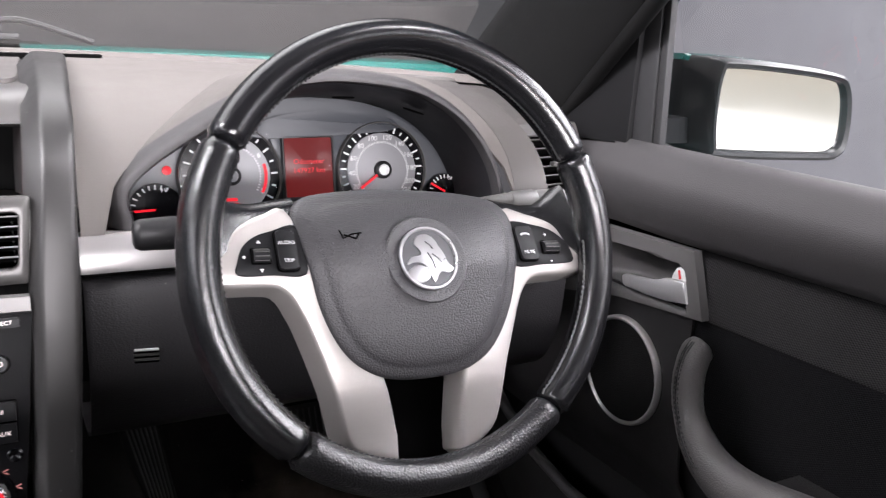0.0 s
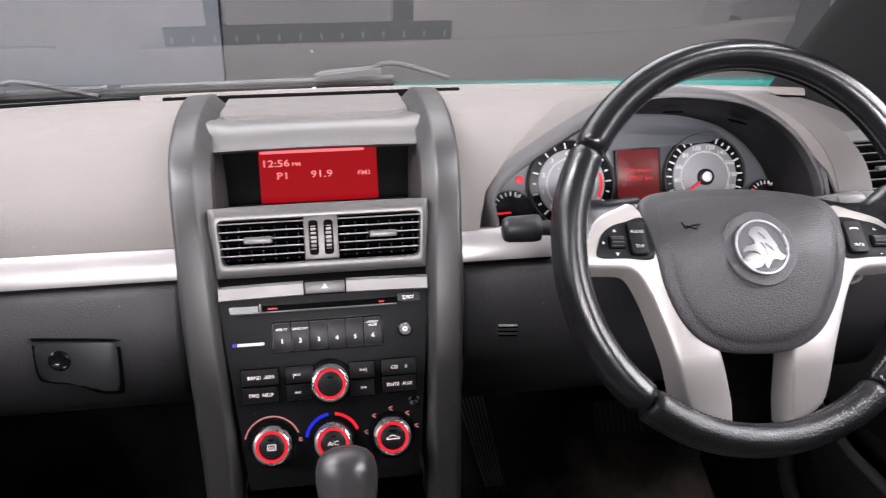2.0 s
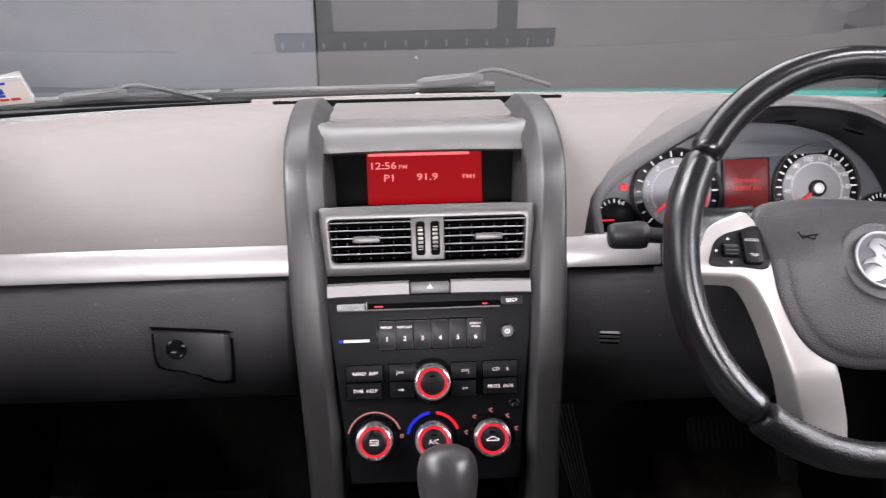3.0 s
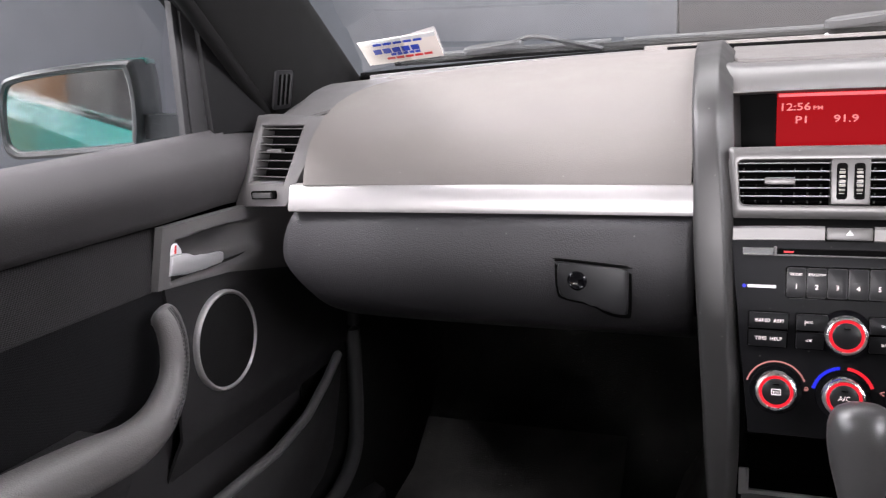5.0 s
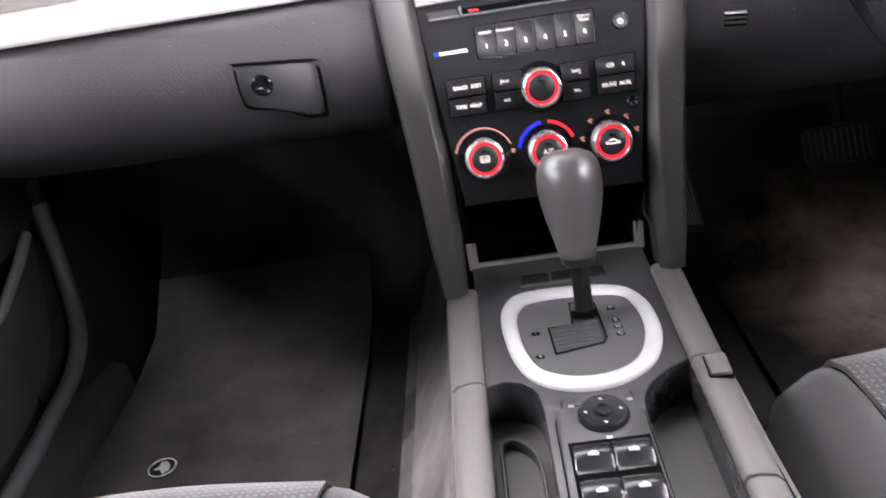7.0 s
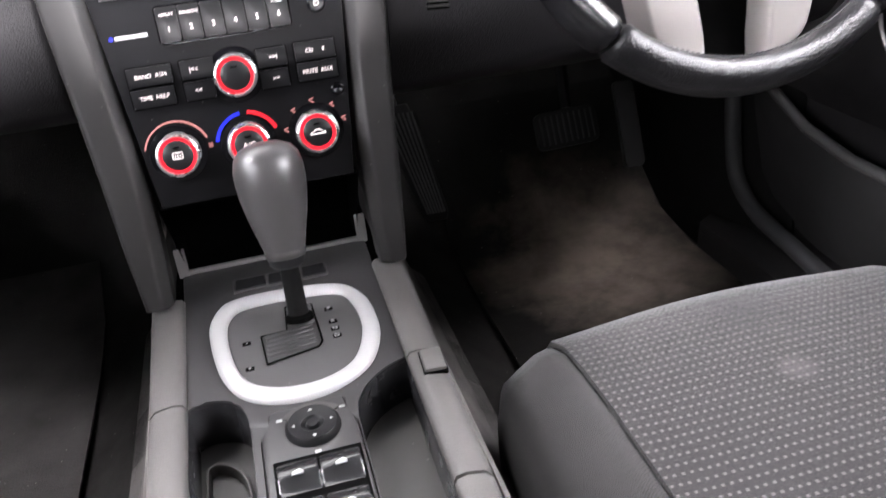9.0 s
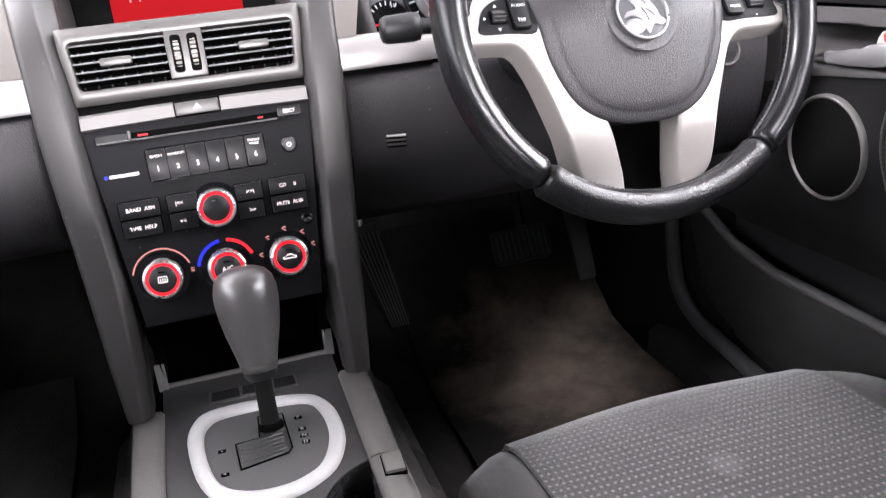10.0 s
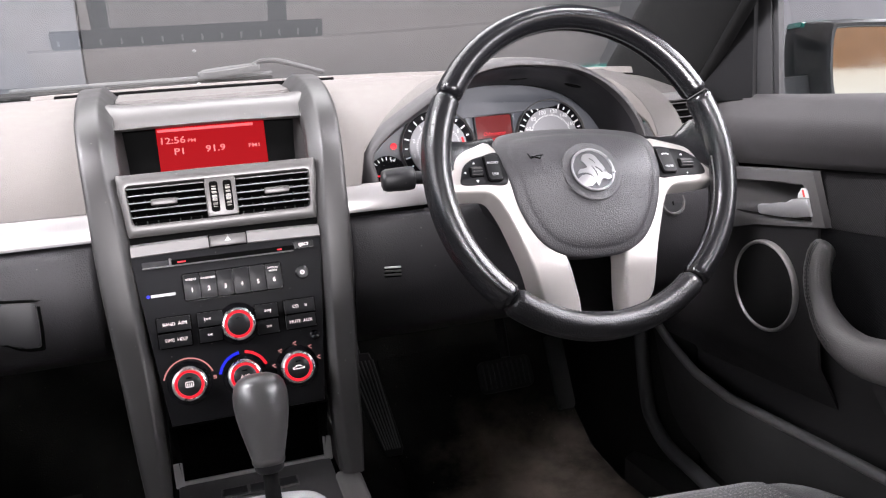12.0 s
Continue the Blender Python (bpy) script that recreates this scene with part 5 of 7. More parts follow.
part("button_well", prism(rrect(0.110, 0.0315, 0.004, 0.0005, V(0.8385)), 0.0012, FC, 0.0004), GLOSS, radio)
for i in range(6):
    b = button(-0.0445 + i * 0.018, 0.8385, 0.0170, 0.0285, str(i + 1), 0.0062, 0, -0.004, r=0.0016)
    if i in (0, 1):
        words("legend", ("REPEAT", "RANDOM")[i], 0.0034, at(FC, -0.0445 + i * 0.018, V(0.8385) + 0.0078, 0.0045), LEGEND, b)
    if i == 5:
        words("legend", "DISPLAY", 0.0031, at(FC, -0.0445 + i * 0.018, V(0.8385) + 0.0095, 0.0045), LEGEND, b)
        words("legend", "MODE", 0.0031, at(FC, -0.0445 + i * 0.018, V(0.8385) + 0.0062, 0.0045), LEGEND, b)
# maker's mark as plain shapes
part("mark_dot", lathe([(0.0019, 0), (0.0019, 0.0004), (0, 0.0005)], at(FC, -0.0915, V(0.8335)), 16), BLUE, radio, "small blue mark")
bar("mark_bar", 0.026, 0.0030, at(FC, -0.0755, V(0.8335), 0.0002), PRINT, radio)
ej = part("eject_button", prism(rrect(0.022, 0.0078, 0.0012), 0.003, at(FC, 0.0835, V(0.8695)), 0.0008), BUTTON, radio, "small eject button")
words("legend", "EJECT", 0.0046, at(FC, 0.0835, V(0.8695), 0.0033), LEGEND, ej)
pw = part("power_button", lathe([(0.0078, 0), (0.0078, 0.0022), (0.0065, 0.003), (0.0058, 0.0022), (0.0, 0.0022)], at(FC, 0.078, V(0.8385)), 30), GLOSS, radio, "small round power button")
part("legend", band(0.0017, 0.0024, 120, 420, 0.0003, at(FC, 0.078, V(0.8385), 0.0024)), LEGEND, pw)
part("legend", rbox(0.0007, 0.0022, 0.0003, at(FC, 0.078, V(0.8385) + 0.0016, 0.0026), 0.0001, 1), LEGEND, pw)
button(-0.0685, 0.8012, 0.0355, 0.0155, "BAND  ASM", 0.0046, 0.001)
button(-0.069, 0.7840, 0.0345, 0.0155, "TIME  HELP", 0.0046, 0.001)
button(-0.0295, 0.8012, 0.0275, 0.0155, "|<<", 0.0050, -0.003)
button(-0.0310, 0.7840, 0.0245, 0.0155, "<<", 0.0050, -0.001)
button(0.0325, 0.8010, 0.0250, 0.0155, ">>|", 0.0050, 0.001)
button(0.0320, 0.7835, 0.0240, 0.0155, ">>", 0.0050, 0.001)
button(0.0695, 0.8014, 0.0345, 0.0155, "CD     II", 0.0046)
button(0.0690, 0.7845, 0.0340, 0.0155, "MUTE  AUX", 0.0046)
part("aux_socket", lathe([(0.0058, 0), (0.0058, 0.0012), (0.0042, 0.002), (0.0022, 0.001), (0.0, -0.0)], at(FC, 0.083, V(0.7665)), 24), GLOSS, radio, "round auxiliary socket")


def rotary(x, z, r, icon):
    M = at(FC, x, V(z))
    k = part("rotary_knob", lathe([(r * 1.36, 0.0), (r * 1.34, 0.0022), (r * 1.16, 0.003), (r * 1.05, 0.0032)], M, 44), GLOSS, radio, "rotary knob with a red light ring")
    part("metal_rim", lathe([(r * 1.06, 0.002), (r * 1.04, 0.012), (r * 1.0, 0.0150), (r * 0.90, 0.0158), (r * 0.86, 0.0148)], M, 48), KNURL, k, "ridged silver rim")
    part("light_ring", lathe([(r * 0.865, 0.0144), (r * 0.84, 0.0149), (r * 0.735, 0.0147), (r * 0.71, 0.0140)], M, 48), RED, k, "red light ring")
    part("cap", lathe([(r * 0.715, 0.0136), (r * 0.70, 0.0150), (r * 0.64, 0.0158), (0.0, 0.0158)], M, 40), CAP, k)
    T = at(M, 0, 0, 0.0161)
    if icon == "A/C":
        words("legend", "A/C", 0.0065, T, LEGEND, k)
    elif icon == "rear":
        part("legend", joined([frame_plate(rrect(0.0085, 0.0060, 0.001), rrect(0.0072, 0.0047, 0.0006), 0.0003, T, 0.0001)] + [rbox(0.0007, 0.0032, 0.0003, at(T, d, -0.0006), 0.0001, 1) for d in (-0.002, 0, 0.002)]), LEGEND, k)
    elif icon == "air":
        car = [(-0.0065, -0.0016), (0.0065, -0.0016), (0.0065, 0.0004), (0.0038, 0.001), (0.0018, 0.0028), (-0.002, 0.0028), (-0.004, 0.001), (-0.0065, 0.0004)]
        part("legend", frame_plate(car, [(a * 0.8, b * 0.6 + 0.0002) for a, b in car], 0.0003, T, 0.0001), LEGEND, k)
    part("indicator", rbox(0.0055, 0.0014, 0.0004, at(T, 0, r * 0.40), 0.0001, 1), GLOSS, k)
    return k


rotary(0.0, 0.7915, 0.0175, "")
k1 = rotary(-0.060, 0.7355, 0.0178, "rear")
k2 = rotary(-0.0005, 0.7340, 0.0178, "A/C")
k3 = rotary(0.0585, 0.7345, 0.0178, "air")
M1, M2, M3 = (at(FC, x, V(z), 0.0006) for x, z in ((-0.060, 0.7355), (-0.0005, 0.7340), (0.0585, 0.7345)))
part("fan_scale", band(0.0266, 0.0280, 165, 20, 0.0004, M1), PINK, k1)
part("cold_scale", band(0.0250, 0.0280, 168, 97, 0.0004, M2), BLUE, k2, "blue arc of cold air")
part("warm_scale", band(0.0250, 0.0280, 83, 20, 0.0004, M2), RED, k2, "red arc of warm air")
for a in (170, 130, 90, 50, 15):
    c = (0.0262 * math.cos(radians(a)), 0.0262 * math.sin(radians(a)))
    part("legend", joined([rbox(0.0042, 0.0009, 0.0003, at(M3, c[0], c[1] + 0.0012, 0.0002, 20), 0.0001, 1), rbox(0.0034, 0.0009, 0.0003, at(M3, c[0] + 0.0006, c[1] - 0.0012, 0.0002, -30), 0.0001, 1)]), PINK, k3)
part("legend", joined([rbox(0.0036, 0.0007, 0.0003, at(M1, 0.0275, 0.001 + 0.0014 * j, 0.0002), 0.0001, 1) for j in range(3)]), PINK, k1)

# open cubby under the face, its inner shade put into near-black sheets
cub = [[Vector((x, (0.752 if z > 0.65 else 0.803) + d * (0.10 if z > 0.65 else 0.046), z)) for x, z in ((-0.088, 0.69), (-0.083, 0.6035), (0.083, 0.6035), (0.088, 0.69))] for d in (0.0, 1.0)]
part("cubby", loft(cub, ring=False), BLACK, stack, "open cubby with its inner shade put into black")
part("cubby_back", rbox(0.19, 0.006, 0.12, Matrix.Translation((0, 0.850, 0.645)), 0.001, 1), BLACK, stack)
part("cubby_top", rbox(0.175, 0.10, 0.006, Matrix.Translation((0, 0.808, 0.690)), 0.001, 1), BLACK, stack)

# centre air outlets
vent = thing("centre_air_vent", "satin grey centre air outlet with black slats", "air vent", (0, 0.8, 0.9), "dashboard air outlets")
VC = basis((0, 0.801, 0.9335), (1, 0, 0), (0, 0.2, 1))
# bezel: upper and lower rails, two ends, centre post, each standing proud of the ducts
part("ledge", loft([[VC @ Vector((x, y, z)) for y, z in ((0.0300, -0.004), (0.0335 + b, -0.005), (0.0345 + b, -0.010), (0.035 + b, -0.075), (0.033, -0.085))] for x, b in [(-0.1085 + 0.217 * i / 12, 0.001 * (1 - (i / 6 - 1) ** 2)) for i in range(13)]], caps=True), SATIN, vent, "satin grey ledge under the display", 50)
rings = []
for w, h, r, z in ((0.2200, 0.0695, 0.003, -0.022), (0.2200, 0.0695, 0.003, 0.0000), (0.2194, 0.0688, 0.003, 0.0010), (0.2150, 0.0620, 0.004, 0.0030), (0.2110, 0.0550, 0.005, 0.0040), (0.2070, 0.0480, 0.006, 0.0044), (0.2050, 0.0450, 0.0055, 0.0040), (0.2036, 0.0436, 0.005, 0.0024), (0.2036, 0.0436, 0.005, -0.018)):
    rings.append([VC @ Vector((x * (0.9725 + 0.79 * y), y - 0.001 - 0.0020 * (1 - (x / 0.11) ** 2) * (1 if y < -0.025 else 0), z)) for x, y in rrect(w, h, r, n=6)])
part("bezel", loft(rings, ring=True), SATIN, vent, "satin grey bezel with rounded corners", 40)
for s in (-1, 1):
    part("end_cap", rbox(0.0095, 0.046, 0.022, at(VC, s * 0.1050, 0, -0.0125), 0.002), SATIN, vent)
part("centre_post", rbox(0.034, 0.044, 0.024, at(VC, 0, 0, -0.0080), 0.002), SATIN, vent)
part("duct", rbox(0.208, 0.05, 0.004, at(VC, 0, 0, -0.034), 0.001, 1), BLACK, vent)
for x0, x1, tab in ((-0.1015, -0.0175, -0.062), (0.0175, 0.1015, 0.062)):
    for k in range(5):
        v = -0.0155 + 0.0080 * k
        part("slat", rbox(x1 - x0, 0.0015, 0.018, at(VC, (x0 + x1) / 2, v, -0.009) @ Matrix.Rotation(radians(-10), 4, "X"), 0.0007, 1), BLACK, vent)
        part("slat_edge", tube([VC @ Vector((x, v + 0.0013, 0.0002)) for x in (x0, x1)], 0.0008, 8), SLAT, vent, "pale front edge of a slat")
    for k in range(7):
        x = x0 + (x1 - x0) * (k + 0.5) / 7
        part("vane", rbox(0.0012, 0.040, 0.010, at(VC, x, 0, -0.026), 0.0004, 1), DARK, vent)
    part("tab", rbox(0.028, 0.0072, 0.010, at(VC, tab, 0.0005 if tab < 0 else 0.0005, 0.002), 0.0022), SATIN, vent, "grey sliding tab")
for x in (-0.0075, 0.0075):
    part("wheel_slot", prism(rrect(0.0094, 0.0345, 0.003), 0.0006, at(VC, x, 0, 0.0040), 0.0002), BLACK, vent)
    w = part("thumbwheel", lathe([(0.0165, -0.0036), (0.0175, -0.003), (0.0175, 0.003), (0.0165, 0.0036)], at(VC, x, 0.0, -0.0095) @ Matrix.Rotation(radians(90), 4, "Y"), 36, solid=True), GLOSS, vent, "black thumbwheel with pale ribs")
    for j in range(7):
        a = radians(-42 + 14 * j)
        part("rib", rbox(0.0052, 0.0027, 0.0014, at(VC, x, 0.0177 * math.sin(a), -0.0095 + 0.0177 * math.cos(a)) @ Matrix.Rotation(-a, 4, "X"), 0.0004, 1), RIB, w)


# display under its hood
disp = thing("stack_display", "red-lit information display under a satin grey hood", "display", (0, 0.9, 0.96))
DM = basis((0.001, 0.918, 0.985), (1, 0, 0), (0, 0.10, 1))
part("display_glass", rbox(0.236, 0.062, 0.004, at(DM, 0, 0, -0.003), 0.001, 1), BLACK, disp, "gloss black display window")
lcd = part("lcd", rbox(0.131, 0.060, 0.001, at(DM, 0.0, -0.001, -0.0004), 0.0003, 1), LCD, disp, "glowing red display")
for x, z, s_, t_ in ((-0.0475, 0.0125, 0.0112, "12:56"), (-0.0245, 0.0110, 0.0062, "PM"), (-0.040, -0.0015, 0.0112, "P1"), (0.003, -0.001, 0.0112, "91.9"), (0.051, -0.0015, 0.0070, "FM1")):
    words("reading", t_, s_, at(DM, x, z, 0.0004), LCD_TEXT, lcd, wide=1.28, bold=s_ * 0.012)
part("backlight_band", rbox(0.116, 0.0040, 0.0004, at(DM, -0.006, 0.0255, 0.0003), 0.0002, 1), LCD_BAND, lcd)
for s in (-1, 1):
    part("recess_side", loft([[Vector((s * x, y, z)) for x, y, z in row] for row in (((0.1190, 0.818, 0.955), (0.1190, 0.832, 0.985), (0.1190, 0.888, 1.018)), ((0.112, 0.870, 0.954), (0.112, 0.875, 0.985), (0.113, 0.905, 1.016)), ((0.102, 0.9135, 0.953), (0.103, 0.9140, 0.985), (0.105, 0.9145, 1.016)))], thick=0.002), PILLAR, disp, "grey angled recess side")
rows = []
for i in range(33):
    u = i / 16 - 1
    x = 0.1195 * u
    b = -0.010 * (1 - u * u)
    rise = 0.004 * max(0.0, (abs(u) - 0.82) / 0.18) ** 2
    rows.append([Vector((x, y, z + (rise * max(0.0, 1 - max(0.0, y - 0.94) / 0.05) if y > 0.90 else 0.0))) for y, z in ((0.935, 1.015), (0.893 - b * 0.5, 1.0125 - 0.15 * b), (0.886 - b * 0.5, 1.0155 - 0.15 * b), (0.888 - b * 0.4, 1.0200), (0.902, 1.034), (0.918, 1.0415), (0.938, 1.0445), (0.96, 1.0462), (1.0, 1.0490), (1.08, 1.0562), (1.18, 1.0630))])
part("hood", loft(rows), SATIN, disp, "satin grey display hood", 60)
panel_rows = []
for y, w in ((0.9600, 0.078), (0.9603, 0.087), (0.9615, 0.0935), (0.9640, 0.0985), (0.9680, 0.1025), (0.975, 0.1060), (0.990, 0.1090), (1.03, 0.112), (1.10, 0.114), (1.18, 0.116)):
    z = next(za + (zb - za) * (y - ya) / (yb - ya) for (ya, za), (yb, zb) in (((0.96, 1.0462), (1.0, 1.0490)), ((1.0, 1.0490), (1.08, 1.0562)), ((1.08, 1.0562), (1.181, 1.0630))) if y <= yb)
    panel_rows.append([Vector((w * u, y, z + (0.0012 if abs(u) < 1 and y > 0.9602 else -0.0006))) for u in (-1, -0.99, -0.5, 0, 0.5, 0.99, 1)])
# same skin as the pad, toned down in colour for its shading
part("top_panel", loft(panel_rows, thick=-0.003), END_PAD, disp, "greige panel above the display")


# ---------------------------------------------------------------- steering wheel
RAKE, YAW = radians(17.1), radians(2.5)
WHEEL_AT = (0.3723, 0.632, 0.9373)
WM = basis(WHEEL_AT, (math.cos(YAW), math.sin(YAW), 0), (-math.sin(YAW) * math.sin(RAKE), math.cos(YAW) * math.sin(RAKE), math.cos(RAKE))) @ Matrix.Rotation(radians(-4), 4, "Z")
wheel = thing("steering_wheel", "black leather steering wheel with silver spokes", "steering wheel", WHEEL_AT)
RR, RT = 0.1675, 0.0138


def fall(y):
    """How far the spokes and the airbag cover lie behind the rim's plane: level in the middle, dropping back to the top and the foot."""
    s = min(max((y + 0.01) / 0.055, 0.0), 1.3)
    return -0.008 - 0.027 * s ** 1.5 - 0.010 * max(0.0, (-0.1 - y) / 0.05)


def on_wheel(x, y, z=0.0, turn=0.0):
    """A pose on the falling face of the wheel."""
    tilt = math.atan2(fall(y + 0.002) - fall(y - 0.002), 0.004)
    return WM @ Matrix.Translation((x, y, fall(y) + z)) @ Matrix.Rotation(tilt, 4, "X") @ Matrix.Rotation(radians(turn), 4, "Z")


def bent(bm):
    """Cuts a flat mesh into strips, lets it follow the fall of the face and sets it on the wheel."""
    for i in range(34):
        bmesh.ops.bisect_plane(bm, geom=bm.verts[:] + bm.edges[:] + bm.faces[:], plane_co=(0, -0.154 + 0.006 * i, 0), plane_no=(0, 1, 0))
    for v in bm.verts:
        v.co.z += fall(v.co.y)
    bmesh.ops.triangulate(bm, faces=[f for f in bm.faces if len(f.verts) > 4])
    bmesh.ops.transform(bm, matrix=WM, verts=bm.verts)
    return bm


def rim_row(a, swell=0.0):
    """A section of the rim: round to the driver, a little flattened on the inner side, where the cover is sewn."""
    c = Vector((RR * math.cos(a), RR * math.sin(a), 0))
    o = Vector((math.cos(a), math.sin(a), 0))
    row = []
    for k in range(28):
        b = 2 * math.pi * k / 28
        r = RT * (1 + swell)
        seam_dent = 0.07 * math.exp(-((math.degrees(b) - 172) / 9) ** 2)
        full = 1 + 0.75 * max(0.0, math.cos(b)) * max(0.0, -math.sin(b)) * (1 - math.sin(a)) / 2
        row.append(WM @ (c + o * r * full * math.cos(b) * (1 - seam_dent) + Vector((0, 0, 1)) * r * (1.16 - seam_dent) * math.sin(b)))
    return row


def rim_piece(a0, a1, mat, label, swell):
    n = max(8, int(abs(a1 - a0) / 1.5))
    rows = []
    for i in range(n + 1):
        t = i / n
        a = radians(a0 + (a1 - a0) * t)
        end = min(t, 1 - t) * abs(a1 - a0)
        pinch = -0.18 * max(0, 1 - end / 1.0) ** 2
        rows.append(rim_row(a, swell(a0 + (a1 - a0) * t) + pinch))
    return part("rim_wrap", loft(rows, ring=True, caps=True), mat, wheel, label, 60)


rim_piece(28.6, 151.8, LEATHER, "polished smooth black leather", lambda d: 0.0)
rim_piece(152.4, 231.4, GRIP, "worn black leather grip", lambda d: 0.05 * math.exp(-((d - 166) / 12) ** 2))
rim_piece(-49.4, 28.0, GRIP, "grained black leather grip", lambda d: 0.05 * math.exp(-((d - 14) / 12) ** 2))
rim_piece(232.0, 310.0, GRAIN, "grained black leather", lambda d: 0.0)


def stitch_run(a0, a1, count, size, lean, mat, label):
    """Slanted stitches over the sewn seam on the inner side of the rim."""
    st = []
    b = radians(172)
    for i in range(count):
        a = radians(a0 + (a1 - a0) * i / (count - 1))
        c = Vector((math.cos(a), math.sin(a), 0)) * (RR + RT * 0.95 * math.cos(b)) + Vector((0, 0, RT * 1.12 * math.sin(b)))
        st.append(rbox(*size, WM @ Matrix.Translation(c) @ Matrix.Rotation(a + math.pi / 2 + lean, 4, "Z") @ Matrix.Rotation(-0.9, 4, "X"), 0.0004, 1))
    part("stitching", joined(st), mat, wheel, label)


stitch_run(30, 150, 80, (0.0046, 0.0016, 0.0014), 0.35, STITCH, "dark stitching along the inner rim")
stitch_run(154, 230, 50, (0.0046, 0.0016, 0.0014), 0.35, STITCH, "dark stitching along the inner rim")
stitch_run(-48, 2, 32, (0.0050, 0.0017, 0.0018), 0.45, PALE_STITCH, "pale slanted stitching of the grip")
stitch_run(234, 308, 46, (0.0046, 0.0014, 0.0014), 0.35, STITCH, "dark stitching along the inner rim")


def hub_line(k):
    h = [(0.0, 0.0550), (0.030, 0.0545), (0.062, 0.0515), (0.082, 0.0470), (0.0925, 0.0390), (0.0955, 0.0270), (0.0935, 0.0090), (0.0885, -0.0150), (0.0835, -0.0370), (0.0735, -0.0600), (0.0600, -0.0780), (0.0420, -0.0895), (0.0220, -0.0945), (0.0, -0.0955)]
    pts = h + [(-x, y) for x, y in h[-2:0:-1]]
    return [Vector((q.x * k + 0.0015, (q.y + 0.02) * k - 0.02, 0)) for q in smooth([(x, y, 0) for x, y in pts], 4, True)]


rows = []
for k, z in ((0.97, -0.030), (0.99, -0.010), (1.0, -0.002), (0.992, 0.0012), (0.972, 0.0026), (0.945, 0.0036), (0.900, 0.0046), (0.872, 0.0053), (0.858, 0.0063), (0.84, 0.0073), (0.76, 0.0092), (0.64, 0.0106), (0.5, 0.0118), (0.36, 0.0126), (0.22, 0.0130), (0.10, 0.0131), (0.02, 0.0131)):
    rows.append([WM @ (p + Vector((0, 0, z + fall(p.y)))) for p in hub_line(k)])
hub = part("airbag_cover", loft(rows, ring=True, caps=True), AIRBAG, wheel, "grained charcoal airbag cover", 60)
Bm = on_wheel(0.0025, -0.0045, 0.0122)
part("badge_seat", lathe([(0.0345, -0.0008), (0.0335, 0.0003), (0.0310, 0.0004), (0.0270, -0.0002), (0.0, -0.0004)], Bm, 56), AIRBAG, hub)
badge = part("badge", lathe([(0.0250, 0.0), (0.0250, 0.0026), (0.0243, 0.0034), (0.0236, 0.0034), (0.0230, 0.0022), (0.0, 0.0022)], Bm, 56), BADGE_GREY, hub, "round grey badge with a silver rim")
part("badge_rim", lathe([(0.0250, 0.0026), (0.0246, 0.0040), (0.0230, 0.0040), (0.0222, 0.0024)], Bm, 56), EMBLEM, badge)
blob = [(-0.0075, 0.0180), (0.0010, 0.0190), (0.0065, 0.0150), (0.0100, 0.0085), (0.0135, 0.0030), (0.0165, -0.0060), (0.0205, -0.0090), (0.0150, -0.0125), (0.0085, -0.0110), (0.0020, -0.0200), (-0.0010, -0.0130), (-0.0035, -0.0055), (-0.0120, -0.0030), (-0.0195, -0.0050), (-0.0150, 0.0010), (-0.0065, 0.0020), (-0.0080, 0.0080), (-0.0115, 0.0115)]
part("badge_shape", prism([(q.x * 0.98, q.y * 0.98) for q in smooth([(x, y, 0) for x, y in blob], 3, True)], 0.0014, at(Bm, 0, 0, 0.0021), 0.0005), EMBLEM, badge, "plain silver emblem shape")
part("badge_disc", lathe([(0.0080, 0.0), (0.0080, 0.0012), (0.007, 0.0016), (0.005, 0.0017), (0, 0.0018)], at(Bm, -0.0100, -0.0125, 0.0022), 30, (1.15, 0.85)), EMBLEM, badge)
for x0, y0, x1, y1 in ((-0.002, 0.013, 0.004, 0.007), (0.003, 0.003, 0.010, -0.004), (-0.001, 0.004, 0.004, -0.008)):
    part("badge_line", tube([at(Bm, x0, y0, 0.0036).translation, at(Bm, (x0 + x1) / 2 + 0.001, (y0 + y1) / 2, 0.0036).translation, at(Bm, x1, y1, 0.0036).translation], 0.0005, 6), BADGE_GREY, badge)
part("horn_mark", tube([on_wheel(x, y, 0.0113).translation for x, y in ((-0.064, 0.019), (-0.062, 0.013), (-0.055, 0.016), (-0.047, 0.017))], 0.0006, 6), BLACK, hub)
part("horn_mark", tube([on_wheel(x, y, 0.0115).translation for x, y in ((-0.061, 0.0155), (-0.052, 0.0125), (-0.049, 0.0165))], 0.0006, 6), BLACK, hub)
for j in range(6):
    bar("moulded_mark", 0.0032, 0.0036, on_wheel(-0.0105 + 0.0048 * j, -0.066, 0.0094), SATIN_DARK, hub)

SPOKE_L = [(-0.0981, 0.0367), (-0.113, 0.0330), (-0.1267, 0.0278), (-0.1382, 0.0205), (-0.1460, 0.0111), (-0.1530, -0.0001), (-0.1560, -0.0140), (-0.1520, -0.0189), (-0.1220, -0.0198), (-0.1105, -0.0215), (-0.1025, -0.0275), (-0.0965, -0.0370), (-0.089, -0.0525), (-0.0788, -0.0797), (-0.0697, -0.1071), (-0.0609, -0.1370), (-0.0480, -0.1480), (-0.0190, -0.1560), (-0.0344, -0.0880), (-0.0430, -0.0800), (-0.0620, -0.0640), (-0.0740, -0.0420), (-0.0820, -0.0150), (-0.0870, 0.0100)]
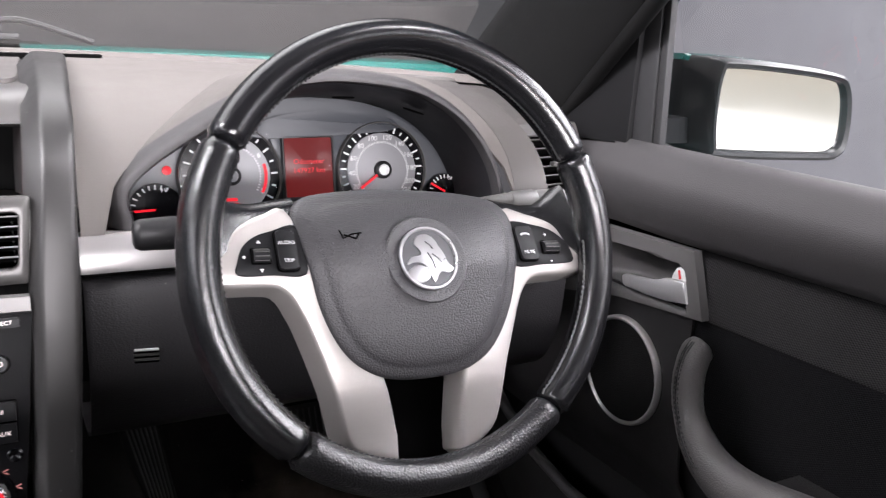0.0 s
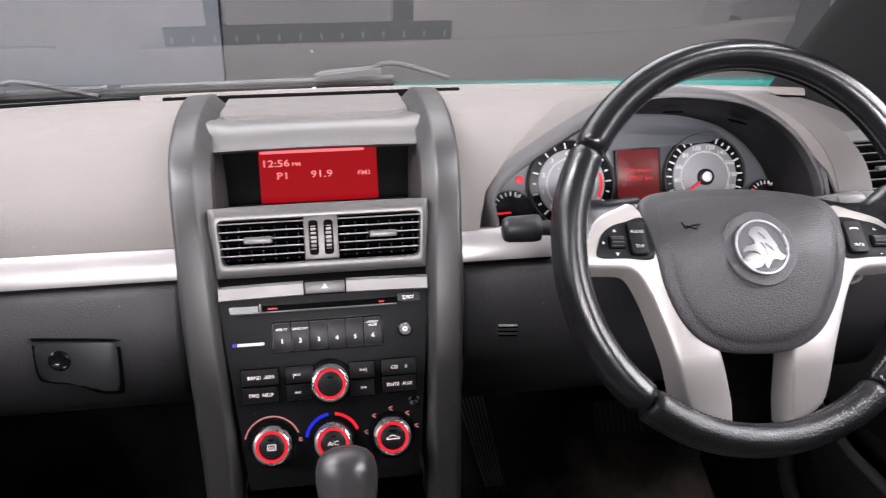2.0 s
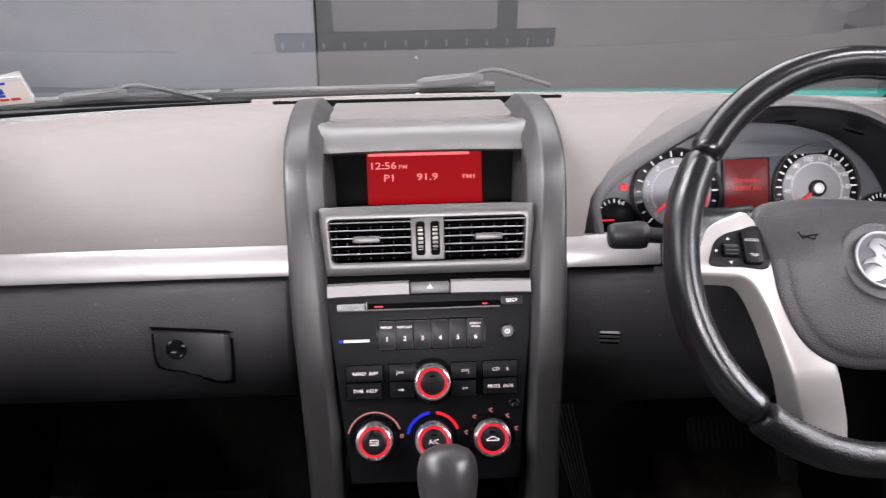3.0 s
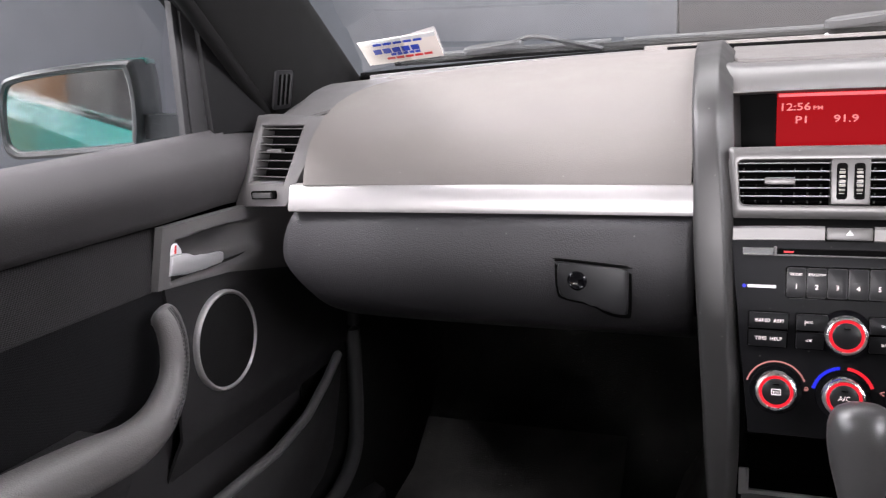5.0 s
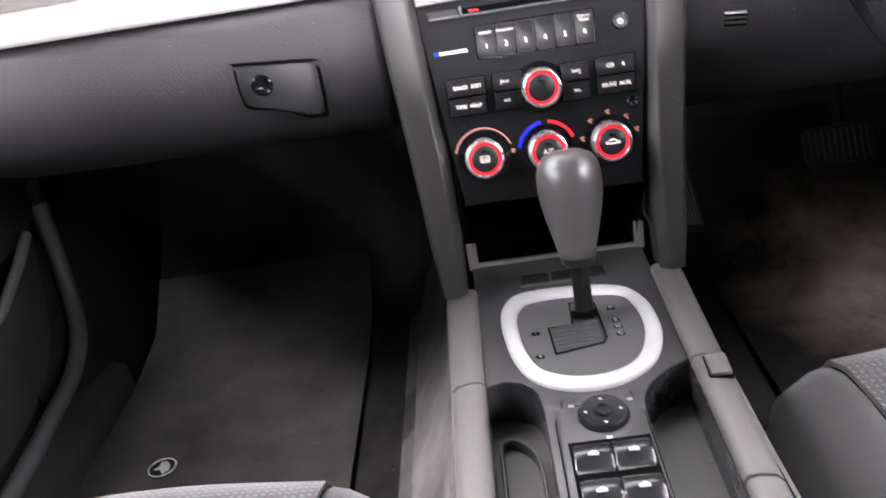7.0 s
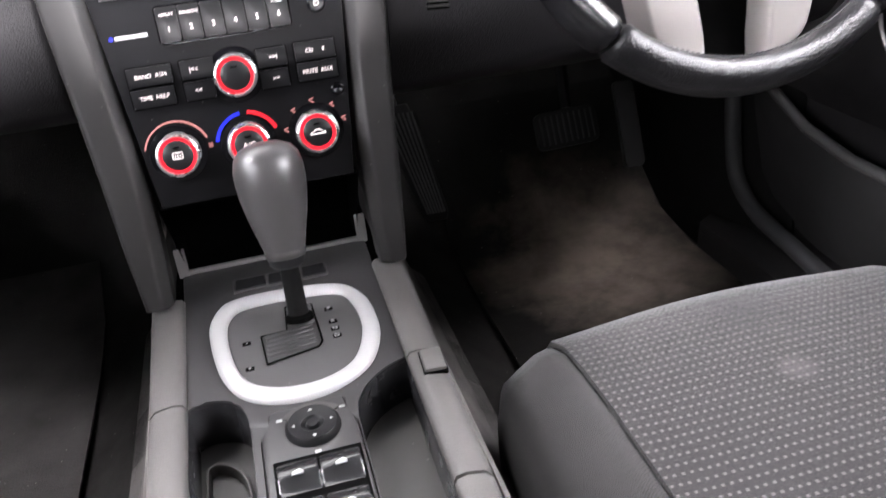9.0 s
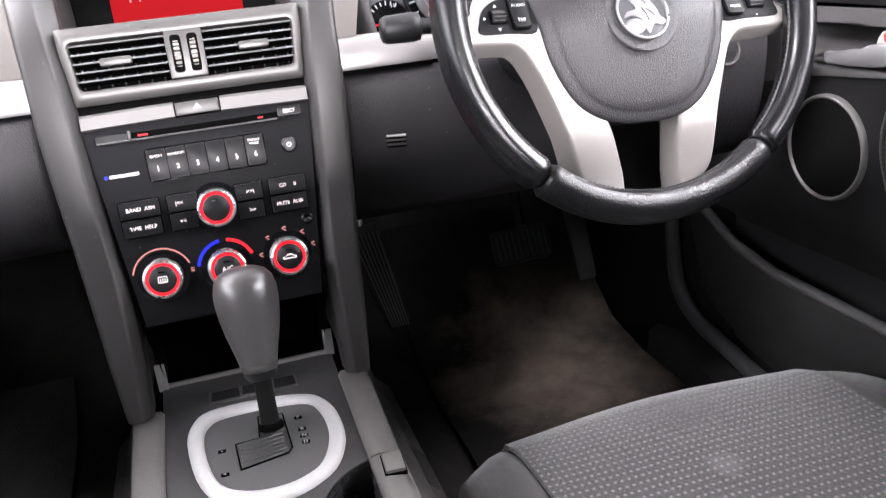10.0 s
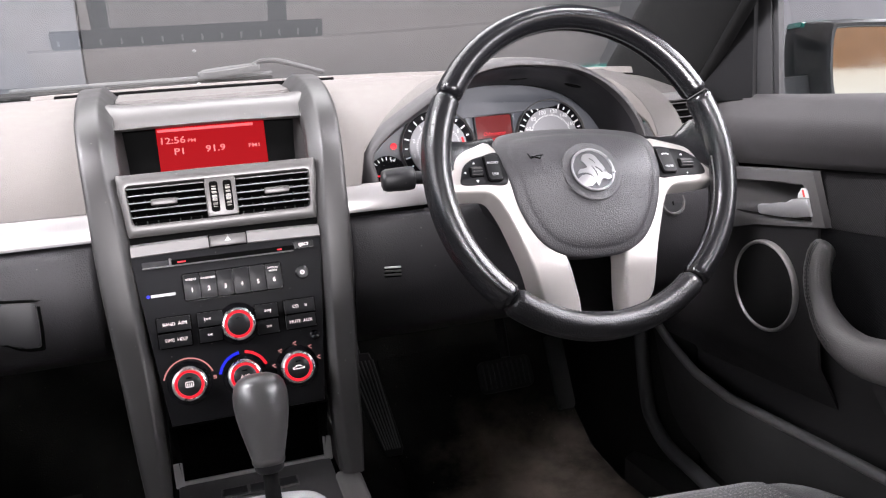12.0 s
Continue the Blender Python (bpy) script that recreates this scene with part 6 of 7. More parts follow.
SPOKE_R = [(0.0960, 0.0372), (0.1163, 0.0330), (0.1391, 0.0250), (0.1541, 0.0117), (0.1620, -0.0037), (0.1650, -0.0127), (0.1600, -0.0165), (0.1345, -0.0192), (0.1150, -0.0200), (0.1045, -0.0230), (0.0970, -0.0310), (0.0915, -0.0430), (0.0838, -0.0667), (0.0744, -0.0979), (0.0686, -0.1341), (0.0553, -0.1490), (0.0375, -0.1550), (0.0370, -0.0880), (0.0440, -0.0790), (0.0630, -0.0640), (0.0740, -0.0420), (0.0820, -0.0150), (0.0870, 0.0100)]
POD_L = [(-0.0936, 0.0245), (-0.1115, 0.0203), (-0.1247, 0.0162), (-0.1345, 0.0089), (-0.1394, -0.0012), (-0.1400, -0.0118), (-0.1150, -0.0124), (-0.0905, -0.0125), (-0.0915, 0.0080)]
POD_R = [(0.0945, 0.0262), (0.1175, 0.0232), (0.1342, 0.0180), (0.1455, 0.0067), (0.1492, -0.0059), (0.1455, -0.0105), (0.1180, -0.0114), (0.0900, -0.0116), (0.0915, 0.0080)]
for s, edge_line, pod_line in ((-1, SPOKE_L, POD_L), (1, SPOKE_R, POD_R)):
    fine = smooth([(x, y, 0) for x, y in edge_line], 3, True)
    turn = 1 if sum(a.x * b.y - b.x * a.y for a, b in zip(fine, fine[1:] + fine[:1])) > 0 else -1
    ways = []
    for i, p in enumerate(fine):
        tan = fine[(i + 1) % len(fine)] - fine[i - 1]
        ways.append(Vector((tan.y, -tan.x, 0)).normalized() * turn)
    rings = [[p + w * off + Vector((0, 0, z)) for p, w in zip(fine, ways)] for off, z in ((0.0066, -0.0230), (0.0060, -0.0205), (0.0012, -0.0040), (0.0003, -0.0018), (-0.0010, -0.0004), (-0.0026, 0.0))]
    bm = loft(rings, ring=True, caps=True)
    sp = part("spoke", bent(bm), SPOKE, wheel, "satin silver spoke", 35)
    pod = part("switch_pod", bent(prism([(q.x, q.y) for q in smooth([(x, y, 0) for x, y in pod_line], 4, True)], 0.0026, Matrix.Translation((0, 0, -0.0010)), 0.0010)), FACE, wheel, "black switch pod")
    rx, ry, rw = (-0.1040, 0.0045, 0.0150) if s < 0 else (0.1030, 0.0060, 0.0170)
    part("rocker_gap", prism(rrect(rw + 0.0018, 0.0322, 0.0034), 0.0008, on_wheel(rx, ry, 0.0014), 0), BLACK, pod)
    rk = part("rocker", prism(rrect(rw, 0.0305, 0.003), 0.0042, on_wheel(rx, ry, 0.0008), 0.0014), GLOSS_SOFT, pod)
    lab = ("AUDIO", "TRIP") if s < 0 else ("", "MUTE")
    for j, w in enumerate(lab):
        if w:
            words("legend", w, 0.0040, at(on_wheel(rx, ry, 0.0053), 0, 0.0068 - 0.0140 * j), PRINT, rk)
    if s > 0:
        part("legend", tube([at(on_wheel(rx, ry, 0.0052), -0.0042 + 0.0017 * i, 0.0085 + (0.0012 if i in (1, 2, 3, 4) else 0)).translation for i in range(6)], 0.0008, 6), PRINT, rk)
    part("rocker_split", rbox(rw - 0.002, 0.0008, 0.0006, on_wheel(rx, ry, 0.0049), 0.0002, 1), BLACK, rk)
    tx, ty, tw = (-0.1230, 0.0010, 0.0125) if s < 0 else (0.1270, 0.0026, 0.0155)
    Tm = on_wheel(tx, ty)
    part("roller_slot", prism(rrect(tw + 0.0022, 0.0125, 0.0015), 0.0006, at(Tm, 0, 0, 0.0015), 0), BLACK, pod)
    th = part("thumb_roller", loft([[Tm @ Vector((x, 0.0052 * math.cos(a), 0.0012 + 0.0054 * math.sin(a))) for a in [math.pi * i / 10 for i in range(11)]] for x in (-tw / 2, -tw / 2 + 0.0008, tw / 2 - 0.0008, tw / 2)], caps=True), GLOSS_SOFT, pod, "ribbed roller")
    for j in range(4):
        a = math.pi * (0.2 + 0.2 * j)
        part("rib", rbox(tw - 0.002, 0.0007, 0.0007, Tm @ Matrix.Translation((0, 0.0053 * math.cos(a), 0.0012 + 0.0055 * math.sin(a))), 0.0002, 1), SATIN, th)
    if s > 0:
        for t_, y in (("+", 0.0140), ("-", -0.0082)):
            words("legend", t_, 0.0062, on_wheel(0.1262, y, 0.0018), PRINT, pod, bold=0.0001)
    else:
        for y, f in ((0.0120, 1), (-0.0088, -1)):
            part("legend", prism([(-0.0016, -0.0012 * f), (0.0016, -0.0012 * f), (0, 0.0014 * f)][::f], 0.0003, on_wheel(-0.1232, y, 0.0017), 0), PRINT, pod)
        part("legend", lathe([(0.0011, 0), (0.0011, 0.0003), (0.0, 0.0004)], on_wheel(-0.1350, 0.001, 0.0017), 12), PRINT, pod)
    # leather that runs from the rim to the cover along the upper edge of the arm
    web = []
    for x, y0, y1, dz in ((0.088, 0.030, 0.0480, -0.003), (0.104, 0.028, 0.0455, -0.0025), (0.120, 0.022, 0.0425, -0.0015), (0.136, 0.014, 0.0430, 0.001), (0.148, 0.004, 0.0500, 0.005), (0.158, -0.006, 0.0600, 0.010)):
        web.append([WM @ Vector((s * x, y, fall(min(y, 0.046)) + z)) for y, z in ((y0, dz - 0.004), ((y0 + y1) / 2, dz - 0.001), (y1 - 0.004, dz - 0.001), (y1, dz - 0.006), (y1 - 0.001, dz - 0.020), (y0, dz - 0.022))])
    part("grip_web", loft(web, ring=True, caps=True), GRIP, wheel, "leather above the spoke arm", 60)
part("lower_core", prism([(0.036, -0.085), (-0.036, -0.085), (-0.020, -0.165), (0.036, -0.165)][::-1], 0.006, at(WM, 0, 0, -0.048), 0.002), BLACK, wheel)
part("hub_core", lathe([(0.070, 0.0), (0.068, 0.02), (0.05, 0.03)], at(WM, 0, -0.02, -0.075), 36), BLACK, wheel)

# stalks
st1 = thing("indicator_stalk", "black indicator stalk beside the steering column", "stalk", (0.2, 0.78, 0.93), "column stalks")
part("stalk_grip", loft([[Vector((x, 0.79 + 0.010 * k * math.cos(a), 0.932 + 0.0135 * k * math.sin(a))) for a in [2 * math.pi * i / 16 for i in range(16)]] for x, k in ((0.183, 0.55), (0.1845, 0.85), (0.189, 1.0), (0.215, 1.08), (0.222, 1.0), (0.224, 0.7))], ring=True, caps=True), DARK, st1, "", 50)
part("stalk_shaft", tube([(0.222, 0.79, 0.932), (0.31, 0.785, 0.925)], 0.008, 12), DARK, st1)
st2 = thing("wiper_stalk", "grey wiper and cruise stalk beside the steering column", "stalk", (0.56, 0.78, 0.94), "column stalks")


def stalk_run(stations):
    return loft([[Vector((x, 0.785 + 0.011 * k * math.cos(a), z + 0.0115 * k * math.sin(a))) for a in [2 * math.pi * i / 18 for i in range(18)]] for x, z, k in stations], ring=True, caps=True)


part("stalk_arm", stalk_run(((0.46, 0.936, 0.45), (0.52, 0.942, 0.55), (0.546, 0.9435, 0.62))), STALK_GREY, st2, "", 50)
part("stalk_collar", stalk_run(((0.545, 0.9415, 0.80), (0.548, 0.9412, 0.92), (0.572, 0.9410, 0.98), (0.575, 0.9408, 0.85))), STALK_GREY, st2, "", 50)
grip = part("stalk_grip", stalk_run(((0.574, 0.9405, 0.80), (0.577, 0.9403, 0.98), (0.606, 0.9398, 1.03), (0.611, 0.9396, 0.95), (0.613, 0.9395, 0.6))), STALK_GREY, st2, "grey stalk end", 50)
part("button_plate", rbox(0.026, 0.006, 0.016, Matrix.Translation((0.5965, 0.7745, 0.9365)), 0.002), SATIN_DARK, grip, "dark cruise button")
for x, y, z, w_ in ((0.5965, 0.7712, 0.9400, "ON-OFF"), (0.5965, 0.7712, 0.9338, "CANCEL"), (0.562, 0.7752, 0.9345, "CRUISE")):
    words("legend", w_, 0.0042, basis((x, y, z), (1, 0, 0), (0, 0, 1)), PRINT, st2)

# ---------------------------------------------------------------- centre console
con = thing("centre_console", "charcoal centre console with side rails and open storage wells", "centre console", (0, 0.6, 0.25))


def deck(y):
    return 0.602 + (y - 0.80) * 0.075


CM = basis((0, 0.65, deck(0.65)), (1, 0, 0), (0, 1, 0.075))    # console deck: x right, y forward, z up

FRONT_L = [(q.x, q.y) for q in smooth([(-0.041, -0.090, 0), (-0.043, -0.070, 0), (-0.050, -0.056, 0), (-0.062, -0.049, 0), (-0.076, -0.047, 0), (-0.086, -0.052, 0)], 4)]
FRONT_R = [(q.x, q.y) for q in smooth([(0.038, -0.104, 0), (0.040, -0.088, 0), (0.047, -0.074, 0), (0.058, -0.062, 0), (0.071, -0.053, 0), (0.086, -0.047, 0)], 4)]
# fore deck, then strips round the two open wells
part("fore_deck", prism(FRONT_L[::-1] + FRONT_R + [(0.089, 0.155), (-0.089, 0.155)], 0.006, at(CM, 0, 0, -0.006), 0.0015), DECK, con, "black console deck")
part("middle_deck", prism([(-0.041, -0.42), (0.038, -0.42), (0.038, -0.084), (0.0, -0.078), (-0.041, -0.069)], 0.006, at(CM, 0, 0, -0.0062), 0.0015), DECK, con)
part("rear_deck", prism([(-0.086, -0.75), (0.086, -0.75), (0.086, -0.205), (-0.086, -0.235)], 0.006, at(CM, 0, 0, -0.0066), 0.0015), DECK, con)
def tray_line(points):
    return [(q.x, q.y) for q in smooth([(x, y, 0) for x, y in points], 3, True)]


for s in (-1, 1):
    x0, x1 = (0.041, 0.086) if s < 0 else (0.038, 0.086)
    yb = -0.236 if s < 0 else -0.206
    front = [(abs(x), y) for x, y in (FRONT_L if s < 0 else FRONT_R)]
    well = [(x0, yb), (x1, yb)] + front[::-1]
    line = [(s * x, y) for x, y in well][::s]
    part("well_wall", loft([[CM @ Vector((x, y, z)) for x, y in line] for z in (-0.002, -0.045)], ring=True), DARK_GLOSS, con, "smooth black storage well")
    part("well_floor", prism(line, 0.002, at(CM, 0, 0, -0.046), 0), WELL_FLOOR, con)
    if s < 0:
        part("well_tray", frame_plate(tray_line([(-0.081, -0.23), (-0.047, -0.23), (-0.047, -0.16), (-0.0475, -0.115), (-0.052, -0.095), (-0.062, -0.083), (-0.072, -0.078), (-0.079, -0.081), (-0.081, -0.09), (-0.081, -0.15)]), tray_line([(-0.078, -0.227), (-0.050, -0.227), (-0.050, -0.16), (-0.0505, -0.117), (-0.055, -0.098), (-0.063, -0.087), (-0.072, -0.082), (-0.077, -0.085), (-0.078, -0.092), (-0.078, -0.15)]), 0.010, at(CM, 0, 0, -0.0442), 0.002), SATIN, con, "grey tray rim")
# side rails
for s in (-1, 1):
    cuts = [(0.748, 0.600), (0.598, 0.30)] if s < 0 else [(0.748, 0.600), (0.598, 0.462), (0.459, 0.30)]
    for n_, (ya, yb) in enumerate(cuts):
        rows = []
        for i in range(5):
            y = ya + (yb - ya) * i / 4
            o = 0.119 - 0.004 * math.sin((0.75 - y) * 3)
            z = deck(y)
            rows.append([Vector((s * x, y, z + h)) for x, h in ((0.0866, -0.03), (0.0866, 0.001), (0.089, 0.005), (0.096, 0.0062), (o - 0.008, 0.004), (o - 0.002, -0.002), (o, -0.010), (o + 0.006, -0.12), (o + 0.012, -0.34))])
        r = part("side_rail", loft(rows, caps=True), RAIL, con, "soft grey side rail", 50)
        if s > 0 and n_ == 1:
            part("button_gap", rbox(0.0195, 0.0285, 0.004, at(CM, 0.104, -0.069, 0.0050, -3), 0.001), BLACK, r)
            part("push_button", rbox(0.017, 0.026, 0.006, at(CM, 0.104, -0.069, 0.0070, -3), 0.0018), RAIL, r, "square push button")
part("apron", loft([[Vector((s * x, y, z)) for s, x, z in ((-1, 0.128, 0.26), (-1, 0.120, 0.56), (1, 0.120, 0.56), (1, 0.128, 0.26))] for y in (0.30, -0.6)], caps=True), RAIL, con)
for s in (-1, 1):
    part("tunnel_trim", loft([[Vector((s * x, y, z)) for x, z in ((0.112, 0.60), (0.122, 0.52), (0.150, 0.42), (0.20, 0.33), (0.26, 0.27))] for y in (1.30, 1.0, 0.75)] + [[Vector((s * x, y, z)) for x, z in ((0.118, 0.575), (0.126, 0.50), (0.150, 0.40), (0.20, 0.32), (0.24, 0.27))] for y in (0.5, 0.2)], thick=0.003), TUNNEL_CARPET, con, "carpeted tunnel side", 60)

# silver-lined tray lip and the shift-lock slots
for s in (-1, 1):
    part("tray_post", rbox(0.010, 0.004, 0.030, Matrix.Translation((s * 0.087, 0.798, deck(0.80) + 0.013)), 0.0012), SATIN_RING, con, "silver tray corner")
part("tray_edge", rbox(0.176, 0.005, 0.005, Matrix.Translation((0, 0.800, deck(0.80) + 0.001)), 0.0012), SATIN_RING, con, "silver tray edge")
part("slot_rim", rbox(0.088, 0.0235, 0.002, at(CM, 0.001, 0.1085, 0.0004), 0.0012), SATIN, con)
for x, w_ in ((-0.027, 0.028), (0.0045, 0.030), (0.0325, 0.022)):
    part("console_slot", rbox(w_, 0.0185, 0.002, at(CM, x, 0.1085, 0.0011), 0.0008, 1), DARK, con)

# gear selector
gear = thing("gear_selector", "automatic gear lever with a leather knob and a bright silver surround", "gear lever", (0.01, 0.67, 0.6))


def ring_line(k):
    o = [(-0.069, 0.036), (-0.064, 0.066), (-0.048, 0.083), (0.0, 0.085), (0.048, 0.075), (0.067, 0.050), (0.072, 0.014), (0.069, -0.016), (0.055, -0.047), (0.029, -0.066), (0.002, -0.072), (-0.026, -0.067), (-0.049, -0.050), (-0.063, -0.016)]
    i = [(-0.054, 0.034), (-0.050, 0.054), (-0.037, 0.066), (0.004, 0.067), (0.044, 0.060), (0.055, 0.040), (0.058, 0.012), (0.054, -0.014), (0.043, -0.038), (0.024, -0.051), (0.002, -0.055), (-0.022, -0.050), (-0.042, -0.034), (-0.051, -0.004)]
    return [(q.x + 0.0025, q.y - 0.0015) for q in smooth([(a + (c - a) * k, b + (d - b) * k, 0) for (a, b), (c, d) in zip(o, i)], 4, True)]


part("surround", frame_plate(ring_line(0), ring_line(1), 0.0055, CM, 0.003), WHITE_PAINT, gear, "bright silver gate surround", 50)
gp = part("gate_plate", prism(ring_line(0.98), 0.002, CM, 0), GATE, gear, "black gate plate")
step = [(-0.022, -0.021), (0.021, -0.013), (0.025, -0.006), (0.023, 0.050), (0.000, 0.054), (-0.002, 0.019), (-0.024, 0.018)]
part("gate_slot", prism(step, 0.0012, at(CM, 0, 0, 0.0016), 0.0004), SATIN_DARK, gp, "ribbed stepped gate slide")
for j in range(11):
    wide = j < 6
    part("slide_rib", rbox(0.041 if wide else 0.0205, 0.0034, 0.0018, at(CM, 0.0 if wide else 0.0118, -0.0125 + 0.0060 * j, 0.0030, 6), 0.0008, 1), SATIN_DARK, gp)
part("gate_edge", tube([CM @ Vector((x, y, 0.0028)) for x, y in step + step[:1]], 0.0009, 6), BLACK, gp)
for t_, x, y in (("P", 0.0365, 0.0385), ("R", 0.0375, 0.0185), ("N", 0.0378, 0.0080), ("D", 0.0380, -0.0025), ("-", -0.0365, 0.0135), ("+", -0.0360, -0.0215)):
    bar("letter_panel", 0.0072, 0.0052, at(CM, x, y, 0.0021), BLACK, gp)
    words("gate_letter", t_, 0.0062, at(CM, x, y, 0.0027), PRINT, gp)
axis_m = basis((0.0105, 0.672, 0.602), (1, 0, 0.0), (0, 1, -0.22))
part("shaft", lathe([(0.0095, 0.0), (0.0085, 0.01), (0.0080, 0.05), (0.0085, 0.056)], axis_m, 24), RUBBER, gear, "black lever shaft")
part("shaft_boot", lathe([(0.012, -0.001), (0.0118, 0.003), (0.009, 0.005)], axis_m, 24), BLACK, gear)
part("knob", lathe([(0.008, 0.0535), (0.0150, 0.0545), (0.0165, 0.058), (0.0176, 0.064), (0.0205, 0.076), (0.0245, 0.092), (0.0275, 0.108), (0.0288, 0.120), (0.0286, 0.131), (0.0262, 0.141), (0.0212, 0.1475), (0.0125, 0.1515), (0.0, 0.1525)], axis_m, 40, (1.0, 0.88)), KNOB, gear, "grey-black leather gear knob", 60)
part("knob_collar", lathe([(0.0160, 0.0560), (0.0172, 0.0580), (0.0176, 0.0610), (0.0172, 0.0635)], axis_m, 40, (1.0, 0.88)), SATIN, gear, "satin collar")
part("collar_skirt", lathe([(0.0115, 0.047), (0.0150, 0.0505), (0.0160, 0.056)], axis_m, 32), DARK, gear)

# window and mirror switches
sw = thing("switch_panel", "black panel of mirror and window switches in the console", "switch panel", (0, 0.5, 0.58))
face = [(-0.024, -0.0815), (-0.026, -0.084), (-0.0268, -0.097), (-0.030, -0.102), (-0.0335, -0.108), (-0.034, -0.222), (0.036, -0.222), (0.0355, -0.108), (0.033, -0.102), (0.0305, -0.097), (0.0300, -0.082), (0.028, -0.0795)]
part("panel_groove", prism([(x * 1.035, y + 0.0008 * (1 if y > -0.1 else 0)) for x, y in face], 0.0012, CM, 0), BLACK, sw)
part("panel", prism(face, 0.0035, CM, 0.0012), DECK, sw)
JX, JY = 0.004, -0.107
joy = part("mirror_joystick", lathe([(0.0205, 0.003), (0.0200, 0.0065), (0.0178, 0.0090), (0.0120, 0.0078), (0.0085, 0.0076), (0.0068, 0.0060), (0.0052, 0.0058), (0.0042, 0.0085), (0.0, 0.0088)], at(CM, JX, JY), 40), GLOSS_SOFT, sw, "round mirror joystick")
for a in (0, 90, 180, 270):
    part("arrow", prism([(-0.0016, -0.001), (0.0016, -0.001), (0, 0.0015)], 0.0003, at(CM, JX + 0.0138 * math.sin(radians(a)) * -1, JY + 0.0138 * math.cos(radians(a)), 0.0082) @ Matrix.Rotation(radians(a), 4, "Z"), 0), PRINT, joy)
part("selector_arc", band(0.0215, 0.026, 35, 145, 0.0015, at(CM, JX, JY, 0.0030)), SATIN, sw)
for a in (35, 145, 270):
    part("mirror_mark", rbox(0.0045, 0.003, 0.0005, at(CM, JX + 0.0285 * math.cos(radians(a)), JY + 0.0255 * math.sin(radians(a)), 0.0036), 0.0002, 1), MARK, sw)
part("switch_well", rbox(0.062, 0.074, 0.001, at(CM, 0.003, -0.171, 0.0034), 0.0004, 1), BLACK, sw)
for i in range(2):
    for j in range(2):
        cx, cy = 0.003 + (-0.0148 if i == 0 else 0.0148), -0.153 - 0.036 * j
        rows = []
        for k in range(8):
            v = k / 7
            y = cy + 0.015 - 0.030 * v
            z = 0.0045 + 0.0062 * math.sin(math.pi * min(1, v * 1.15)) ** 0.8 * (1 if v < 0.87 else 0.75)
            rows.append([CM @ Vector((cx + x, y, z + d)) for x, d in ((-0.0142, -0.004), (-0.0142, -0.0010), (-0.0125, 0.0), (0.0125, 0.0), (0.0142, -0.0010), (0.0142, -0.004))])
        w = part("window_switch", loft(rows, caps=True), SWITCH, sw, "gloss black window switch", 50)
        part("window_mark", prism([(-0.004, -0.002), (0.004, -0.002), (0.004, 0.001), (0.001, 0.003), (-0.004, 0.001)], 0.0004, at(CM, cx, cy - 0.002, 0.0108), 0), MARK, w)
cup = thing("cup_holder", "round cup holder with a bright rim in the console", "cup holder", (0.02, 0.40, 0.56))
part("rim", lathe([(0.046, -0.001), (0.0455, 0.003), (0.043, 0.0045), (0.040, 0.003), (0.0395, -0.06), (0.0, -0.06)], at(CM, 0.012, -0.283, 0.0), 48), CHROME_SOFT, cup, "bright cup holder rim")


# ---------------------------------------------------------------- seats


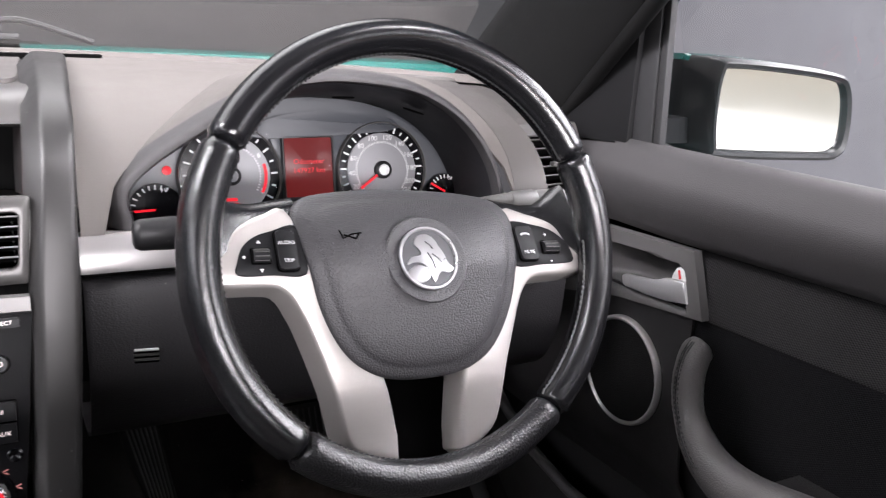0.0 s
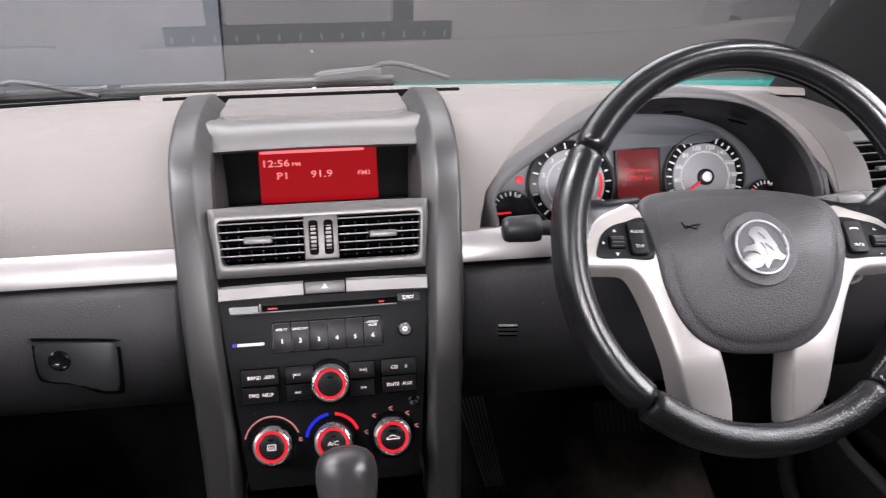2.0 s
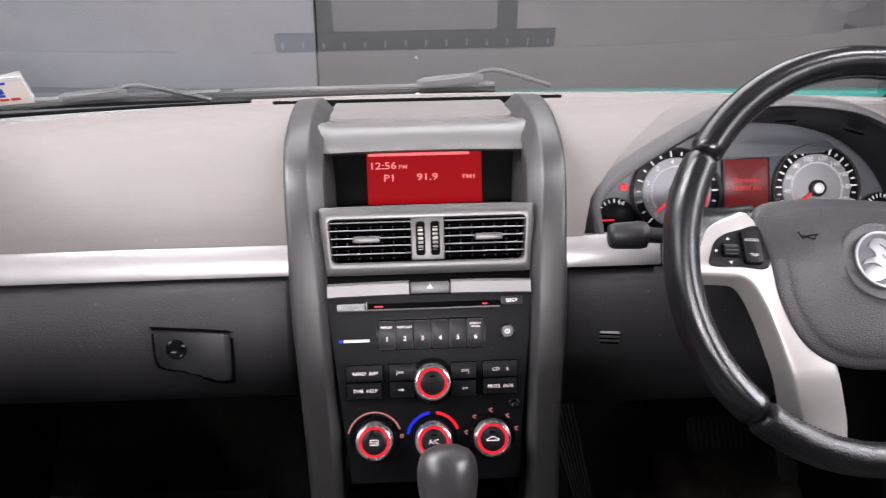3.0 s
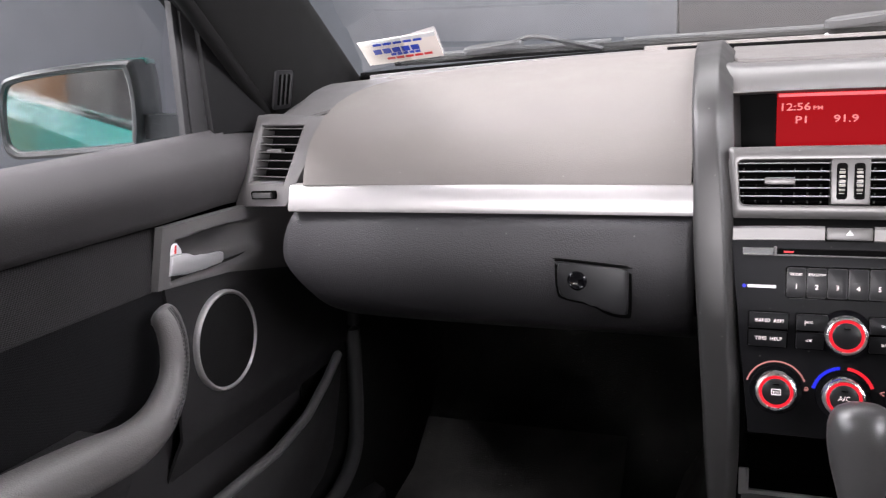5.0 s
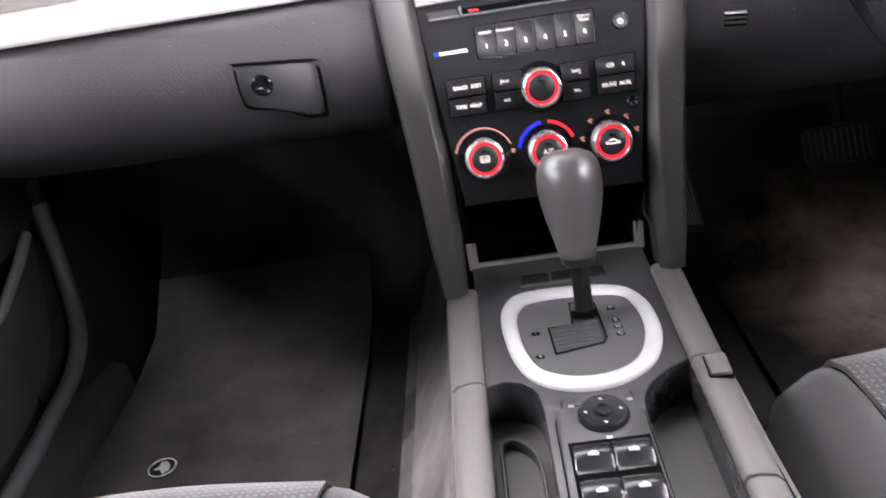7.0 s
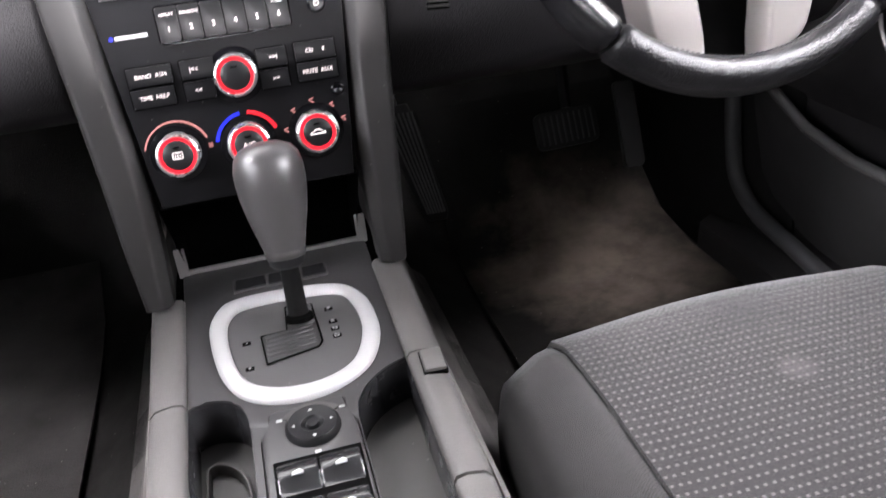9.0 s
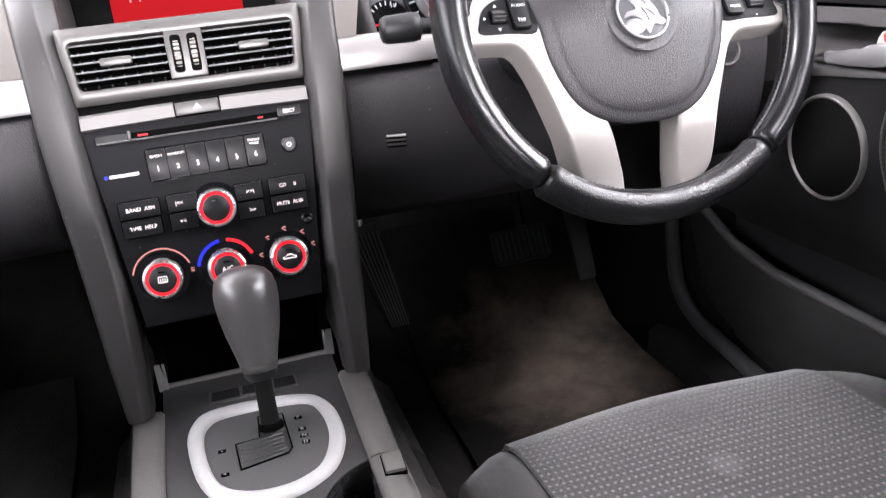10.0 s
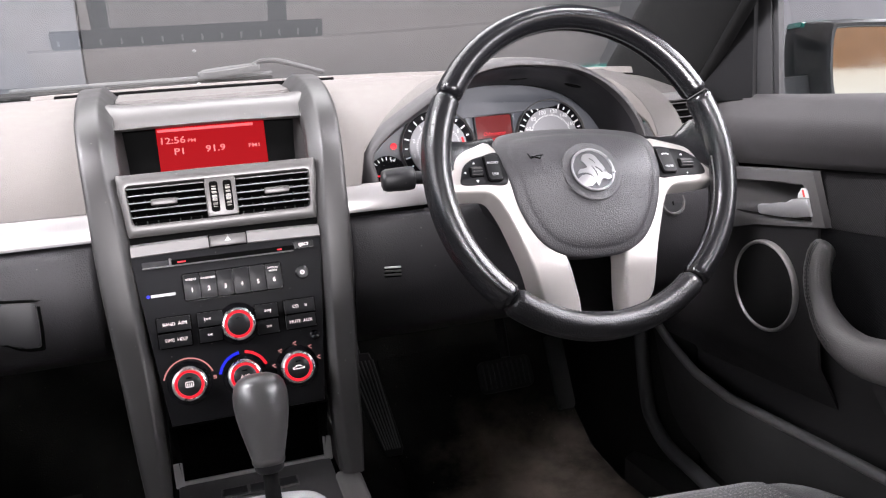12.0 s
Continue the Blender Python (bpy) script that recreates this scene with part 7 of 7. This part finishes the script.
def seat(s, label, back):
    c = s * 0.43
    ob = thing("car_seat", label, "car seat", (c, 0.3, 0.3), "front seats")

    # cushion centre
    rows = []
    ys = [y - back for y in [-0.10, 0.05, 0.2, 0.35, 0.48, 0.57, 0.63, 0.675, 0.705, 0.722, 0.728, 0.722]]
    zs = [0.478, 0.475, 0.478, 0.488, 0.497, 0.501, 0.500, 0.495, 0.482, 0.460, 0.425, 0.36]
    for y, z in zip(ys, zs):
        rows.append([Vector((c + 0.183 * u, y - 0.008 + 0.018 * (1 - u * u), z + 0.006 * (1 - u * u) + 0.006 * u ** 4)) for u in [k / 8 - 1 for k in range(17)]])
    part("cushion", loft(rows, thick=-0.01), DOTS, ob, "grey cloth with rows of pale dots", 60)
    # bolsters
    for e in (-1, 1):
        rows = []
        for y, z in zip(ys, zs):
            f = max(0.0, (y + back - 0.55) / 0.18)
            h = 0.020 * (1 - f * 0.75)
            w = 0.080 - 0.012 * f
            rows.append([Vector((c + e * x, y - 0.008 - 0.010 * (abs(x) - 0.183) / 0.07 - 0.03 * f * max(0, abs(x) - 0.203) / 0.06, zz)) for x, zz in
                         ((0.180, z + 0.008), (0.192, z + 0.3 * h + 0.010), (0.206, z + 0.8 * h + 0.005), (0.183 + w * 0.65, z + h * 0.95), (0.183 + w * 0.9, z + h * 0.35), (0.183 + w, z - 0.03), (0.183 + w * 0.98, z - 0.09 if y + back < 0.7 else z - 0.05), (0.183 + w * 0.8, 0.33))])
        part("bolster", loft(rows), BOLSTER, ob, "plain dark grey side bolster", 60)
        seam = [Vector((c + e * 0.1825, y - 0.008, z + 0.0085)) for y, z in zip(ys[:10], zs[:10])]
        line = smooth(seam, 6)
        marks = []
        for a, b in zip(line[::2], line[1::2]):
            marks.append(rbox((b - a).length, 0.0016, 0.0014, basis((a + b) / 2 + Vector((-e * 0.006, 0, 0.0025)), b - a, (1, 0, 0)), 0.0004, 1))
        part("seam", tube(line, 0.0014, 6), BLACK, ob)
        part("stitching", joined(marks), STITCH_GREY, ob)
    part("seat_base", rbox(0.46, 0.70, 0.12, Matrix.Translation((c, 0.33 - back, 0.36)), 0.03), DARK, ob)
    # backrest, reclined behind the camera
    rows = []
    for k in range(9):
        t = k / 8
        y, z = -0.18 - 0.22 * t, 0.47 + 0.46 * t
        rows.append([Vector((c + x, y + d, z)) for x, d in ((-0.24, -0.04), (-0.235, 0.05), (-0.19, 0.065), (-0.15, 0.02), (0, 0.015), (0.15, 0.02), (0.19, 0.065), (0.235, 0.05), (0.24, -0.04), (0.2, -0.10), (-0.2, -0.10))])
    part("backrest", loft(rows, ring=True, caps=True), BOLSTER, ob, "dark grey cloth backrest", 60)
    return ob


seat(1, "driver seat in dark grey cloth with rows of pale dots", 0.0)
seat(-1, "passenger seat in dark grey cloth with rows of pale dots", 0.088)

# ---------------------------------------------------------------- floor and pedals
tagged(part("floor_mat", loft([[Vector((x, y, z + 0.010)) for x in (-0.705, -0.62, -0.45, -0.34, -0.298)] for y, z in ((0.55, 0.25), (0.80, 0.25), (1.05, 0.25), (1.22, 0.250), (1.34, 0.272), (1.43, 0.342))], thick=0.006), CARPET_MAT), "dark carpet mat on the passenger floor", "floor mat", "floor mats")
tagged(part("floor_mat", loft([[Vector((x, y, z + 0.010)) for x in (0.30, 0.34, 0.45, 0.58, 0.70)] for y, z in ((0.55, 0.25), (0.80, 0.25), (1.05, 0.25), (1.22, 0.250), (1.34, 0.272), (1.44, 0.352), (1.53, 0.472))], thick=0.006), MAT), "scuffed dirty mat on the driver floor", "floor mat", "floor mats")
mat_badge = tagged(part("mat_badge", lathe([(0.0215, 0.0), (0.0215, 0.0022), (0.0195, 0.0028), (0.0178, 0.0022), (0.0172, 0.0014), (0.0, 0.0014)], Matrix.Translation((-0.5815, 0.966, 0.2665)), 36), RUBBER), "round badge with a silver rim on the passenger mat", "badge")
part("badge_rim", lathe([(0.0212, 0.0022), (0.0205, 0.0032), (0.0190, 0.0032), (0.0182, 0.0020)], Matrix.Translation((-0.5815, 0.966, 0.2665)), 36), SATIN_RING, mat_badge, "silver rim")
part("badge_shape", prism([(x * 0.75, y * 0.75) for x, y in ((-0.006, 0.018), (0.004, 0.018), (0.012, 0.008), (0.015, -0.008), (0.004, -0.019), (-0.003, -0.006), (-0.016, -0.004), (-0.007, 0.003))], 0.0014, Matrix.Translation((-0.5815, 0.966, 0.2679)), 0.0003), SATIN_RING, mat_badge, "plain silver shape")


def pedal(name, label, outline, mat_place, ribs, rib_mat):
    ob = thing(name, label, "pedal", mat_place.translation, "pedals")
    part("pad", prism(outline, 0.012, mat_place, 0.003), PEDAL, ob, "ribbed black rubber pad")
    for (x0, y0), (x1, y1) in ribs:
        a, b = mat_place @ Vector((x0, y0, 0.0128)), mat_place @ Vector((x1, y1, 0.0128))
        part("rib", tube([a, b], 0.0016, 6), rib_mat, ob)
    return ob


AM = basis((0.252, 1.335, 0.455), (1, 0.0, -0.02), (-0.17, 0.42, 1))
acc = [(-0.030, 0.105), (0.018, 0.105), (0.024, 0.06), (0.024, -0.085), (0.017, -0.098), (-0.010, -0.098), (-0.018, -0.085), (-0.032, 0.03)]
ac = pedal("accelerator_pedal", "long black accelerator pedal with upright ribs", acc, AM, [((-0.025 + 0.0075 * j, 0.09), (-0.012 + 0.0048 * j, -0.085)) for j in range(7)], PEDAL_RIB_LIT)
part("pedal_arm", tube([(0.235, 1.36, 0.52), (0.225, 1.50, 0.66)], 0.008, 8), DARK, ac)
BMm = basis((0.505, 1.30, 0.485), (1, 0, 0.02), (0, 0.5, 1))
br = pedal("brake_pedal", "wide black brake pedal with ribbed rubber", rrect(0.108, 0.062, 0.012), BMm, [((-0.045 + 0.01 * j, 0.024), (-0.045 + 0.01 * j, -0.024)) for j in range(10)], PEDAL_RIB)
part("pedal_arm", tube([(0.52, 1.33, 0.51), (0.53, 1.42, 0.72)], 0.010, 8), DARK, br)
FM = basis((0.632, 1.33, 0.46), (1, 0, 0), (0, 0.4, 1))
fr = pedal("foot_rest", "narrow black foot rest beside the brake pedal", rrect(0.036, 0.15, 0.008), FM, [], PEDAL_RIB)

# inspection label on the glass
stk = thing("windscreen_sticker", "small printed label stuck inside the windscreen corner", "sticker", (-0.63, 1.22, 1.09))
a, b, c_, d = Vector((-0.697, 1.196, screen_z(1.199))), Vector((-0.552, 1.178, screen_z(1.181))), Vector((-0.568, 1.243, screen_z(1.246))), Vector((-0.70, 1.262, screen_z(1.265)))
lift = Vector((0, -math.sin(SLOPE), -math.cos(SLOPE))) * 0.012
SM = basis((a + b + c_ + d) / 4 + lift, b - a, (a + b) / 2 - (c_ + d) / 2)
wS, hS = (b - a).length * 0.97, ((a + b) / 2 - (c_ + d) / 2).length
st_ob = part("label_sheet", rbox(wS, hS, 0.0006, SM, 0.0002, 1), PAPER, stk)
bar("border_bar", wS, hS * 0.16, at(SM, 0, hS * 0.42, 0.0003), PRINT, st_ob)
for x, y, w, h, mt in ((0.0, 0.30, 0.66, 0.09, INK_BLUE), (-0.05, 0.02, 0.62, 0.20, INK_BLUE), (0.05, -0.15, 0.40, 0.10, INK_BLUE), (0.08, -0.30, 0.62, 0.09, INK_RED)):
    for k in range(5):
        bar("printed_bar", wS * w * 0.17, hS * h, at(SM, wS * (x + w * (k - 2) * 0.2), hS * y, 0.0004), mt, st_ob)
